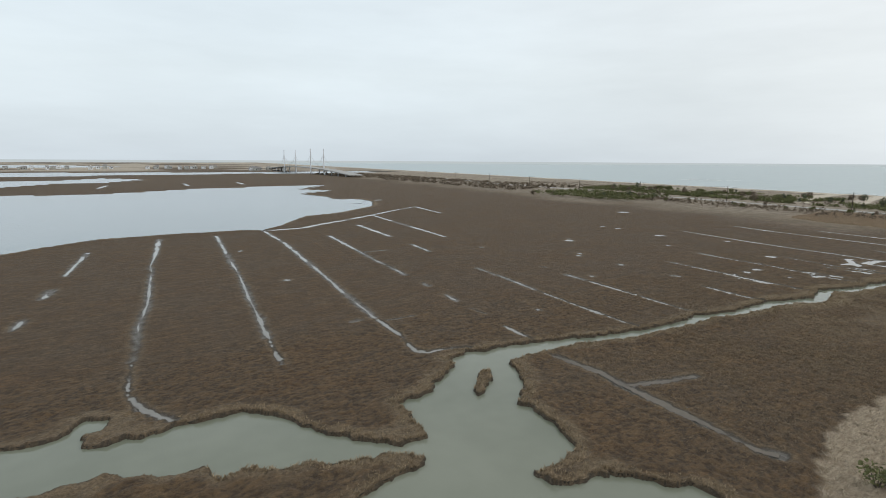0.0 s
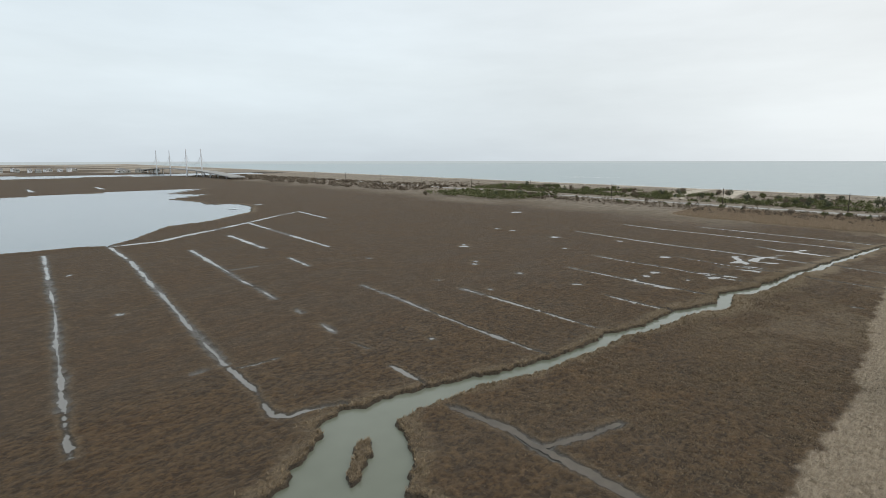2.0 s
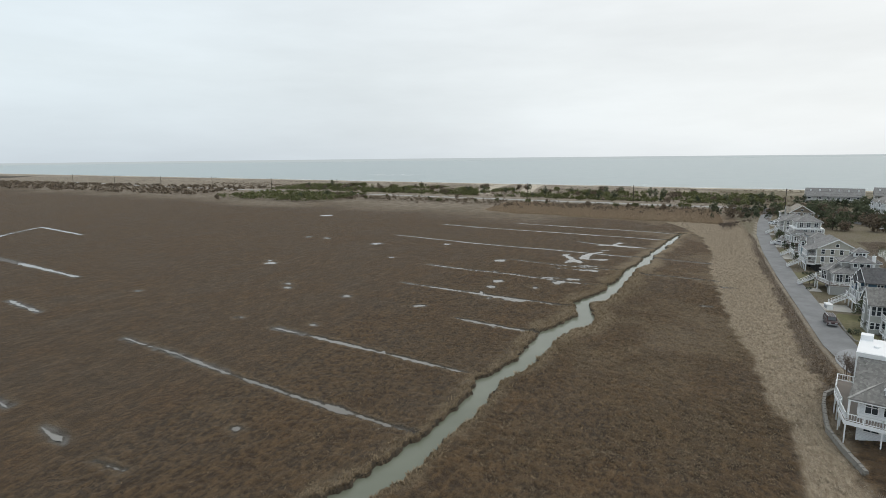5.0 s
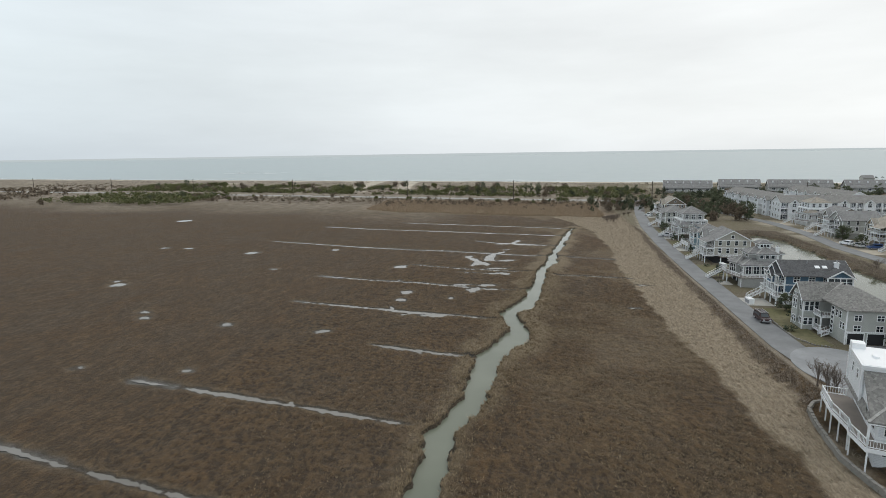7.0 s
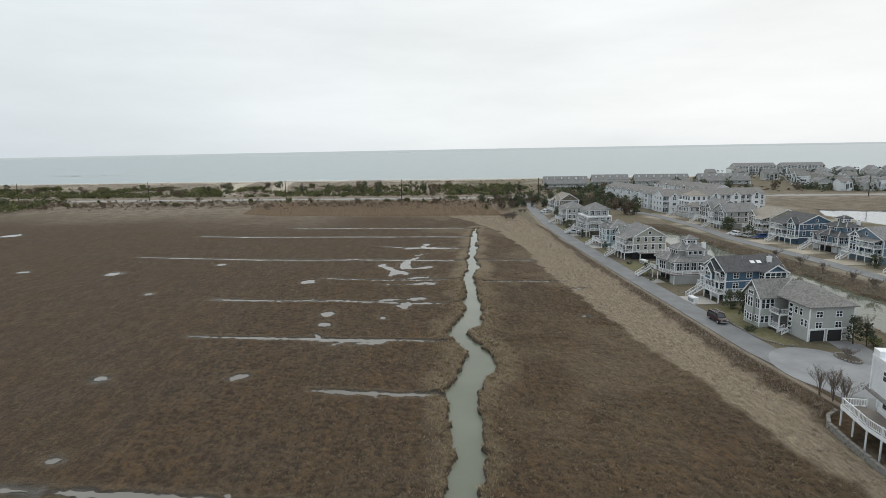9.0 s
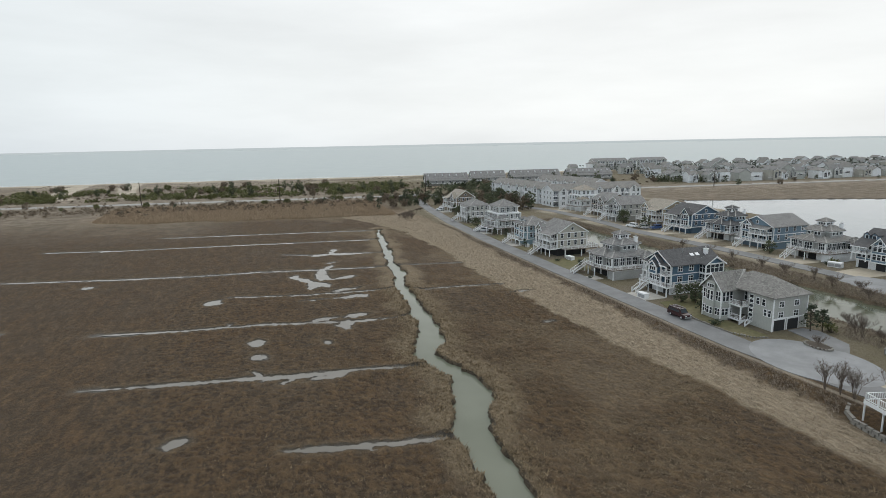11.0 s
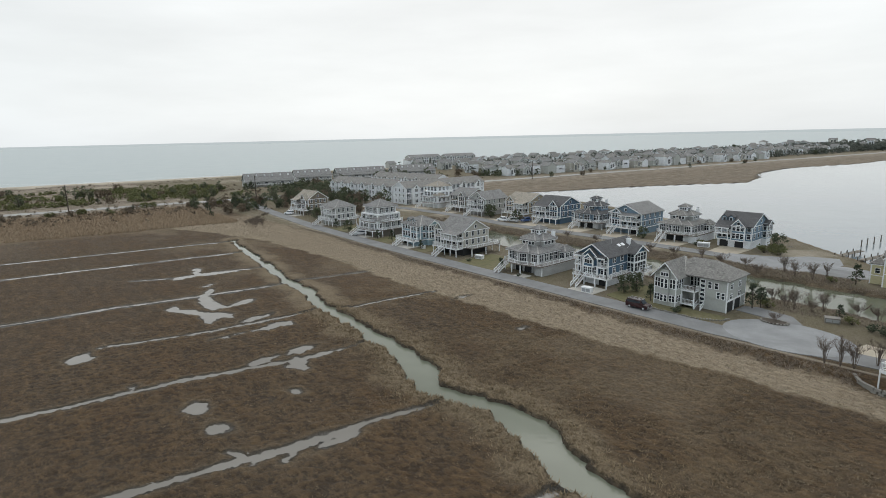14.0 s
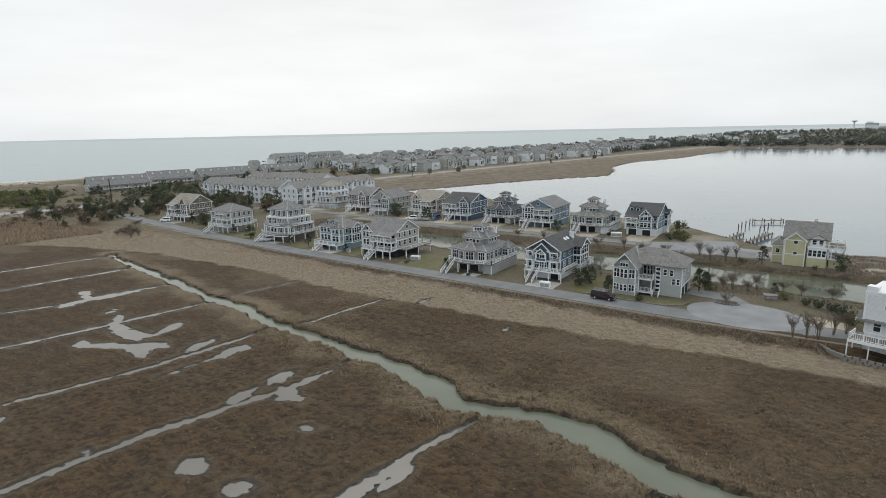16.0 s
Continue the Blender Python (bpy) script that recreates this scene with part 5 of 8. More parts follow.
def beach_house(label, x0, x1, yf, yb, wall, roofmat, base="white", bh=2.7, nf=2, roof="gy", rh=3.0, wing=None, porch=True, deck2=None, stair=0.0, dorm=(),
                doors=(), side_deck=None, nwin=4, wwin=4, group="houses on the street", back=True, wwing=None, fh=2.8, lean_to=True):
    P = thing("beach_house", (x0 + x1) / 2, (yf + yb) / 2, GROUND, 0, label, "house", group)
    hw, hd = (x1 - x0) / 2, (yf - yb) / 2
    top = bh + fh * nf
    block(P, -hw + 0.2, hw - 0.2, -hd + 0.2, hd - 0.2, -0.6, bh, base, trim=False, name="ground_floor")
    block(P, -hw, hw, -hd, hd, bh, top, wall, roof, rh, roofmat)
    floors = range(nf)
    skip = wing
    for k in floors:
        z = bh + fh * k + 1.55
        if skip:
            a, b = skip[0], skip[1]
            if a + hw > 1.2:
                windows_along(P, "N", -hw + 0.2, a - 0.2, hd, z, max(1, round((a + hw) / 1.7)), 1.0, 1.6)
            if hw - b > 1.2:
                windows_along(P, "N", b + 0.2, hw - 0.2, hd, z, max(1, round((hw - b) / 1.7)), 1.0, 1.6)
        else:
            windows_along(P, "N", -hw + 0.3, hw - 0.3, hd, z, nwin, 1.1, 1.7, 2)
        windows_along(P, "W", -hd + 0.5, hd - 0.5, -hw, z, wwin, 0.9, 1.5)
        windows_along(P, "E", -hd + 0.5, hd - 0.5, hw, z, 3, 0.9, 1.5)
        windows_along(P, "S", -hw + 0.5, hw - 0.5, -hd, z, 3, 1.2, 1.6)
    if roof == "gy":
        window(P, 0, hd, top + rh * 0.35, 0, 0.8, 0.9)
    if roof == "gx":
        window(P, -hw, 0, top + rh * 0.35, 90, 0.8, 0.9)
    if wing:
        a, b, proj, kind, h = wing
        block(P, a, b, hd - 0.3, hd + proj, bh, top - 0.1, wall, kind, h, roofmat)
        if proj > 0.8:
            block(P, a + 0.2, b - 0.2, hd - 0.3, hd + proj - 0.2, -0.6, bh, base, trim=False, name="ground_floor")
        for k in range(nf):
            windows_along(P, "N", a + 0.2, b - 0.2, hd + proj, bh + fh * k + 1.55, max(1, round((b - a) / 1.5)), 0.9, 1.6)
        window(P, (a + b) / 2, hd + proj, top + h * 0.3, 0, 0.8, 0.8)
        if proj > 1:
            windows_along(P, "W", hd + 0.1, hd + proj - 0.1, a, top - 1.3, 1, 0.7, 1.3)
    if wwing:
        a, b, proj = wwing
        block(P, -hw - proj, -hw + 0.3, a, b, bh, top - 0.1, wall, "gx", (b - a) * 0.3, roofmat)
        block(P, -hw - proj + 0.2, -hw + 0.3, a + 0.2, b - 0.2, -0.6, bh, base, trim=False, name="ground_floor")
        for k in range(nf):
            windows_along(P, "W", a + 0.1, b - 0.1, -hw - proj, bh + fh * k + 1.5, max(2, round((b - a) / 1.1)), 0.8, 1.9)
            windows_along(P, "N", -hw - proj + 0.1, -hw - 0.1, b, bh + fh * k + 1.5, max(1, round(proj / 1.1)), 0.8, 1.9)
    front = hd + (wing[2] if wing else 0)
    if porch:
        dy = front + 1.9
        deck(P, -hw, hw, hd, dy, bh, (stair - 0.8, stair + 0.8), "NWE")
        stairs(P, stair, dy, bh)
    if deck2:
        a, b = deck2
        deck(P, a, b, hd, front + 1.7, bh + fh, "", "NWE", posts_to=bh)
        if lean_to:
            shed_roof(P, a - 0.2, b + 0.2, hd - 0.05, front + 1.9, top - 0.05, top - 0.75, roofmat)
            n = max(2, round((b - a) / 2.6) + 1)
            posts(P, [(a + 0.25 + (b - a - 0.5) * k / (n - 1), front + 1.55) for k in range(n)], bh + fh, top - 0.75, 0.1)
    for gx in doors:
        garage(P, gx, hd - 0.18 + (wing[2] if wing and wing[0] < gx < wing[1] and wing[2] > 0.8 else 0))
    if side_deck:
        a, b, w = side_deck
        part("deck", Geo().box(-hw - w, a, bh - 0.22, -hw, b, bh), "deck", P, "weathered board deck")
        railing(P, [(-hw, b - 0.1), (-hw - w + 0.1, b - 0.1), (-hw - w + 0.1, a + 0.1), (-hw, a + 0.1)], bh)
        posts(P, [(-hw - w + 0.2, a + 0.2), (-hw - w + 0.2, (a + b) / 2), (-hw - w + 0.2, b - 0.2)], -0.4, bh - 0.2)
    if back:
        part("deck", Geo().box(-hw, -hd - 2.2, bh - 0.2, hw, -hd, bh), "deck", P, "weathered board deck")
        railing(P, [(-hw + 0.1, -hd), (-hw + 0.1, -hd - 2.1), (hw - 0.1, -hd - 2.1), (hw - 0.1, -hd)], bh)
        posts(P, [(-hw + 0.2, -hd - 2), (0, -hd - 2), (hw - 0.2, -hd - 2)], -0.6, bh - 0.2)
    for d in dorm:
        dormer(P, d[0], d[1], d[2], 1.5, wall, roofmat)
    return P


# ---- the street's houses, from the turning circle eastward ----
def corner_house():
    """The big pale grey house at the turning circle."""
    P = thing("corner_house", 181.7, -0.8, GROUND, 0, "large pale grey house with weathered shingle roof by the turning circle", "house", "houses on the street")
    part("ground_floor", Geo().box(-7.1, -6.4, -0.6, -1.3, 2.5, 2.7).box(-1.3, -6.4, -0.6, 2.0, 0.3, 2.7).box(2.0, -6.4, -0.6, 6.9, 6.4, 2.7), "pale", P)
    part("wall", Geo().box(-7.2, -6.5, 2.7, -1.2, 2.6, 7.2).box(-1.2, -6.5, 2.7, 2.0, 0.2, 7.2).box(2.0, -6.5, 2.7, 7.0, 6.5, 7.2), "pale", P)
    for x, y in ((-7.15, 2.55), (-7.15, -6.45), (6.98, 6.45), (2.02, 6.45)):
        part("corner_board", Geo().box(x - 0.1, y - 0.1, -0.5, x + 0.08, y + 0.1, 7.1), "white", P)
    part("roof", roof_hip(-7.2, 7.0, -6.5, 2.6, 7.2, 3.1, 0.6), "rooflight", P, "weathered grey shingle roof")
    part("roof", roof_gable(1.9, 7.1, -1.4, 6.5, 7.2, 2.85, "y", 0.6), "rooflight", P, "weathered grey shingle roof")
    part("gable", gabled_box(2.05, 6.95, 0, 6.5, 7.1, 7.2, 2.65, "y"), "pale", P)
    part("rake_board", rake(1.9, 7.1, 0, 6.5, 7.2, 2.85, "y", 0.6, 1), "white", P)
    part("ridge_cap", Geo().beam((1.5, 3.1, 7.02), (4.4, -1.75, 10.06), 0.5, 0.20), "ridgecap", P, "pale strip in the roof valley")
    part("bay", Geo().prism([(3.5, 6.4), (5.5, 6.4), (5.5, 7.0), (3.5, 7.0)][::-1], 2.2, 8.5), "pale", P)
    part("bay_roof", roof_gable(3.5, 5.5, 5.6, 7.0, 8.5, 0.9, "y", 0.2, 0.14), "rooflight", P)
    for z, h in ((1.9, 1.4), (5.3, 2.0)):
        windows_along(P, "N", 2.15, 3.45, 6.5, z, 2, 0.45, h)
        windows_along(P, "N", 3.6, 5.4, 7.0, z, 2, 0.6, h)
        windows_along(P, "N", 5.6, 6.9, 6.5, z, 2, 0.45, h)
        windows_along(P, "W", 3.4, 6.3, 2.0, z, 3, 0.7, h)
    windows_along(P, "N", 3.6, 5.4, 7.0, 7.4, 3, 0.45, 0.7)
    windows_along(P, "N", -1.0, 1.8, 0.2, 5.2, 4, 0.8, 2.0)
    windows_along(P, "N", -1.0, 1.8, 0.2, 1.6, 4, 0.8, 1.9)
    for z in (1.2, 2.2, 3.2, 4.2, 5.2, 6.2):
        window(P, -2.0, 2.6, z, 0, 0.9, 0.6)
    windows_along(P, "N", -5.6, -2.8, 2.6, 5.6, 2, 0.7, 1.3)
    windows_along(P, "N", -6.9, -4.9, 2.6, 3.6, 2, 0.6, 1.3)
    for y in (0.6, -3.4):
        for z in (5.6, 3.4):
            window(P, -7.2, y, z, 90, 1.2, 1.15, 2)
    part("belt_board", Geo().box(-7.28, -6.5, 2.55, -7.14, 2.6, 2.75), "white", P)
    windows_along(P, "E", -6, 6, 7.0, 5.5, 4, 0.9, 1.4)
    windows_along(P, "S", -6, 6, -6.5, 5.5, 5, 1.0, 1.5)
    deck(P, -1.2, 2.0, 0.2, 4.4, 4.0, "", "NW", posts_to=0)
    deck(P, -1.2, 2.0, 0.2, 4.4, 0.9, "", "N", posts_to=-0.4)
    stairs(P, -2.0, 3.2, 0.9, 1.3)
    for y in (0.7, -2.9):
        garage(P, -7.1, y, 2.9, 2.3, 90)
    P.scale = (0.95, 0.95, 0.93)
    return P


def turret_house():
    """The near white house with a flat-topped block, a steep roof and a deck round it."""
    P = thing("deck_house", 136.2, 12.2, 0.9, -17, "pale blue-white beach house with flat white roof and wraparound deck", "house", "houses on the street")
    block(P, -6.0, 6.6, -7, 5.6, -0.9, 3.0, "whitewall", trim=False, name="ground_floor")
    block(P, -6.0, 6.6, -7, 5.6, 3.0, 5.3, "whitewall", "hip", 4.6, "rooflight", over=1.15)
    block(P, -1.1, 6.7, -2.0, 6.6, 5.3, 9.8, "whitewall", "flat", name="tower")
    part("roof_deck", Geo().box(-1.0, -1.9, 10.08, 6.6, 6.5, 10.14), "white", P, "flat white roof")
    part("parapet", Geo().box(5.3, 5.2, 10.1, 6.8, 6.7, 10.9), "white", P)
    part("skirt_roof", Geo().add([(-6, 6.8, 5.2), (7.6, 6.8, 5.2), (7.6, 5.9, 6.6), (-1.1, 5.9, 6.6), (-6, 6.8, 5.0), (7.6, 6.8, 5.0), (7.6, 5.9, 6.4), (-1.1, 5.9, 6.4)],
                                 [(0, 1, 2, 3), (7, 6, 5, 4), (4, 5, 1, 0), (5, 6, 2, 1), (6, 7, 3, 2), (7, 4, 0, 3)]), "rooflight", P)
    w_ = [(-1.0, -6.9, 9.5), (-1.0, 6.5, 9.5), (-7.1, 6.5, 5.15), (-7.1, -6.9, 5.15)]
    part("west_roof", Geo().add(w_ + [(p_[0], p_[1], p_[2] - 0.25) for p_ in w_], [(0, 1, 2, 3), (7, 6, 5, 4), (0, 4, 5, 1), (1, 5, 6, 2), (2, 6, 7, 3), (3, 7, 4, 0)]), "rooflight", P, "steep weathered shingle slope")
    part("gable_wall", Geo().add([(-1.0, 6.3, 5.2), (-6.7, 6.3, 5.2), (-1.0, 6.3, 9.25), (-1.0, 6.0, 5.2), (-6.7, 6.0, 5.2), (-1.0, 6.0, 9.25)], [(0, 1, 2), (5, 4, 3), (0, 3, 4, 1), (1, 4, 5, 2), (2, 5, 3, 0)]), "whitewall", P)
    for x, y in ((2.6, 4.6), (3.2, 0.8)):
        part("vent_hood", Geo().prism(ring2(x, y, 0.75, 0.4, 10), 10.1, 10.4), "white", P)
    windows_along(P, "N", -0.4, 5.2, 6.6, 8.2, 2, 0.7, 1.2)
    windows_along(P, "E", -1.5, 6, 6.7, 7.4, 3, 0.9, 1.5)
    window(P, -1.1, 1.6, 8.6, 90, 1.0, 0.9)
    windows_along(P, "W", -6.6, 5.2, -6.0, 4.2, 6, 1.3, 1.6, 2)
    windows_along(P, "W", -6.6, 5.2, -6.0, 1.2, 5, 1.6, 0.7, 2)
    windows_along(P, "N", -5.6, 6.2, 5.6, 4.2, 5, 0.9, 1.5)
    windows_along(P, "E", -6.5, 5, 6.6, 4.2, 5, 1.0, 1.6)
    for y in (1.4, -4.0):
        block(P, -5.6, -1.5, y - 1.5, y + 1.5, 5.5, 7.3, "whitewall", "gx", 1.3, "rooflight", trim=True, name="dormer", over=0.35)
        window(P, -5.6, y, 6.4, 90, 1.2, 1.1, 2)
    edge = [(7.8, 6.4), (7.8, 9.2), (2.0, 8.9), (-2.6, 7.8), (-4.1, 7.9), (-8.0, 6.9), (-8.2, 3), (-8.2, -7)]
    part("deck", Geo().prism([(6.6, 5.6), (7.8, 6.4), (7.8, 9.2), (2.0, 8.9), (-2.6, 7.8), (-4.1, 7.9), (-8.0, 6.9), (-8.2, -7), (-6.0, -7), (-6.0, 5.6)], 2.2, 2.44), "deck", P, "brown board deck")
    railing(P, [(x * 0.985, y - 0.12) for x, y in edge], 2.44, 1.05)
    for x, y in edge + [(5, 9.0), (-0.3, 8.4), (-8.1, 0), (-8.1, -4)]:
        part("post", Geo().box(x - 0.1, y - 0.25, -1.0, x + 0.06, y - 0.09, 2.2), "white", P)
    for (x0, y0), (x1, y1) in zip(edge, edge[1:]):
        part("deck_edge", Geo().beam((x0, y0, 1.96), (x1, y1, 1.96), 0.08, 0.5), "white", P)
    posts(P, [(-7.0, 6.6), (-7.0, 1), (-7.0, -5)], 2.44, 5.0, 0.12)
    return P


def cupola_house(label, x0, x1, yf, yb, wall, roofmat, base, group="houses on the street", stair=3.6, skirt=True):
    """A tiered house: a broad glazed storey under a hip, a cross of dormers on it and a cupola on top."""
    P = thing("beach_house", (x0 + x1) / 2, (yf + yb) / 2, GROUND, 0, label, "house", group)
    hw, hd, bh = (x1 - x0) / 2, (yf - yb) / 2, 2.7
    eave = bh + 2.9
    block(P, -hw + 0.3, hw - 0.3, -hd + 0.3, hd - 0.3, -0.6, bh, base, trim=False, name="ground_floor")
    block(P, -hw, hw, -hd, hd, bh, eave, wall, "hip", 2.2, roofmat, over=0.7)
    # the pointed glazed bay in the middle of the front
    bay = [(2.4, hd - 0.2), (2.4, hd + 0.9), (0.0, hd + 1.9), (-2.4, hd + 0.9), (-2.4, hd - 0.2)]
    part("bay", Geo().prism(bay, bh, eave + 0.1), wall, P)
    rim = [(2.9, hd - 0.3), (2.9, hd + 1.2), (0.0, hd + 2.5), (-2.9, hd + 1.2), (-2.9, hd - 0.3)]
    part("bay_roof", Geo().add([(x, y, eave) for x, y in rim] + [(x, y, eave + 0.16) for x, y in rim] + [(0.0, hd - 1.6, eave + 2.1)],
                               [(0, 1, 2, 3, 4)[::-1]] + [(i, i + 1, 6 + i, 5 + i) for i in range(4)] + [(5 + i, 6 + i, 10) for i in range(4)]), roofmat, P)
    caps = Geo()
    for x, y in rim[1:4]:
        caps.beam((x, y, eave + 0.15), (0.0, hd - 1.6, eave + 2.1), 0.3, 0.07)
    part("ridge_cap", caps, "ridgecap", P)
    for s_ in (-1, 1):
        window(P, s_ * 1.25, hd + 1.4, bh + 1.5, -s_ * 22.6, 1.9, 2.1, 3)
        window(P, s_ * (hw - 1.25), hd, bh + 1.5, 0, 1.7, 2.1, 3)
    windows_along(P, "W", -hd + 4.4, hd - 0.3, -hw, bh + 1.5, 4, 1.3, 2.0, 2)
    windows_along(P, "E", -hd + 0.5, hd - 0.3, hw, bh + 1.5, 4, 1.3, 2.0, 2)
    windows_along(P, "S", -hw + 0.5, hw - 0.5, -hd, bh + 1.5, 3, 1.6, 2.0, 2)
    # crossing upper storey
    for ax, (mx, my) in enumerate(((2.3, hd * 0.66), (hw * 0.7, 2.3))):
        block(P, -mx, mx, -my, my, eave + 0.3, eave + 2.8 + 0.03 * ax, wall, "hip", 1.6, roofmat, over=0.55, trim=False, name="upper_wall")
        part("trim", Geo().box(-mx - 0.03, -my - 0.03, eave + 2.45, mx + 0.03, my + 0.03, eave + 2.62), "white", P)
        if ax:
            windows_along(P, "W", -my + 0.2, my - 0.2, -mx, eave + 2.0, 3, 0.8, 0.9)
            windows_along(P, "E", -my + 0.2, my - 0.2, mx, eave + 2.0, 3, 0.8, 0.9)
        else:
            windows_along(P, "N", -mx + 0.2, mx - 0.2, my, eave + 2.0, 4, 0.7, 0.8)
            windows_along(P, "S", -mx + 0.2, mx - 0.2, -my, eave + 2.0, 3, 0.8, 0.9)
    cupola(P, 0, 0, eave + 4.0, 1.35, 1.35, "white", roofmat)
    # sun room at the rear corner, and the deck round two sides
    block(P, -hw - 2.0, -hw + 0.4, -hd + 0.4, -hd + 4.0, bh, bh + 2.4, wall, "hip", 1.5, roofmat, over=0.5, name="sun_room")
    windows_along(P, "W", -hd + 0.5, -hd + 3.9, -hw - 2.0, bh + 1.35, 2, 1.3, 1.7, 2)
    window(P, -hw - 1.0, -hd + 4.0, bh + 1.35, 0, 1.4, 1.7, 2)
    dy, dx = hd + 3.1, -hw - 2.6
    part("deck", Geo().prism([(dx, -hd), (-hw, -hd), (-hw, hd), (hw, hd), (hw, dy - 1.2), (1.6, dy), (-1.6, dy), (dx, dy - 1.6)], bh - 0.24, bh - 0.02), "deck", P, "weathered board deck")
    rail = [(dx + 0.1, -hd + 0.1), (dx + 0.1, dy - 1.7), (-1.6, dy - 0.1), (stair - 0.9, dy - 0.12 if stair < 1.6 else dy - 0.12 - (stair - 2.5) * 0.28)]
    railing(P, rail, bh - 0.02)
    railing(P, [(stair + 0.9, dy - 0.1 - max(0.0, stair - 0.7) * 0.28), (hw - 0.1, dy - 1.3), (hw - 0.1, hd)], bh - 0.02)
    if skirt:
        part("deck_skirt", Geo().box(dx + 0.15, -hd + 0.1, -0.5, -hw + 0.2, dy - 2.0, bh - 0.3), base, P, "sided wall under the deck")
        part("trim", Geo().box(dx + 0.08, -hd, bh - 0.34, dx + 0.16, dy - 1.7, bh - 0.06), "white", P)
    posts(P, [(dx + 0.3, dy - 2.0), (-1.5, dy - 0.3), (1.5, dy - 0.3), (hw - 0.2, dy - 1.5), (dx + 0.3, 0), (dx + 0.3, -hd + 0.3)], -0.5, bh - 0.24)
    stairs(P, stair, dy - 0.3 - max(0.0, stair - 1.6) * 0.28, bh)
    for gx in (-1.6, 1.6):
        garage(P, gx, hd - 0.28)
    chimney(P, -hw * 0.55, -hd * 0.42, eave + 0.6, eave + 4.5)
    return P


def slate_house():
    """The slate blue house: a street gable with two bays nested in it, white decks and a glazed rear wing."""
    P = thing("beach_house", 206.8, -5.6, GROUND, 0, "slate blue gabled house with nested white-trimmed bays and white decks", "house", "houses on the street")
    hw, hd, bh, fh, rh = 4.3, 6.9, 2.4, 2.45, 2.6
    top = bh + 2 * fh
    block(P, -hw + 0.15, hw - 0.15, -hd + 0.15, hd - 0.15, -0.6, bh, "whitewall", trim=False, name="ground_floor")
    block(P, -hw, hw, -hd, hd, bh, top, "slate", "gy", rh, "roofdark", over=0.6)
    block(P, -2.0, 2.2, hd - 2.4, hd + 1.0, bh, top - 0.15, "slate", "gy", 1.8, "roofdark", over=0.35)
    block(P, -1.2, 1.4, hd + 0.5, hd + 1.7, bh + 2.2, top - 0.7, "slate", "gy", 1.1, "roofdark", over=0.3, name="bay")
    for x, h_ in ((-0.6, 1.0), (0.1, 1.3), (0.8, 1.0)):
        window(P, x, hd + 1.7, top - 1.35 + (h_ - 1.0) / 2, 0, 0.55, h_)
    windows_along(P, "N", -1.8, 2.0, hd + 1.0, bh + 1.25, 3, 1.0, 1.9, 2)
    for a, b in ((-4.2, -2.1), (2.3, 4.2)):
        window(P, (a + b) / 2, hd, bh + 1.25, 0, 1.5, 2.0, 2)
        window(P, (a + b) / 2, hd, top - 1.25, 0, 1.5, 2.0, 2)
        deck(P, a, b, hd, hd + 1.5, bh + fh, "", "NWE", posts_to=bh)
        shed_roof(P, a - 0.1, b + 0.1, hd - 0.05, hd + 1.6, top + 0.05, top - 0.35, "roofdark")
        posts(P, [(a + 0.15, hd + 1.35), (b - 0.15, hd + 1.35)], bh + fh, top - 0.35, 0.1)
    deck(P, -hw - 1.2, hw, hd, hd + 2.2, bh, (0.4, 2.0), "NWE")
    part("deck", Geo().box(-hw - 1.2, -1.2, bh - 0.22, -hw, hd, bh), "deck", P, "weathered board deck")
    railing(P, [(-hw - 1.1, hd), (-hw - 1.1, -1.2)], bh)
    stairs(P, 1.2, hd + 2.2, bh, 1.4)
    for x in (-2.8, 3.0):
        garage(P, x, hd - 0.1, 2.0, 1.9)
    # glazed wing towards the rear
    block(P, -hw - 1.9, -hw + 0.3, -6.5, -1.3, bh, top - 0.1, "whitewall", "gx", 1.6, "roofdark", over=0.5)
    block(P, -hw - 1.7, -hw + 0.3, -6.3, -1.5, -0.6, bh, "whitewall", trim=False, name="ground_floor")
    for k in range(2):
        z = bh + fh * k + 1.2
        windows_along(P, "W", -6.4, -1.4, -hw - 1.9, z, 4, 1.1, 2.0)
        windows_along(P, "N", -hw - 1.85, -hw - 0.05, -1.3, z, 2, 0.75, 2.0)
        window(P, -hw, 4.4, z + 0.1, 90, 1.2, 1.2, 2)
        window(P, -hw, 1.2, z + 0.1, 90, 1.2, 1.2, 2)
        windows_along(P, "E", -6.5, 6.5, hw, z, 4, 0.9, 1.4)
        windows_along(P, "S", -4.4, 4.4, -hd, z, 3, 1.3, 1.8, 2)
    part("gable_panel", gabled_box(-hw - 1.96, -hw - 1.9, -6.1, -1.7, top - 0.05, top, 1.3, "x"), "slate", P)
    deck(P, -hw - 3.2, -hw - 1.9, -7.4, -3.4, bh, "", "NWS", posts_to=-0.5)
    deck(P, -hw, hw, -hd - 2.2, -hd, bh, "", "WE", posts_to=-0.5)
    railing(P, [(-hw + 0.1, -hd - 2.1), (hw - 0.1, -hd - 2.1)], bh)
    chimney(P, -2.4, -4.6, top + 0.6, top + 2.6)
    for y in (-0.6, -2.2):
        part("skylight", Geo().box(-0.45, -0.5, 0, 0.45, 0.5, 0.1), "white", P, at=pose(-2.2, y, top + rh * (1 - 2.2 / hw) + 0.22, 0, -math.degrees(math.atan2(rh, hw)), 0))
    for x, y in ((0.9, 2.0), (-1.2, 1.2)):
        part("vent_pipe", Geo().tube((x, y, top + 1.6), (x, y, top + 3.0), 0.09, 0.09, 6), "steel", P)
    return P


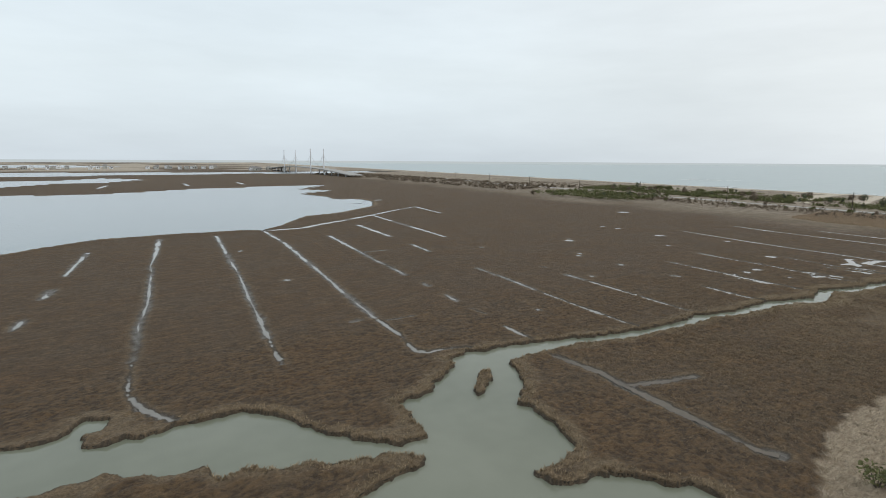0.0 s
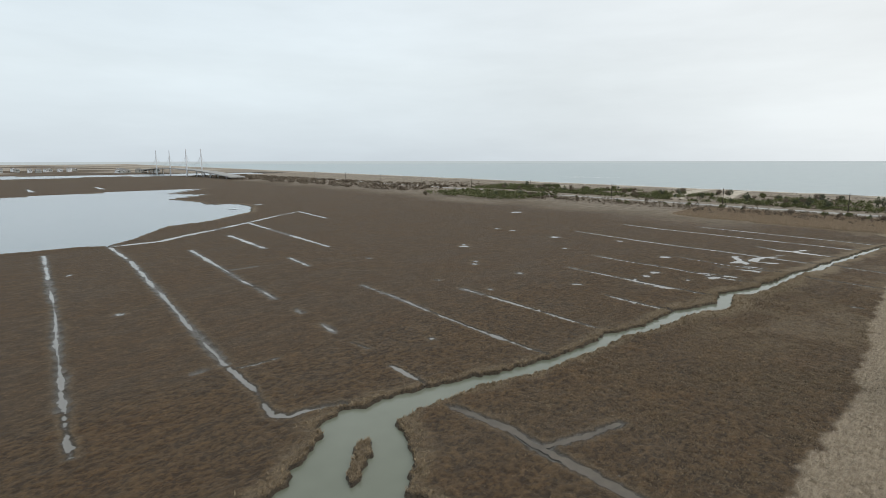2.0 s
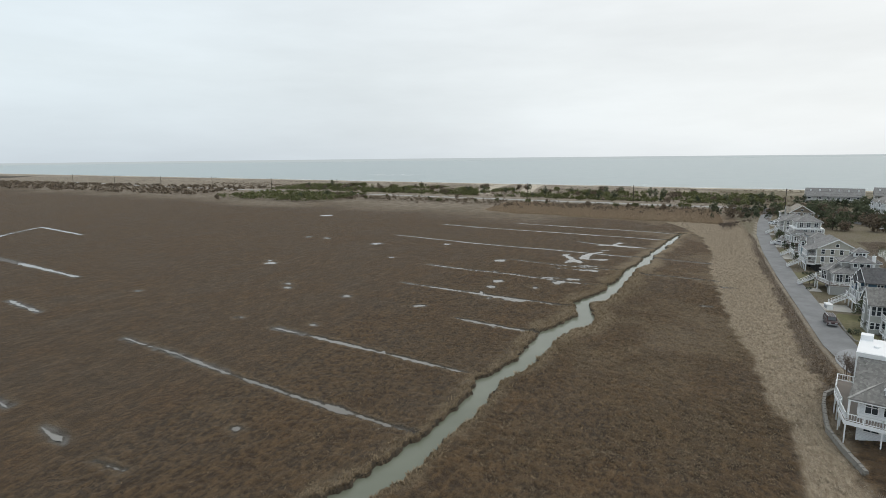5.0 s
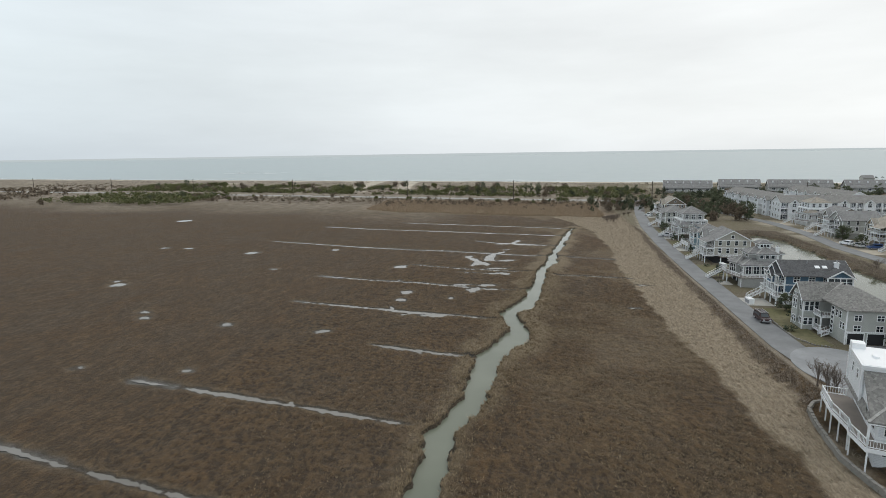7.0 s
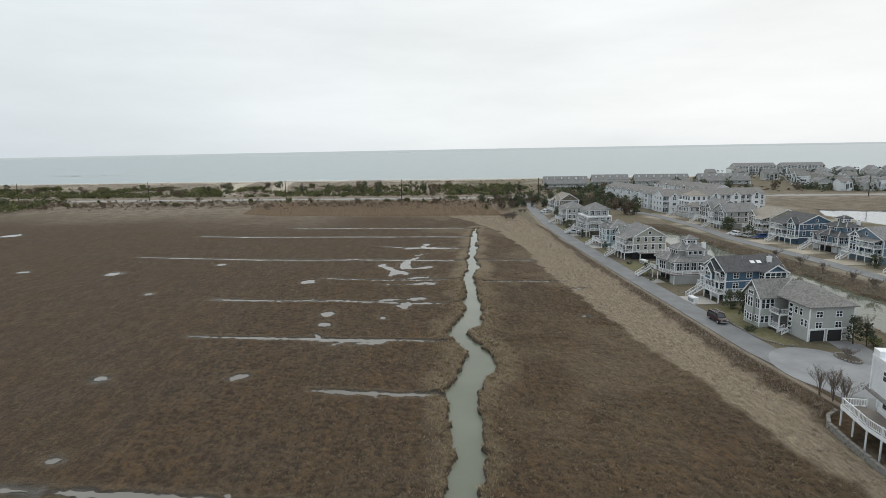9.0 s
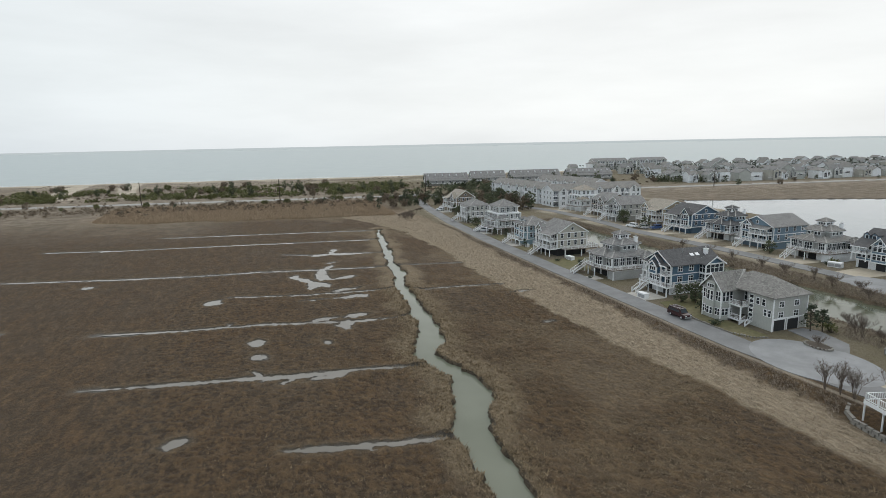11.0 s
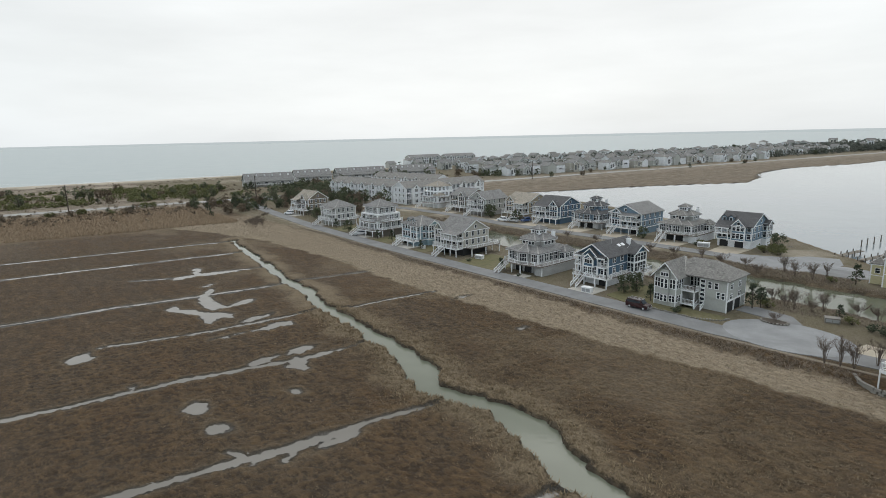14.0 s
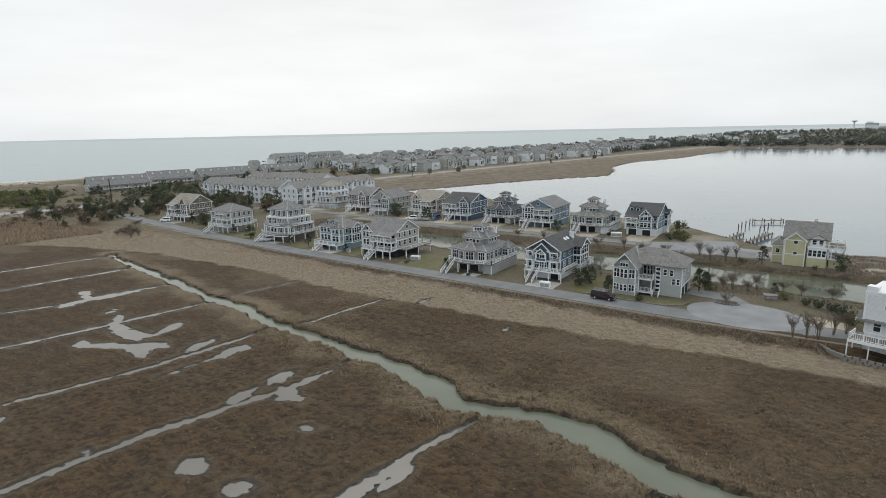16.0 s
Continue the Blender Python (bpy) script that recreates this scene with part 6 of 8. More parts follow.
def round_deck(P, hw, y0, bulge, z, foot):
    """A deck with a curved front, white edge, posts and railing."""
    arc = [(hw * math.cos(math.pi * k / 12), y0 + bulge * math.sin(math.pi * k / 12)) for k in range(13)]
    part("deck", Geo().prism(arc, z - 0.2, z), "deck", P, "weathered board deck")
    part("deck_edge", Geo().prism([(x * 1.01, y + 0.04) for x, y in arc], z - 0.5, z - 0.21), "white", P)
    railing(P, arc[1:-1], z)
    posts(P, [arc[k] for k in (1, 3, 5, 7, 9, 11)], foot, z - 0.45, 0.12)


def stacked_house(label, x0, x1, yf, yb, wall, roofmat, base, group="houses on the street"):
    """A tall house whose storeys step back behind curved white decks."""
    P = thing("beach_house", (x0 + x1) / 2, (yf + yb) / 2, GROUND, 0, label, "house", group)
    hw, hd = (x1 - x0) / 2, (yf - yb) / 2
    block(P, -hw, hw, -hd, hd, -0.6, 2.6, base, trim=False, name="ground_floor")
    z = 2.6
    for k, f in enumerate((0.96, 0.84, 0.66)):
        w, d = hw * f, hd * (f + 0.04)
        last = k == 2
        block(P, -w, w, -d, d, z, z + 2.7, wall, "hip" if last else "", 2.6, roofmat, over=0.8)
        windows_along(P, "N", -w + 0.3, w - 0.3, d, z + 1.4, 5 - k, 1.4, 1.9, 2)
        windows_along(P, "W", -d + 0.3, d - 0.3, -w, z + 1.4, 4 - k // 2, 1.2, 1.7, 2)
        windows_along(P, "E", -d + 0.3, d - 0.3, w, z + 1.4, 3, 1.0, 1.6)
        windows_along(P, "S", -w + 0.3, w - 0.3, -d, z + 1.4, 3, 1.2, 1.6)
        if not last:
            block(P, -w - 0.2, w + 0.2, -d - 0.2, d + 0.2, z + 2.7, z + 2.85, "white", name="roof_band", trim=False)
            round_deck(P, w + 1.3, d - 0.6, 3.4 - k, z + 0.02, -0.5 if k == 0 else z - 2.7)
            part("side_deck", Geo().box(-w - 1.8, -d, z - 0.2, -w, d - 0.6, z), "deck", P)
            railing(P, [(-w - 1.7, d - 0.6), (-w - 1.7, -d)], z)
            posts(P, [(-w - 1.6, d - 1.0), (-w - 1.6, 0), (-w - 1.6, -d + 0.3)], -0.5 if k == 0 else z - 2.7, z - 0.2)
        z += 2.7
    # a lower lean-to roof over the first storey's west half and a stair block
    block(P, -hw * 0.98, -hw * 0.4, hd * 0.2, hd * 0.98, 5.5, 6.2, wall, "hip", 1.9, roofmat, over=0.6, trim=False, name="dormer")
    block(P, hw * 0.55, hw + 1.2, -1.5, 2.6, -0.6, 8.0, wall, "gx", 1.3, roofmat)
    windows_along(P, "N", hw * 0.6, hw + 1.1, 2.6, 4.2, 2, 0.7, 1.3)
    windows_along(P, "N", hw * 0.6, hw + 1.1, 2.6, 6.8, 2, 0.7, 1.3)
    stairs(P, hw * 0.62, hd + 1.6, 2.6)
    for x in (-1.8, 1.4):
        part("skylight", Geo().box(-0.4, -0.5, 0, 0.4, 0.5, 0.1), "white", P, at=pose(x, hd * 0.36, z + 1.35, -26, 0, 0))
    return P


corner_house()
turret_house()
slate_house()
cupola_house("grey tiered house with rooftop cupola and white-railed deck", 221.8, 232.2, 3.8, -8.8, "grey", "roof", "grey")
# its dark base box paints the shade of the open space between the posts
beach_house("grey gabled house on posts with wraparound white decks", 252.8, 264, 2.2, -8.6, "beige", "roof", base="dark", roof="gx", rh=3.0, wing=(2.2, 6.5, 0.9, "gy", 2.1), deck2=(-6, 2.0), stair=0.2, fh=2.5, bh=2.5,
            side_deck=(-8, 4.2, 2.8), nwin=5)
beach_house("light blue house with hipped grey roof", 274.4, 284.6, 1.6, -7.6, "skyblue", "roof", base="skyblue", roof="hip", rh=2.5, nf=2, bh=2.0, fh=2.5, wing=(-4.6, -1.2, 1.2, "hip", 1.3), stair=1.6, doors=(3.6,), dorm=((2.6, 3.6, 6.9), (-0.2, 3.6, 6.9)), wwing=(-2.4, 2.0, 1.2))
stacked_house("tall grey house with stacked round white decks", 299.6, 312.6, 1.8, -9.6, "grey", "roof", "wood")
beach_house("pale grey house with hipped roof and white decks", 334.6, 347, -0.4, -10, "pale", "roof", base="pale", roof="hip", rh=2.7, nf=2, bh=2.4, deck2=(-6, 1), stair=3.0, side_deck=(-4, 4, 2.2), nwin=5, fh=2.6)
beach_house("brown shingled house with steep gables and white decks", 375, 389, -8.5, -19, "brown", "rooftan", base="brown", roof="gx", rh=3.4, nf=2, bh=2.4, wing=(-6.6, -2.0, 1.2, "gy", 2.6), deck2=(0, 6), stair=4.0, nwin=5, fh=2.6)

# ---- houses behind the canal ----
G2 = "houses behind the canal"
beach_house("blue house with dormers and white lower storey", 196.4, 206.8, -65.4, -78.4, "bluegrey", "roofdark", base="whitewall", roof="gx", rh=3.3, bh=2.3, fh=2.35, wing=(-3.4, 0.6, 0.8, "gy", 2.1), deck2=(0.8, 5.0), porch=False, dorm=((2.0, 4.7, 7.7), (4.0, 4.7, 7.7)), wwing=(-5.2, -1.4, 1.4),
            doors=(-1.6, 3.0), group=G2, nwin=4)
cupola_house("pale grey tiered house with cupola and white decks", 214.4, 225.6, -63.8, -76.4, "grey", "rooflight", "whitewall", G2, 2.4)
beach_house("blue-grey gabled house with white balconies", 233.2, 246, -65.4, -80, "bluegrey", "roof", base="bluegrey", roof="gy", rh=3.0, wing=(1.2, 5.2, 0.8, "gy", 1.7), deck2=(-6, 1.0), stair=2.6, doors=(-3.6,), fh=2.5, bh=2.4, group=G2)
cupola_house("blue-grey tiered house with dark roof and cupola", 251.4, 262.6, -66.2, -78.4, "bluegrey", "roofdark", "whitewall", G2, 2.6, False)
beach_house("navy blue house with cross gables", 269.4, 282, -66, -79, "navy", "roofdark", base="navy", roof="gx", rh=3.0, wing=(-5.6, -1.6, 1.0, "gy", 2.2), deck2=(-1, 6), stair=1.5, fh=2.5, bh=2.4, group=G2)
beach_house("tan house with gabled roof and white trim", 287.6, 301, -67.5, -81, "tan", "rooftan", base="tan", roof="gx", rh=3.0, wing=(0.6, 5.4, 1.0, "gy", 2.2), deck2=(-6, 0), stair=-2.0, fh=2.5, bh=2.4, group=G2)
beach_house("grey gabled house with white bands", 308, 318.5, -62, -76, "pale", "roof", base="grey", roof="gy", rh=3.2, wing=(-4.6, -0.8, 0.8, "gy", 1.8), deck2=(0, 5), stair=2.0, fh=2.5, bh=2.4, group=G2)
beach_house("brown house with gabled dormers", 324, 337, -66, -79, "brown", "roof", base="brown", roof="gx", rh=3.2, wing=(-5, -0.6, 1.0, "gy", 2.2), stair=2.0, fh=2.5, bh=2.4, group=G2)
stacked_house("white house with round tiered decks", 347, 360, -66, -78, "whitewall", "rooftan", "whitewall", G2)


def lagoon_house():
    """The yellow house between canal and lagoon."""
    P = thing("lagoon_house", 154.3, -47.5, GROUND, 0, "pale yellow gabled house with white glazed decks beside the lagoon", "house", "houses by the street's lagoon end")
    block(P, -5.2, 5.6, -5.5, 3.6, -0.8, 8.0, "yellow", "gx", 3.9, "rooflight", over=0.5)
    block(P, 0.2, 5.2, 2.5, 5.6, -0.8, 7.6, "yellow", "gy", 2.0, "rooflight")
    block(P, 5.6, 8.4, -4, 3.2, -0.8, 5.4, "yellow", "hip", 1.6, "rooflight")
    window(P, 2.6, 5.6, 6.9, 0, 0.9, 0.9)
    window(P, 2.6, 5.6, 3.6, 0, 0.9, 0.9)
    windows_along(P, "N", 6.0, 8.0, 3.2, 3.6, 1, 1.0, 1.2)
    windows_along(P, "W", -4.5, 2.5, -5.2, 6.2, 3, 1.0, 1.5)
    windows_along(P, "W", -4.5, 2.5, -5.2, 2.4, 3, 1.0, 1.5)
    windows_along(P, "S", -5, 5, -5.5, 5.6, 5, 1.2, 1.6)
    windows_along(P, "E", -3.4, 2.6, 8.4, 3.4, 3, 0.9, 1.3)
    block(P, -4.9, -0.4, 3.4, 5.0, -0.8, 5.4, "white", "flat", name="porch", trim=False)
    windows_along(P, "N", -4.8, -0.5, 5.0, 4.0, 4, 0.8, 1.7)
    part("porch_base", Geo().box(-5.0, 3.5, -0.8, -0.3, 5.1, 2.6), "yellow", P)
    railing(P, [(-4.8, 3.7), (-4.8, 4.9), (-0.5, 4.9)], 5.7)
    block(P, -4.4, -0.8, 2.2, 3.9, 5.5, 8.0, "white", "gy", 1.1, "rooflight", name="dormer", trim=False)
    windows_along(P, "N", -4.2, -1.0, 3.9, 6.9, 2, 0.9, 1.3)
    for z in (2.7, 5.6):
        deck(P, -9.2, -5.2, -4.5, 4.4, z, "", "NWS", posts_to=-0.6)
    part("deck_wall", Geo().box(-9.1, -4.4, -0.8, -5.3, 4.2, 2.3), "yellow", P)
    for x, y in ((-9.0, 4.2), (-9.0, 0), (-9.0, -4.3), (-6, 4.2)):
        part("post", Geo().box(x - 0.1, y - 0.1, 2.7, x + 0.1, y + 0.1, 5.4), "white", P)
    chimney(P, -1.5, -2.0, 9, 12.2, "yellow")
    P.scale = (0.9, 0.95, 0.9)
    return P


lagoon_house()


# ---- apartment blocks ----
def seaside_block(label, x, y, rz, length, depth=17):
    """A low apartment block under one long shingle slope with vents and end walls."""
    P = thing("apartment_block", x, y, 1.6, rz, label, "apartment building", "oceanfront blocks")
    hl, hd = length / 2, depth / 2
    block(P, -hl, hl, -hd, hd, -1.0, 4.4, "grey", "gx", 5.4, "roof", over=0.7)
    n = round(length / 6)
    for k in range(n):
        cx = -hl + length * (k + 0.5) / n
        window(P, cx, hd, 2.6, 0, 2.2, 1.8, 3)
        part("party_wall", Geo().box(cx + length / n / 2 - 0.12, hd, -1.0, cx + length / n / 2 + 0.12, hd + 1.6, 3.6), "grey", P)
        part("vent_hood", Geo().box(cx - 0.5, 2.6, 7.4, cx + 0.5, 3.6, 9.0), "white", P)
        part("balcony", Geo().box(cx - length / n / 2 + 0.2, hd, 1.2, cx + length / n / 2 - 0.2, hd + 1.5, 1.36), "deck", P)
        railing(P, [(cx - length / n / 2 + 0.2, hd + 1.4), (cx + length / n / 2 - 0.2, hd + 1.4)], 1.36)
    for off, side in ((-hl, "W"), (hl, "E")):
        windows_along(P, side, -hd + 1.5, hd - 1.5, off, 2.4, 3, 1.0, 1.4)
    return P


def condo(label, x, y, rz, length, depth, floors=3, roofmat="rooflight", wall="whitewall", gables=5, group="apartment blocks"):
    """A long apartment block: balconies and white gables along its +y front."""
    P = thing("apartment_block", x, y, 1.2, rz, label, "apartment building", group)
    hl, hd, h = length / 2, depth / 2, 2.9 * floors
    block(P, -hl, hl, -hd, hd, -0.8, h, wall, "gx", 3.0, roofmat)
    bay = length / gables
    for k in range(gables):
        cx = -hl + bay * (k + 0.5)
        block(P, cx - bay * 0.2, cx + bay * 0.2, hd - 0.2, hd + 1.4, -0.8, h - 0.3, wall, "gy", 1.6, roofmat)
        window(P, cx, hd + 1.4, h + 0.2, 0, 1.0, 1.0)
        for f in range(floors):
            z = 2.9 * f
            # the front stays flat; a dark panel paints the shaded depth of each balcony
            part("recess", Geo().box(cx + bay * 0.22, hd - 0.04, z + 0.15, min(cx + bay * 0.78, hl - 0.2), hd + 0.03, z + 2.55), "recess", P, "flat dark panel for the glazing and shade behind a balcony")
            for px in (0.22, 0.5, 0.78):
                if cx + bay * px < hl:
                    part("pier", Geo().box(cx + bay * px - 0.14, hd, z - 0.1, cx + bay * px + 0.14, hd + 1.5, z + 2.75), "white", P)
            window(P, cx, hd + 1.4, z + 1.5, 0, 1.6, 1.6, 2)
            for s in (-1, 1):
                window(P, cx + s * bay * 0.34, hd, z + 1.4, 0, 1.4, 1.9, 2)
        for f in range(1, floors):
            z = 2.9 * f
            part("balcony", Geo().box(cx + bay * 0.21, hd, z - 0.15, cx + bay * 0.79, hd + 1.5, z) if k < gables - 1 else Geo().box(cx + bay * 0.21, hd, z - 0.15, hl, hd + 1.5, z), "white", P)
            railing(P, [(cx + bay * 0.21, hd + 1.4), (min(cx + bay * 0.79, hl), hd + 1.4)], z, 1.0)
    for f in range(floors):
        for off, side in ((-hl, "W"), (hl, "E")):
            windows_along(P, side, -hd + 1, hd - 1, off, 2.9 * f + 1.5, 3, 1.0, 1.4)
        windows_along(P, "S", -hl + 1, hl - 1, -hd, 2.9 * f + 1.5, gables, 2.2, 1.5, 3)
    return P


condo("three-storey white apartment block with balconies and gables", 418, -70, 4, 62, 13, gables=6)
condo("three-storey white apartment block with balconies and gables", 376, -92, 88, 56, 13, gables=5)
condo("three-storey apartment block with pale gables behind the court", 432, -112, 4, 64, 13, gables=6)
for cx, cy, n in ((553, -64, 36), (566, -108, 30), (556, -150, 44), (546, -200, 40)):
    seaside_block("long grey oceanfront apartment block with shingled roof", cx, cy, 78, n)
for cx, cy in ((646, -292), (634, -336)):
    condo("tall pale oceanfront apartment block with white balconies", cx, cy, 80, 40, 14, floors=4, roofmat="roof", wall="pale", gables=4, group="oceanfront blocks")


# ---- far town ----
def town_house(kind):
    walls, roofs = ("whitewall", "pale", "whitewall", "pale", "whitewall", "beige"), ("rooflight", "roof", "rooflight", "roof")
    P = thing("town_house", 0, 0, -50, 0, "pale wooden beach house with grey roof in the far town", "house", "far town houses")
    w, d = (5.5, 6.5, 6, 7.5, 5, 8)[kind], (6, 5.5, 7, 5, 6.5, 5.5)[kind]
    h = (8.4, 8.6, 9.2, 8.2, 9.4, 8.6)[kind]
    wall, roofm = walls[kind], roofs[kind % 4]
    block(P, -w, w, -d, d, -1, h, wall, ("gx", "gy", "hip")[kind % 3], (3.2, 3.4, 2.6)[kind % 3], roofm, trim=False)
    block(P, -w * 0.4, w * 0.4, d - 0.3, d + 1.5, -1, h - 1, wall, "gy", 1.8, roofm, trim=False)
    window(P, -w * 0.7, d, 5.2, 0, 2.2, 4.4, 2)
    window(P, -w, 0, 5.0, 90, 5.0, 1.7, 4)
    window(P, 0, d + 1.5, 4.4, 0, 2.6, 4.4, 2)
    part("rake_board", rake(-w * 0.4, w * 0.4, d - 0.3, d + 1.5, h - 1, 1.8, "y", 0.5, 1), "white", P)
    if kind % 3 == 1:
        part("rake_board", rake(-w, w, -d, d, h, 3.4, "y", 0.5, 1), "white", P)
    part("porch", Geo().box(-w, d, 2.5, -w * 0.42, d + 1.4, 2.75).box(w * 0.42, d, 2.5, w, d + 1.4, 2.75).box(-w, d + 1.3, 3.5, -w * 0.42, d + 1.4, 3.62).box(w * 0.42, d + 1.3, 3.5, w, d + 1.4, 3.62), "white", P)
    part("balcony", Geo().box(-w - 1.2, -d, 5.4, -w, d, 5.6).box(-w - 1.25, -d, 6.4, -w - 1.15, d, 6.5).box(-w - 1.25, -d, -1, -w - 1.05, -d + 0.2, 6.4).box(-w - 1.25, d - 0.2, -1, -w - 1.05, d, 6.4), "white", P)
    return P


TOWN = [town_house(k) for k in range(6)]
rnd = random.Random(12)
spots = []
for row, (u0, gap, y0, y1) in enumerate(((508, 13.5, -240, -620), (536, 16, -245, -880), (570, 17, -250, -900), (608, 19, -255, -950), (655, 22, -250, -950), (692, 24, -245, -700))):
    y = y0 - rnd.uniform(0, 8)
    while y > y1:
        spots.append((u0 + 0.18 * y + rnd.uniform(-3, 3), y, 1.4, rnd.choice((80, 80, 80, -10, 170))))
        y -= gap * rnd.uniform(0.9, 1.25)
for k in range(40):
    y = rnd.uniform(-925, -1350)
    spots.append((rnd.uniform(230, 560) + 0.18 * (y + 900), y, 4.0, rnd.choice((0, 10, 100, 80))))
for k in range(30):
    spots.append((rnd.uniform(-160, 640), rnd.uniform(2060, 2300), 0.6, rnd.choice((180, 190, 90))))
for k in range(9):
    spots.append((rnd.uniform(560, 690), rnd.uniform(1780, 1900), 0.6, rnd.choice((180, 90))))
for k, (x, y, z, rz) in enumerate(spots):
    src = TOWN[k % 6]
    ob = src if k < 6 else copy_thing(src, pose(x, y, z, 0, 0, rz))
    if k < 6:
        src.matrix_world = pose(x, y, z, 0, 0, rz)
    size = rnd.uniform(0.72, 0.95) if y < 0 else 1.0
    ob.scale = (size * rnd.uniform(0.7, 1.1), size * rnd.uniform(0.8, 1.15), size * rnd.uniform(0.85, 1.2))


# ---- trees and brush ----
def clump(g, c, r, n, rng, size):
    """Small leaf cards scattered in a ball."""
    for _ in range(n):
        d = Vector((rng.gauss(0, 1), rng.gauss(0, 1), rng.gauss(0, 0.8)))
        d = d.normalized() * r * rng.uniform(0.45, 1.0)
        p = Vector(c) + d
        a = Vector((rng.uniform(-1, 1), rng.uniform(-1, 1), rng.uniform(-0.6, 0.6))).normalized() * size
        b = a.cross(d.normalized() if d.length else Vector((0, 0, 1))) * rng.uniform(0.6, 1.0)
        g.add([p - a, p + b, p + a, p - b * 0.8], [(0, 1, 2, 3)])


def tree(label, h, spread, leaf, seed, shape="pine", group="coastal trees"):
    rng = random.Random(seed)
    P = thing("tree", 0, 0, -60, 0, label, "tree", group)
    t, top = Geo(), Vector((rng.uniform(-0.3, 0.3), rng.uniform(-0.3, 0.3), h * 0.8))
    t.tube((0, 0, -0.4), top * 0.5, h * 0.026, h * 0.017, 7).tube(top * 0.5, top, h * 0.017, h * 0.006, 6)
    c = Geo()
    n = 30 if shape != "cone" else 26
    for k in range(n):
        f = rng.uniform(0.16, 1.0)
        r = spread * ((1.15 - f) if shape == "cone" else math.sqrt(max(0.05, 1 - (2 * f - 1.15) ** 2)) * rng.uniform(0.4, 1.0))
        a = rng.uniform(0, 6.3)
        p = Vector((r * math.cos(a), r * math.sin(a), h * f))
        if k % 2 == 0:
            t.tube(top * min(0.9, f * 0.8), p, h * 0.010, h * 0.004, 4)
        clump(c, p, spread * rng.uniform(0.28, 0.46), 15, rng, spread * 0.152)
    part("trunk", t, "bark", P)
    part("crown", c, leaf, P)
    return P


def bare_tree(label, h, spread, seed, stems=5, mat="twig", group="bare shrubs"):
    rng = random.Random(seed)
    P = thing("bare_tree", 0, 0, -60, 0, label, "shrub", group)
    t, tw = Geo(), Geo()
    for k in range(stems):
        a, lean = rng.uniform(0, 6.3), rng.uniform(0.05, 0.55)
        mid_ = Vector((math.cos(a) * spread * lean * 0.5, math.sin(a) * spread * lean * 0.5, h * 0.5))
        end = Vector((math.cos(a) * spread * lean * 1.6, math.sin(a) * spread * lean * 1.6, h * rng.uniform(0.75, 0.95)))
        t.tube((0, 0, -0.3), mid_, h * 0.010, h * 0.007, 5).tube(mid_, end, h * 0.007, h * 0.003, 4)
        for _ in range(16):
            f = rng.uniform(-0.3, 1.0)
            p = mid_.lerp(end, f)
            q = p + Vector((rng.gauss(0, 0.38), rng.gauss(0, 0.38), rng.uniform(0.4, 1.1))) * spread * 0.42
            tw.tube(p, q, 0.016, 0.007, 3)
            for _ in range(3):
                m_ = p.lerp(q, rng.uniform(0.3, 0.9))
                tw.tube(m_, m_ + Vector((rng.gauss(0, 0.4), rng.gauss(0, 0.4), rng.uniform(0.1, 0.7))) * spread * 0.25, 0.012, 0.006, 3)
    part("trunk", t, mat, P)
    part("crown", tw, mat, P)
    return P


def bush(label, r, leaf, seed, group="garden shrubs"):
    rng = random.Random(seed)
    P = thing("bush", 0, 0, -60, 0, label, "shrub", group)
    t, c = Geo(), Geo()
    for k in range(9):
        a, f = rng.uniform(0, 6.3), rng.uniform(0.2, 0.9)
        p = Vector((math.cos(a) * r * f, math.sin(a) * r * f, r * rng.uniform(0.35, 0.95)))
        t.tube((0, 0, -0.2), p, 0.05, 0.02, 4)
        clump(c, p, r * 0.45, 22, rng, r * 0.13)
    part("stem", t, "bark", P)
    part("foliage", c, leaf, P)
    return P


def spread_things(kinds, places):
    """Sets the first of each kind at its place and copies the rest."""
    used = set()
    for (i, x, y, s, rz), z in zip(places, heights([p[1:3] for p in places])):
        z -= 0.05
        if i not in used:
            used.add(i)
            kinds[i].matrix_world = pose(x, y, z, 0, 0, rz) @ Matrix.Scale(s, 4)
        else:
            ob = copy_thing(kinds[i], pose(x, y, z, 0, 0, rz))
            ob.scale = (s, s, s)


PINES = [tree("dark green coastal pine with ragged crown", 6.0, 2.4, "pine", 1), tree("dark green coastal pine with ragged crown", 7.0, 2.2, "pine", 2), tree("low olive bayberry tree with round crown", 3.8, 2.8, "bayberry", 3),
         tree("dark green conical red cedar", 5.2, 1.7, "cedar", 4, "cone"), tree("brown leafless scrub tree with dense twigs", 4.4, 2.6, "scrub", 5), tree("low olive bayberry tree with round crown", 3.2, 3.0, "bayberry", 6)]
rnd = random.Random(33)
places = []
for k in range(185):
    y = rnd.uniform(-24, 480)
    front = np.interp(y, [-24, 30, 90, 120, 200, 280, 335, 400, 430, 500, 520], [452, 446, 440, 446, 440, 432, 418, 388, 372, 352, 350])
    low = rnd.random() < 0.30
    u_ = front + abs(rnd.gauss(0, 1)) * 22 if low else rnd.uniform(500, 600)
    if 472 < u_ < 500:
        continue
    pick = rnd.choice((0, 1, 2, 2, 3, 4, 4, 5)) if y < 330 else rnd.choice((2, 2, 5, 5, 0, 4))
    places.append((pick, u_ + 0.18 * y, y, rnd.uniform(0.4, 0.8) if low and y < 330 else rnd.uniform(0.7, 1.2), rnd.uniform(0, 360)))
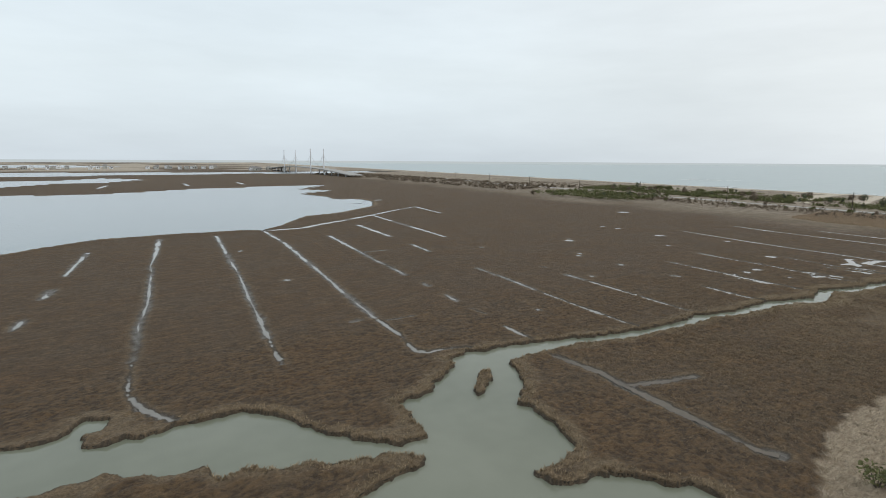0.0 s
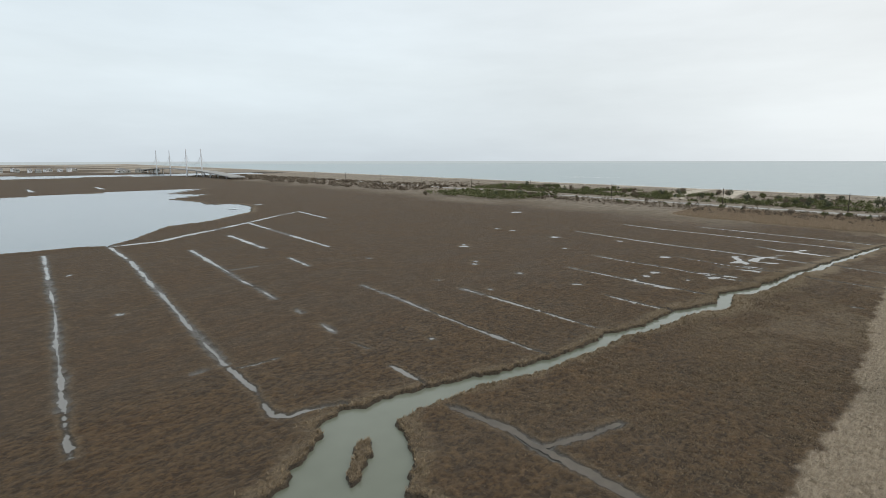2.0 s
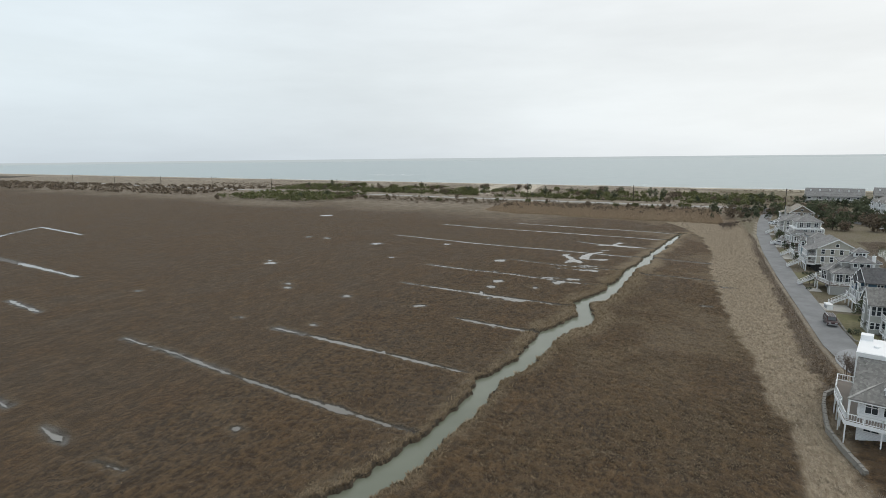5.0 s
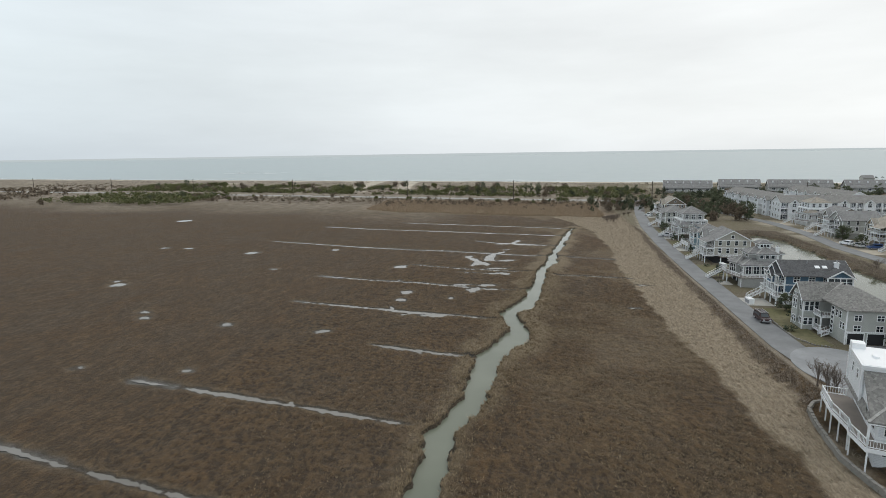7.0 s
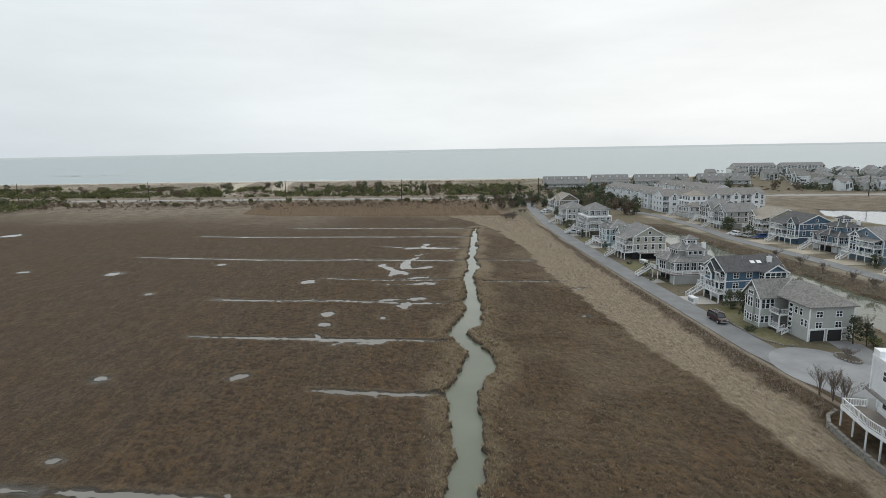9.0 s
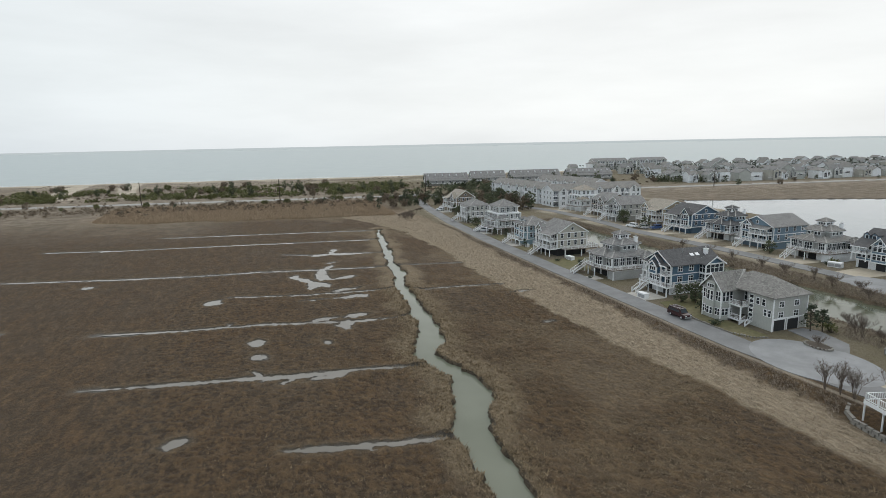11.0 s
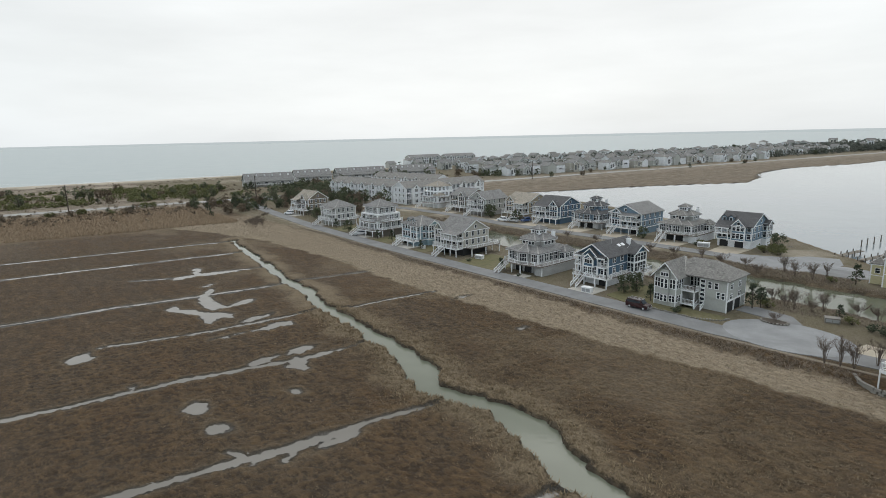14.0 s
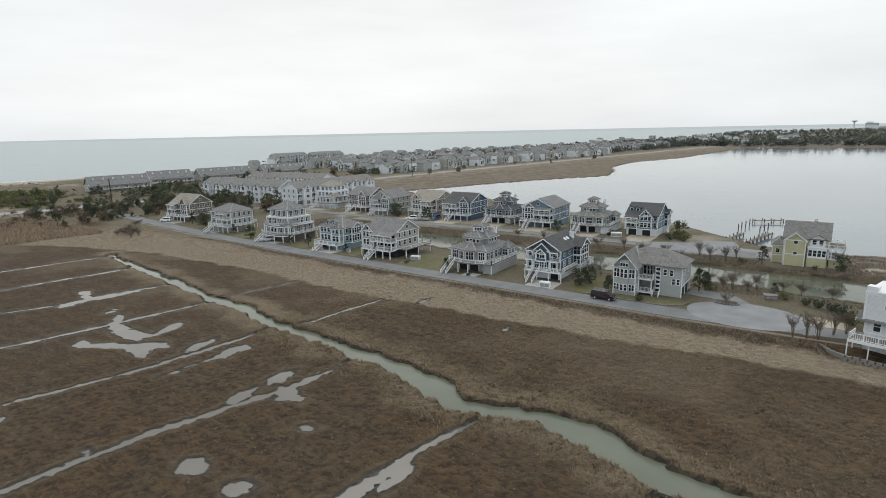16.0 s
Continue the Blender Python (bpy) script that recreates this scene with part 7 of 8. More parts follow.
for k in range(84):
    y = rnd.uniform(-60, 26)
    places.append((rnd.choice((0, 1, 3, 4)), rnd.uniform(404, 462), y, rnd.uniform(0.55, 1.05), rnd.uniform(0, 360)))
for k in range(44):
    places.append((rnd.choice((0, 1, 3, 4, 4)), rnd.uniform(362, 450), rnd.uniform(-58, -24), rnd.uniform(0.8, 1.5), rnd.uniform(0, 360)))
for k in range(26):
    y = rnd.uniform(-230, -30)
    places.append((rnd.choice((0, 1, 3, 4)), rnd.uniform(505, 545) + 0.18 * y, y, rnd.uniform(0.8, 1.5), rnd.uniform(0, 360)))
for k in range(14):
    y = rnd.uniform(-560, -180)
    places.append((rnd.choice((0, 3, 4)), rnd.uniform(462, 500) + 0.18 * y, y, rnd.uniform(0.5, 1.0), rnd.uniform(0, 360)))
for k in range(8):
    y = rnd.uniform(-980, -240)
    places.append((rnd.choice((0, 1, 3)), rnd.uniform(505, 690) + 0.18 * y, y, rnd.uniform(1.0, 1.7), rnd.uniform(0, 360)))
spread_things(PINES, places)

GARDEN = [bush("rounded dark evergreen bush with dense foliage", 1.1, "cedar", 21), bush("olive green bayberry bush with dense foliage", 1.5, "bayberry", 22), tree("dark conical cedar beside a house", 4.6, 1.3, "cedar", 23, "cone", "garden shrubs"), tree("small dark green garden pine", 4.4, 1.9, "pine", 24, "pine", "garden shrubs")]
spread_things(GARDEN, [(2, 189.5, 4.5, 0.9, 0), (2, 190.4, 3, 0.7, 50), (3, 197, 3, 0.9, 20), (3, 195.5, 0.4, 1.0, 80), (0, 181.8, 8.2, 1.1, 0), (2, 172.6, -5.4, 1.2, 40), (2, 171.6, -7.2, 1.0, 10), (1, 170.5, -8.2, 1.2, 0),
                       (2, 231.8, 7.2, 0.8, 0), (2, 232.6, 6.2, 0.7, 30), (0, 224, 8.8, 0.7, 0), (0, 246, 6, 0.8, 0), (2, 270.5, 4.6, 0.7, 0), (2, 289, 3, 0.9, 70), (2, 296, 4.4, 0.8, 0), (3, 319, 3, 1.0, 0), (2, 330, 2, 0.9, 0),
                       (3, 356, -3, 1.2, 0), (3, 362, -6, 1.1, 0), (2, 368, -5, 1.1, 0), (1, 191.5, -63, 1.5, 0), (1, 189, -65.5, 1.8, 40), (1, 187.5, -62, 1.6, 90), (3, 190, -68, 1.2, 0), (2, 163.6, -41, 1.1, 0), (1, 168, -40, 0.9, 0),
                       (1, 209.5, -62, 1.2, 0), (0, 211, -60.5, 1.0, 0), (3, 229.5, -60, 0.9, 0), (3, 303, -60, 1.3, 0), (3, 306, -62, 1.2, 40), (3, 286, -58, 1.1, 0), (0, 150.5, -5, 1.4, 0), (0, 148.4, -4, 1.3, 0), (0, 152.6, -6, 1.2, 0),
                       (0, 147, -2.2, 1.6, 0), (0, 146, 0.6, 1.5, 0), (1, 145, 3.5, 1.3, 0), (2, 158.5, -9.5, 0.7, 0), (1, 156, -8, 1.0, 0), (3, 146.6, -41, 0.9, 0), (0, 152, -40.6, 0.8, 0), (1, 118, 16, 1.2, 0), (1, 92, 17, 1.4, 0), (0, 84, 18, 1.3, 0), (1, 78, 19, 1.5, 0)])
BARE = [bare_tree("bare grey-brown multi-stemmed shrub", 4.2, 2.0, 41, 9), bare_tree("bare grey-brown multi-stemmed shrub", 3.4, 2.2, 42, 9), bare_tree("low bare bush of brown twigs", 2.0, 1.8, 43, 9)]
spread_things(BARE, [(0, 153.8, 15.6, 1.0, 0), (0, 151.8, 15.2, 1.1, 70), (1, 150.1, 14.8, 1.2, 20), (0, 148.0, 11.2, 1.0, 140), (1, 146.2, 9.4, 1.1, 200), (2, 166.2, 0.8, 0.9, 0), (1, 166.5, -10.4, 1.2, 0), (2, 163.5, -11, 1.2, 60), (2, 168.5, -11.5, 1.2, 0),
                    (1, 176, -40, 1.1, 0), (1, 172, -39.5, 1.2, 50), (0, 170, -43, 0.9, 10), (1, 179, -42, 1.2, 0), (2, 184, -38, 1.2, 0), (1, 191.5, -11, 1.0, 0), (2, 196, -9, 1.3, 0), (2, 157, -16, 1.2, 0), (2, 153.5, -15, 1.3, 0), (2, 148, -14, 1.2, 0), (1, 141, -10, 1.3, 0), (0, 138.5, -6, 1.2, 0),
                    (2, 368, 20, 1.1, 0), (2, 371, 18, 1.2, 40), (2, 374, 20.5, 1.1, 80), (2, 365, 22, 1, 120), (2, 377, 17, 1.2, 10), (2, 380, 14.5, 1.1, 60), (2, 366, 18.5, 1.2, 90), (2, 373, 23, 1, 0), (2, 383, 11, 1.1, 200), (2, 386, 8, 1, 30), (2, 369.5, 21.5, 1.2, 70), (2, 375, 18.6, 1.2, 150), (2, 372, 16.4, 1.1, 20), (2, 378, 19.6, 1, 170),
                    (2, 188, -41, 1.2, 0), (2, 194, -40, 1.4, 30), (1, 200, -41.5, 1.0, 60), (2, 208, -41, 1.3, 0), (2, 216, -42, 1.2, 90), (1, 226, -41.5, 0.9, 10),
                    (2, 236, -42.5, 1.3, 50), (2, 248, -43, 1.2, 70), (1, 162, -13, 1.1, 15), (2, 172, -14.5, 1.2, 0), (2, 180, -13.5, 1.3, 40), (1, 188, -12.5, 1.0, 0)])


def blades(name, x, y, z, n, hgt, wid, lean, mat, label, category, seed, vary=0.5):
    """A field of pointed blades, joined into one mesh."""
    rng = np.random.default_rng(seed)
    k = len(x)
    cx, cy, cz = np.repeat(x, n), np.repeat(y, n), np.repeat(z, n)
    m_ = k * n
    hh = np.repeat(hgt * np.ones(k) * (1 + vary * rng.uniform(-1, 1, k)), n) * rng.uniform(0.6, 1.1, m_)
    ba = rng.uniform(0, 2 * np.pi, m_)
    az = ba + np.pi / 2 + rng.uniform(-0.5, 0.5, m_)
    r = wid * 1.6 * rng.uniform(0, 1, m_)
    bx, by = cx + r * np.cos(ba), cy + r * np.sin(ba)
    w = wid * rng.uniform(0.6, 1.2, m_)
    ln = lean * hh * rng.uniform(0.1, 1.0, m_)
    tx, ty = bx + ln * np.cos(ba) + 0.15 * hh, by + ln * np.sin(ba) - 0.1 * hh
    co = np.empty((m_, 3, 3), np.float32)
    co[:, 0] = np.stack([bx - w / 2 * np.cos(az), by - w / 2 * np.sin(az), cz - 0.05], 1)
    co[:, 1] = np.stack([bx + w / 2 * np.cos(az), by + w / 2 * np.sin(az), cz - 0.05], 1)
    co[:, 2] = np.stack([tx, ty, cz + hh], 1)
    turn = np.cross(co[:, 1] - co[:, 0], co[:, 2] - co[:, 0])[:, 2] < 0
    co[turn] = co[turn][:, [1, 0, 2]]
    me = bpy.data.meshes.new(name)
    me.vertices.add(m_ * 3)
    me.vertices.foreach_set("co", co.ravel())
    me.loops.add(m_ * 3)
    me.loops.foreach_set("vertex_index", np.arange(m_ * 3, dtype=np.int32))
    me.polygons.add(m_)
    me.polygons.foreach_set("loop_start", np.arange(0, m_ * 3, 3, dtype=np.int32))
    me.update(calc_edges=True)
    me.materials.append(M[mat])
    return tagged(new(name, me), label, category, kind="stuff")


def sow():
    rng = np.random.default_rng(8)

    def area(n, x0, x1, y0, y1):
        return rng.uniform(x0, x1, n), rng.uniform(y0, y1, n)

    # a fringe along creek and pond
    fx, fy = area(260000, 14, 240, 26, 98)
    d = {k: v[:, 0] for k, v in plan(fx[:, None], fy[:, None]).items()}
    k = (d["dw"] > 0.15) & (d["dw"] < 0.5 + (2.2 + 3.4 * sstep(130, 180, fx)) * rng.uniform(0, 1, len(fx)) ** 3.2) & (d["up"] < 0.1)
    blades("creek_edge_grass", fx[k], fy[k], d["z"][k], 4, 0.30, 0.14, 1.5, "bank_grass", "dense tan cordgrass fringe at the water's edge", "grass", 3)
    # tufts standing over the matted marsh on both sides of the creek
    gx, gy = area(170000, 62, 236, 22, 106)
    d = {k: v[:, 0] for k, v in plan(gx[:, None], gy[:, None]).items()}
    k = (d["dw"] > 1.5) & (d["dt"] > 0.5) & (d["up"] < 0.1) & (d["straw"] < 0.3) & (rng.uniform(0, 1, len(gx)) < (0.42 + 0.8 * fnoise(gx, gy, 9, 97)) * sstep(60, 120, gx) * sstep(236, 190, gx) * sstep(106, 84, gy) * sstep(22, 30, gy) * sstep(0, 3, d["straw"] * -9 + 3) * np.where(gy > 68, 0.4, 1.5))
    blades("marsh_tufts", gx[k], gy[k], d["z"][k], 4, 0.15, 0.13, 2.6, "marsh_grass", "brown tufts of dead cordgrass on the marsh", "grass", 13)
    sx, sy = area(95000, 64, 410, 12, 52)
    few = rng.uniform(0, 1, len(sx)) < 0.5
    s = {k2: v[:, 0] for k2, v in plan(sx[:, None], sy[:, None]).items()}
    k = (s["straw"] > 0.5) & few
    blades("dead_reeds", sx[k], sy[k], s["z"][k], 5, 0.24, 0.10, 3.0, "straw", "belt of flattened pale dead reeds", "reeds", 4)
    top = np.interp(sx, [64, 112, 130, 165, 240, 300, 390], [17, 20.3, 21, 19.8, 17.2, 14.8, 9])
    low = np.interp(sx, [64, 130, 150, 172, 240, 300, 390], [8, 12, 16.2, 16.6, 15.4, 13.4, 5.5])
    k = (sy < top + 0.6 + 0.8 * fnoise(sx, sy, 4, 7)) & (sy > low) & (s["straw"] < 0.75) & (sx < 392)
    k &= ~((sx > 119) & (sx < 149) & (sy < 21.5))
    blades("roadside_brush", sx[k], sy[k], s["z"][k], 7, 0.42, 0.08, 1.4, "brush", "dry brown brush along the roadside", "brush", 5, 0.7)
    # canal banks and the lagoon's edge
    cx, cy = area(60000, 120, 330, -45, -8)
    c = {k2: v[:, 0] for k2, v in plan(cx[:, None], cy[:, None]).items()}
    k = (c["dw"] > 0.2) & (c["dw"] < np.where(cy < -26, 8.5, np.where(cx < 172, 11.0, 3.6))) & ~((cx > 119) & (cx < 146) & (cy > -8)) & (sd_line(cx, cy, ROAD_BACK) > 1)
    k &= ~((cx > 145) & (cx < 164) & (cy < -39))
    blades("canal_brush", cx[k], cy[k], c["z"][k], 8, np.where(cy[k] < -26, 0.42, 0.26), 0.07, 1.3, "brush", "dry brown brush on the canal banks", "brush", 6, 0.8)
    tx, ty = area(14000, 70, 150, -72, -36)
    q = {k2: v[:, 0] for k2, v in plan(tx[:, None], ty[:, None]).items()}
    k = (q["dw"] > 0.3) & (q["sand"] < 0.3) & (fnoise(tx, ty, 5, 19) > -0.25)
    blades("shore_brush", tx[k], ty[k], q["z"][k], 8, 0.35, 0.07, 1.4, "brush", "reddish-brown dry brush on the lagoon shore", "brush", 9, 0.8)
    # tan reed field before the highway
    rx, ry = area(60000, 370, 490, 12, 190)
    r = {k2: v[:, 0] for k2, v in plan(rx[:, None], ry[:, None]).items()}
    k = (r["reed"] > 0.4)
    blades("reed_field", rx[k], ry[k], r["z"][k], 3, 0.95, 0.34, 0.9, "reed", "tall tan reeds before the highway", "reeds", 7)


sow()


def scrub_belt(name, n, spots_fn, mat, label, seed, hgt, size, patchy=False):
    """Low thicket: many leaf cards heaped into mounds, one mesh."""
    rng = random.Random(seed)
    g = Geo()
    spots_ = [spots_fn(rng) for _ in range(n)]
    px, py = np.array([p[0] for p in spots_]), np.array([p[1] for p in spots_])
    clear = np.minimum(sd_line(px, py, LOTS[0]), sd_line(px, py, LOTS[1])) + 40 * (coast(px, py) < 560) > 6
    for (x, y), free in zip(spots_, clear):
        if not free or (patchy and noise.noise(Vector((x * 0.022, y * 0.022, 4.0))) + 0.6 * noise.noise(Vector((x * 0.07, y * 0.07, 9.0))) < -0.08):
            continue
        z, r = (1.6 if coast(x, y) > 560 else 1.2), size * rng.uniform(0.6, 1.3)
        for _ in range(15):
            a, f = rng.uniform(0, 6.3), rng.uniform(0, 1)
            p = Vector((x + r * f * math.cos(a), y + r * f * math.sin(a), z + hgt * (1.1 - f * f) * rng.uniform(0.3, 1.0)))
            d = Vector((rng.uniform(-1, 1), rng.uniform(-1, 1), rng.uniform(-0.4, 0.8))).normalized() * r * 0.34
            e = d.cross(Vector((rng.uniform(-1, 1), rng.uniform(-1, 1), 1))).normalized() * r * 0.26
            g.add([p - d, p + e, p + d, p - e], [(0, 1, 2, 3)])
    return tagged(new(name, g.mesh(name, M[mat])), label, "thicket", kind="stuff")


scrub_belt("dune_thicket", 5200, lambda r: (lambda y: (r.uniform(502, 605) + 0.18 * y, y))(r.uniform(-30, 520)), "bayberry", "olive thicket of bayberry behind the dunes", 61, 2.3, 1.9, True)
scrub_belt("marsh_edge_scrub", 1000, lambda r: (lambda y: (r.gauss(448, 14) + 0.16 * y, y))(r.uniform(-10, 400)), "scrub", "grey-brown scrub at the marsh edge", 67, 1.5, 1.3)
scrub_belt("dune_scrub", 2400, lambda r: (lambda y: (r.uniform(505, 690) + 0.18 * y, y))(r.uniform(-220, 700)), "scrub", "brown scrub on the dunes", 62, 1.0, 1.8)
scrub_belt("pine_thicket", 480, lambda r: (lambda y: (r.uniform(380, 470) + 0.18 * y, y))(r.uniform(330, 470)), "bayberry", "yellow-green thicket at the marsh edge", 63, 3.2, 2.6)
scrub_belt("highway_pines", 620, lambda r: (lambda y: (r.uniform(500, 536) + 0.18 * y, y))(r.uniform(-270, -25)), "pine", "dark pines between highway and oceanfront blocks", 68, 5.0, 2.3, True)
scrub_belt("far_thicket", 900, lambda r: (lambda y: (r.uniform(430, 560) + 0.1 * y, y))(r.uniform(520, 1330)), "scrub", "dark thicket along the far coast", 64, 2.6, 3.4)
scrub_belt("far_woods", 4600, lambda r: (lambda x: (x, -908 - 0.20 * max(0, 300 - x) - 1900 * r.uniform(0, 1) ** 2.2))(r.uniform(-1200, 480)), "woods", "dark far woods beyond the lagoon", 65, 9.0, 6.0)
scrub_belt("town_trees", 3600, lambda r: (lambda y: (r.uniform(512, 700) + 0.18 * y, y))(-240 - 860 * r.uniform(0, 1) ** 0.75), "woods", "dark evergreens between the far houses", 66, 8.0, 3.4)


# ---- poles, bridge, docks, vehicles and small things ----
def utility_pole():
    P = thing("utility_pole", 0, 0, -60, 0, "weathered wooden utility pole with crossarms", "utility pole", "utility poles")
    part("pole", Geo().tube((0, 0, -1), (0, 0, 14.5), 0.32, 0.22, 8), "bark", P)
    for z in (13.6, 12.2):
        part("crossarm", Geo().box(-1.3, -0.07, z, 1.3, 0.07, z + 0.14), "wood", P)
        for x in (-1.1, -0.4, 0.4, 1.1):
            part("insulator", Geo().tube((x, 0, z + 0.14), (x, 0, z + 0.38), 0.06, 0.04, 6), "steel", P)
    return P


pole0 = utility_pole()
POLES = [(472 + 0.2 * y, y) for y in (-230, -110, -20, 76, 162, 270, 380, 485, 600, 720, 850, 990)]
for k, (x, y) in enumerate(POLES):
    m_ = pose(x, y, height_at(x, y), 0, 0, 12)
    if k:
        copy_thing(pole0, m_)
    else:
        pole0.matrix_world = m_
for dx, z in ((-1.1, 15.0), (1.1, 15.0), (0.0, 13.4)):
    g = Geo()
    for (x0, y0), (x1, y1) in zip(POLES, POLES[1:]):
        for k in range(8):
            s0, s1 = k / 8, (k + 1) / 8
            g.tube((x0 + (x1 - x0) * s0 + dx, y0 + (y1 - y0) * s0, z - 5 * s0 * (1 - s0)), (x0 + (x1 - x0) * s1 + dx, y0 + (y1 - y0) * s1, z - 5 * s1 * (1 - s1)), 0.02, 0.02, 3)
    tagged(new("power_line", g.mesh("power_line", M["rubber"])), "thin sagging power line between the poles", "cable", "power lines")


def cable_bridge():
    P = thing("cable_bridge", 600, 1500, 0, -6.6, "distant white cable-stayed bridge with four pylons over the inlet", "bridge")
    deck_z = lambda y: 3 + 12 * max(0.0, 1 - (y / 420) ** 2)
    ys = [-420 + 30 * k for k in range(29)]
    v = [(x, y, deck_z(y) + z) for y in ys for x, z in ((-15, 0), (15, 0), (15, 2.2), (-15, 2.2))]
    f = [(4 * k + i, 4 * k + (i + 1) % 4, 4 * k + 4 + (i + 1) % 4, 4 * k + 4 + i) for k in range(28) for i in range(4)]
    part("road_deck", Geo().add(v, f + [(3, 2, 1, 0), (112, 113, 114, 115)]), "highway", P)
    for y in (-139, 139):
        for x in (-17, 17):
            py = part("pylon", Geo().tube((x, y, -2), (x, y, 64), 1.8, 1.0, 8), "bridge", P)
            c = Geo()
            for k in range(1, 9):
                for s in (-1, 1):
                    c.tube((x, y, 62 - k * 3.2), (x * 0.9, y + s * k * 15, deck_z(y + s * k * 15) + 2), 0.08, 0.08, 3)
            part("stay_fan", c, "steel", py)
    for y in (-380, -330, -280, -230, -185, 185, 230, 280, 330):
        for x in (-9, 9):
            part("pier", Geo().tube((x, y, -3), (x, y, deck_z(y)), 1.3, 1.3, 8), "bridge", P)
    return P


cable_bridge()


def dock(x, y, rz, length, label):
    P = thing("dock", x, y, WATER, rz, label, "dock", "docks")
    n = int(length / 0.45)
    part("walkway", Geo().box(-0.9, 0, 0.9, 0.9, length, 1.0), "wood", P)
    for k in range(int(length / 3.4) + 1):
        for s in (-1, 1):
            part("piling", Geo().tube((s * 1.0, 0.2 + 3.4 * k, -1.6), (s * 1.0, 0.2 + 3.4 * k, 1.75), 0.17, 0.15, 7), "wood", P)
    return P


dock(176, -74, 169, 13, "weathered wooden dock with pilings in the lagoon")
dock(170, -72, 166.5, 19.5, "weathered wooden dock with pilings in the lagoon")
dock(173.6, -117.6, 117, 10.5, "weathered wooden dock with pilings in the lagoon")
for k, (x, y) in enumerate(((176.4, -99), (175.8, -103), (175.0, -107.4), (174.2, -112), (169.4, -97), (168.4, -101), (167.6, -105.5))):
    tagged(new("mooring_pile", Geo().tube((x, y, -2), (x, y, 2.0), 0.2, 0.17, 7).mesh("mooring_pile", M["wood"])), "weathered wooden mooring pile standing in the lagoon", "pile", "mooring piles")


def vehicle(label, x, y, rz, paint, kind="van", z=1.12):
    P = thing(kind, x, y, z, rz, label, "car", "parked cars")
    ln, w = (5.0, 1.95) if kind == "van" else (4.7, 1.8)
    prof = [(-ln / 2, 0.35), (ln / 2, 0.35), (ln / 2, 0.8), (ln / 2 - 0.15, 1.0), (ln / 2 - 1.1, 1.12), (ln / 2 - 1.75, 1.85), (-ln / 2 + 0.25, 1.88), (-ln / 2, 1.1)]
    n = len(prof)
    v = [(a, -w / 2 + (0.14 if c > 1.2 else 0), c) for a, c in prof] + [(a, w / 2 - (0.14 if c > 1.2 else 0), c) for a, c in prof]
    part("body", Geo().add(v, [tuple(range(n)), tuple(range(n, 2 * n))[::-1]] + [((i + 1) % n, i, n + i, n + (i + 1) % n) for i in range(n)]), paint, P)
    for s in (-1, 1):
        yy = s * (w / 2 - 0.055)
        part("side_window", Geo().box(-ln / 2 + 0.35, yy - 0.02, 1.2, ln / 2 - 1.7, yy + 0.02, 1.7), "glass", P)
        for a in (-ln / 2 + 0.95, ln / 2 - 0.95):
            wh = part("wheel", Geo().tube((a, s * (w / 2 - 0.2), 0.35), (a, s * (w / 2 + 0.02), 0.35), 0.35, 0.35, 14), "rubber", P)
            part("rim", Geo().tube((a, s * (w / 2), 0.35), (a, s * (w / 2 + 0.035), 0.35), 0.2, 0.2, 10), "silver", wh)
        part("headlight", Geo().box(ln / 2 - 0.12, s * 0.6 - 0.2, 0.7, ln / 2 + 0.02, s * 0.6 + 0.2, 0.88), "silver", P)
        part("tail_light", Geo().box(-ln / 2 - 0.02, s * 0.78 - 0.1, 0.85, -ln / 2 + 0.05, s * 0.78 + 0.1, 1.15), "maroon", P)
    part("windscreen", Geo().add([(ln / 2 - 1.06, -0.75, 1.16), (ln / 2 - 1.06, 0.75, 1.16), (ln / 2 - 1.70, 0.68, 1.8), (ln / 2 - 1.70, -0.68, 1.8), (ln / 2 - 1.02, -0.75, 1.18), (ln / 2 - 1.02, 0.75, 1.18), (ln / 2 - 1.66, 0.68, 1.82), (ln / 2 - 1.66, -0.68, 1.82)],
                                     [(0, 3, 2, 1), (4, 5, 6, 7), (0, 1, 5, 4), (1, 2, 6, 5), (2, 3, 7, 6), (3, 0, 4, 7)]), "glass", P)
    part("rear_window", Geo().box(-ln / 2 + 0.02, -0.65, 1.25, -ln / 2 + 0.1, 0.65, 1.72), "glass", P)
    part("bumper", Geo().box(ln / 2 - 0.1, -w / 2 + 0.05, 0.38, ln / 2 + 0.08, w / 2 - 0.05, 0.6).box(-ln / 2 - 0.08, -w / 2 + 0.05, 0.38, -ln / 2 + 0.1, w / 2 - 0.05, 0.6), "steel", P)
    if kind == "van":
        g = Geo()
        for s in (-0.7, 0.7):
            g.beam((-2.2, s, 2.0), (1.0, s, 2.0), 0.06, 0.06)
        for a in (-2.0, -1.0, 0.0, 0.9):
            g.beam((a, -0.75, 1.96), (a, 0.75, 1.96), 0.05, 0.05)
        for a in (-2.0, 0.9):
            for s in (-0.7, 0.7):
                g.box(a - 0.03, s - 0.03, 1.85, a + 0.03, s + 0.03, 2.0)
        part("roof_rack", g, "steel", P)
    return P


vehicle("dark maroon van with a roof rack on the street", 188.6, 10.9, 180, "maroon")
vehicle("white car parked on the back street", 292, -56, 20, "white", "car")
vehicle("silver car parked on the back street", 287, -57.5, 10, "silver", "car")
vehicle("silver car parked in a driveway", 308, 4.4, 60, "silver", "car")
vehicle("white car parked by the street end", 384, -2.5, 30, "white", "car")
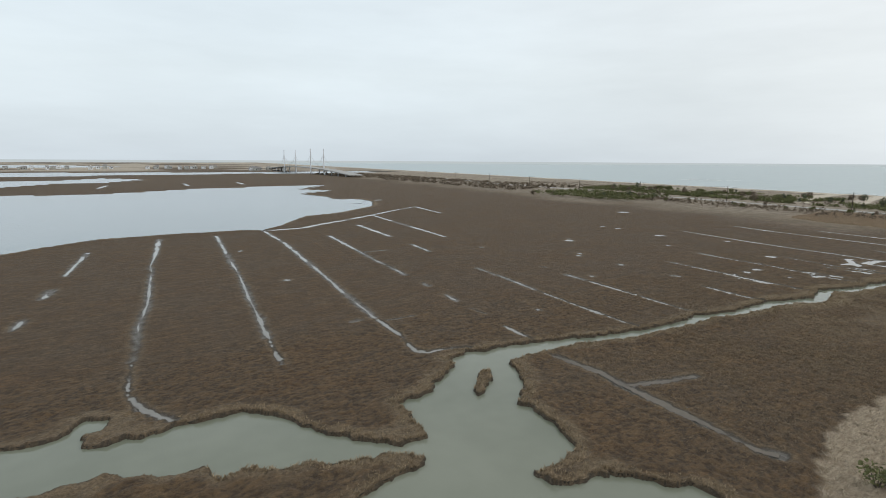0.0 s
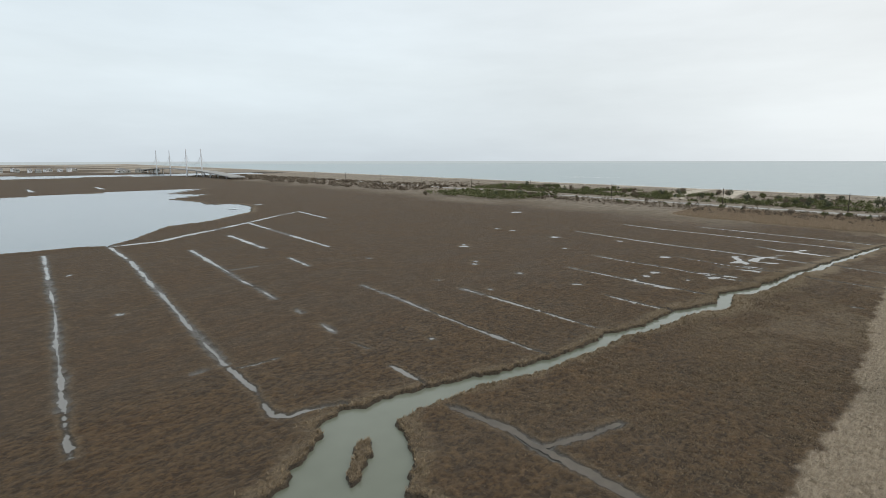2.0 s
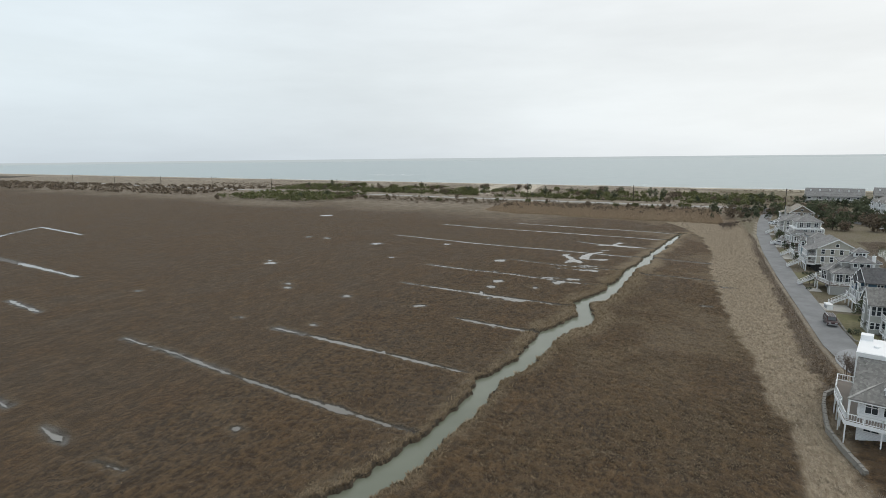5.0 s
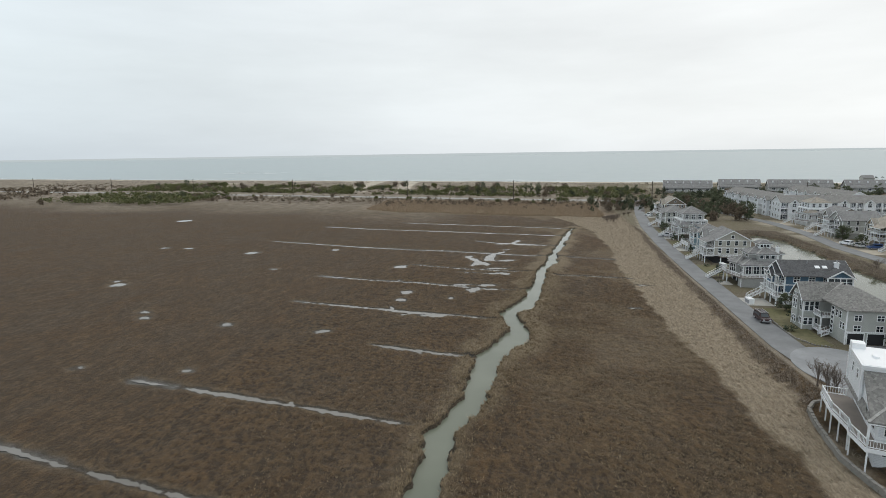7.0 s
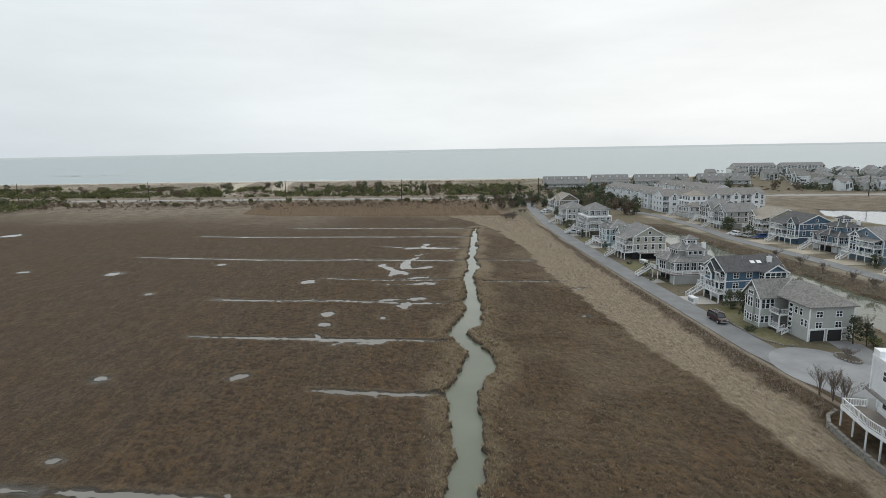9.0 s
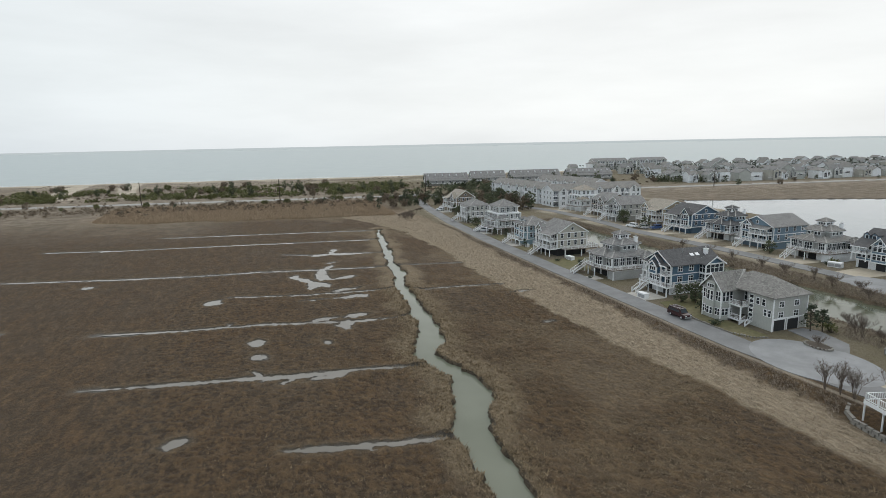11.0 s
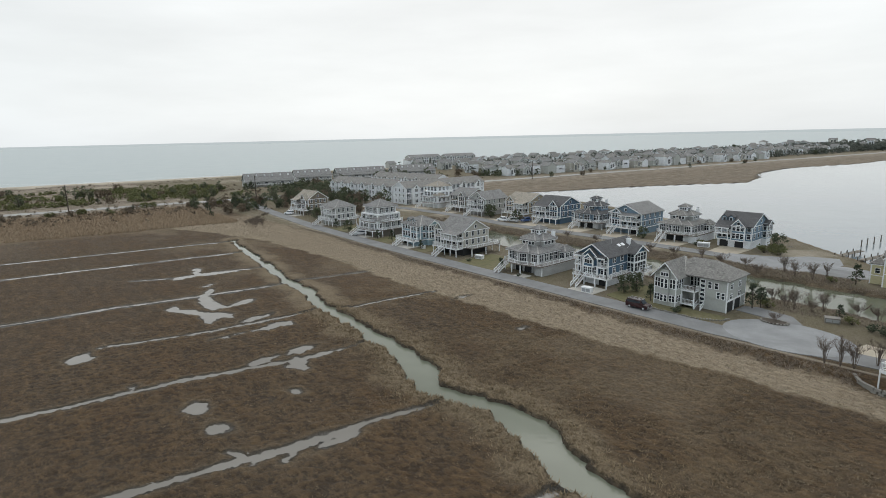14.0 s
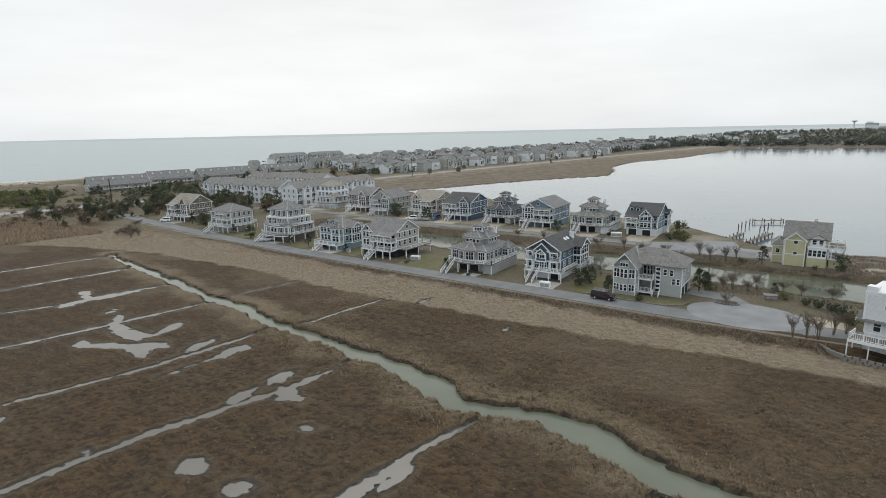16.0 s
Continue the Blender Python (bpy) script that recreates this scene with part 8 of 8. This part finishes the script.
vehicle("dark blue car by the tan house", 283.5, -61, 90, "bluepaint", "car")


def bin_box(label, x, y, rz, w, d, h, name="storage_box"):
    P = thing(name, x, y, GROUND, rz, label, "box", "yard boxes")
    part("body", Geo().box(-w / 2, -d / 2, 0, w / 2, d / 2, h * 0.85), ("stone" if name == "planter_crate" else "white"), P)
    part("lid", Geo().box(-w / 2 - 0.05, -d / 2 - 0.05, h * 0.85, w / 2 + 0.05, d / 2 + 0.05, h), ("stone" if name == "planter_crate" else "white"), P)
    part("panel", Geo().box(-w / 2 + 0.15, d / 2, 0.2, -0.05, d / 2 + 0.03, h * 0.75).box(0.05, d / 2, 0.2, w / 2 - 0.15, d / 2 + 0.03, h * 0.75), "steel", P)
    return P


bin_box("white slatted bin enclosure beside the driveway", 203.2, 8.4, 5, 2.4, 1.2, 1.3, "bin_enclosure")
bin_box("white storage box on the lawn", 246.5, 1.2, 10, 2.6, 1.2, 1.2)
bin_box("white storage box beside the driveway", 270.8, 3.4, 0, 1.4, 0.9, 1.1)
bin_box("white covered boat-sized box by the back street", 208.4, -60.2, 15, 3.4, 1.6, 1.4)
bin_box("grey planter crate by the turning circle", 159, -7.0, 20, 2.4, 1.6, 1.0, "planter_crate")


def slab(name, outline, z, mat, label, category="pavement"):
    g = Geo().prism(outline, z - 0.4, z)
    return tagged(new(name, g.mesh(name, M[mat])), label, category, kind="structure")


def ring(cx, cy, rx, ry, n=28):
    return [(cx + rx * math.cos(2 * math.pi * k / n), cy + ry * math.sin(2 * math.pi * k / n)) for k in range(n)]


slab("pavement_turning_circle", ring(162, 7.2, 10.5, 8.0), 1.105, "circle", "pale grey asphalt turning circle at the street's end")
slab("pavement_driveway", [(164, 0), (174.5, -2), (174.2, -5.5), (172, -6.8), (165, -5), (162, -1)][::-1], 1.11, "asphalt", "grey driveway before the garages")
slab("pavement_patio", [(145.5, 3), (151.6, 1.8), (152.6, 7), (152.4, 13.5), (147, 12)], 1.065, "gravel", "tan gravel patio beside the white house")
slab("pavement_back_circle", ring(170, -52, 10, 6.5), 1.095, "circle", "grey asphalt turning area behind the canal")
for k, (x0, x1, y0, y1) in enumerate(((201, 208, 3.6, 9.4), (222, 226, 6, 9), (274, 284, 2, 7.6), (302, 310, 3, 7.2), (340, 346, 0, 4.4), (376, 386, -7, -1))):
    slab("pavement_drive_%d" % (k + 1), [(x0, y0), (x1, y0), (x1, y1), (x0, y1)], 1.08, "concrete", "pale concrete driveway beside the street")
for k, (x0, x1) in enumerate(((196, 205), (214, 224), (234, 244), (252, 262), (271, 281), (290, 299), (310, 317), (326, 335), (349, 359))):
    slab("pavement_gravel_%d" % (k + 1), [(x0, -65.5), (x1, -65.5), (x1 - 0.5, -54.5), (x0 + 0.5, -54.5)], 1.07, "gravel", "tan gravel driveway before a house")


def island_bed():
    P = thing("planting_bed", 166.2, 0.9, 1.1, 0, "mulched planting bed edged with stones in the driveway", "planting bed")
    part("mulch", Geo().prism(ring(0, 0, 2.2, 1.3, 18), 0, 0.22), "bark", P)
    rng = random.Random(3)
    for x, y in ring(0, 0, 2.35, 1.45, 22):
        r = rng.uniform(0.16, 0.24)
        part("stone", Geo().prism([(x + r * math.cos(k * 1.047), y + r * math.sin(k * 1.047)) for k in range(6)], 0, r * 1.5), "stone", P)


island_bed()


def stone_edge(name, pts, label):
    """A row of edging stones along a line."""
    P = thing(name, pts[0][0], pts[0][1], 0.95, 0, label, "stone edging", "stone edgings")
    rng = random.Random(9)
    for (x0, y0), (x1, y1) in zip(pts, pts[1:]):
        n = int(math.hypot(x1 - x0, y1 - y0) / 0.5)
        for k in range(n):
            x, y = x0 + (x1 - x0) * k / n - pts[0][0], y0 + (y1 - y0) * k / n - pts[0][1]
            r = rng.uniform(0.17, 0.26)
            part("stone", Geo().prism([(x + r * math.cos(j * 1.257 + k), y + r * math.sin(j * 1.257 + k)) for j in range(5)], -0.1, r * 1.5), "stone", P)


stone_edge("lawn_edging", [(193, 8.6), (188, 8.9), (182, 9.2), (177, 9.0), (173.6, 7.2), (172.6, 4.6)], "pale stones edging the lawn by the street")


def retaining_wall():
    P = thing("retaining_wall", 140, 21, 0, 0, "low grey stone retaining wall below the deck", "retaining wall")
    pts = [(149.8, 16.2), (148.4, 18.6), (146.4, 20.0), (142.6, 20.9), (138, 21.6), (133, 22.2), (128, 21.6), (122, 20.5)]
    rng = random.Random(5)
    for (x0, y0), (x1, y1) in zip(pts, pts[1:]):
        n = int(math.hypot(x1 - x0, y1 - y0) / 0.8)
        d = Vector((x1 - x0, y1 - y0)).normalized()
        for k in range(n):
            for r in range(2):
                x, y = x0 + (x1 - x0) * (k + 0.5 * r) / n - 140, y0 + (y1 - y0) * (k + 0.5 * r) / n - 21
                g = Geo().box(-0.38, -0.22, 0, 0.38, 0.22, rng.uniform(0.36, 0.44))
                part("stone_block", g, "stone", P, at=pose(x, y, 0.1 + 0.42 * r, 0, 0, math.degrees(math.atan2(d.y, d.x)) + rng.uniform(-4, 4)))


retaining_wall()


def water_tower():
    P = thing("water_tower", 81, -3000, 0, 0, "distant grey water tower above the woods", "water tower")
    part("shaft", Geo().tube((0, 0, 0), (0, 0, 34), 3.6, 3.0, 10), "bridge", P)
    part("tank", Geo().tube((0, 0, 32), (0, 0, 38), 3, 11, 14).tube((0, 0, 38), (0, 0, 41), 11, 11, 14).tube((0, 0, 41), (0, 0, 44), 11, 3, 14), "bridge", P)


water_tower()


def far_hotel():
    P = thing("hotel", 18, -3000, 0, 0, "distant grey hotel block rising above the woods", "building")
    part("wall", Geo().box(-24, -8, 0, 24, 8, 30).box(-4, -8, 30, 18, 8, 35), "bridge", P)
    for k in range(6):
        for z in (20, 25):
            part("window", Geo().box(-23 + 8 * k, 7.9, z, -18 + 8 * k, 8.2, z + 2.4), "glass", P)


far_hotel()

for k, outline in enumerate(([(193.5, 9.0), (176, 9.0), (173, 6.0), (173.6, 4.0), (188.5, 4.0), (189, -6.0), (198.6, -6.0), (198.8, 7.4)],
                             [(248.6, 8.6), (233, 8.9), (232.6, -6), (248.4, -6)], [(272, 6.6), (265.4, 7.0), (265, -7), (271.6, -7)], [(297, 6), (287.4, 6.6), (287, -6), (297, -6)], [(331, 4.4), (318, 5), (316, -6), (331, -6)])):
    slab("lawn_%d" % (k + 1), outline[::-1] if k else outline, 1.07, "lawn", "olive winter lawn between the houses", "lawn")
slab("pavement_shore", [(198, -46.6), (186, -42.8), (176, -45.2), (171, -60), (174, -68), (181, -66), (186, -60), (198.6, -55.4)], 1.102, "circle", "pale worn asphalt between the canal and the lagoon")


def riprap():
    """Rough stones heaped along the lagoon's edge."""
    rng, g = random.Random(71), Geo()
    line = [(197, -84), (191.5, -80.7), (182.5, -77.4), (177, -75.4), (174.6, -72)]
    for (x0, y0), (x1, y1) in zip(line, line[1:]):
        for _ in range(int(math.hypot(x1 - x0, y1 - y0) * 7)):
            t_, r = rng.random(), rng.uniform(0.22, 0.6)
            off = rng.uniform(-1.8, 2.2)
            x, y = x0 + (x1 - x0) * t_ + 0.2 * off, y0 + (y1 - y0) * t_ + off
            z = 0.35 + 0.22 * off
            top, low = [], []
            for k in range(6):
                a = k * 1.047 + rng.uniform(-0.3, 0.3)
                low.append((x + r * math.cos(a), y + r * math.sin(a), z - 0.3))
                top.append((x + 0.7 * r * math.cos(a), y + 0.7 * r * math.sin(a), z + r * rng.uniform(0.3, 0.7)))
            g.add(low + top, [tuple(range(6, 12))] + [(k, (k + 1) % 6, 6 + (k + 1) % 6, 6 + k) for k in range(6)])
    return tagged(new("riprap", g.mesh("riprap", M["stone"])), "rough grey stones heaped along the lagoon's edge", "riprap", kind="stuff")


riprap()
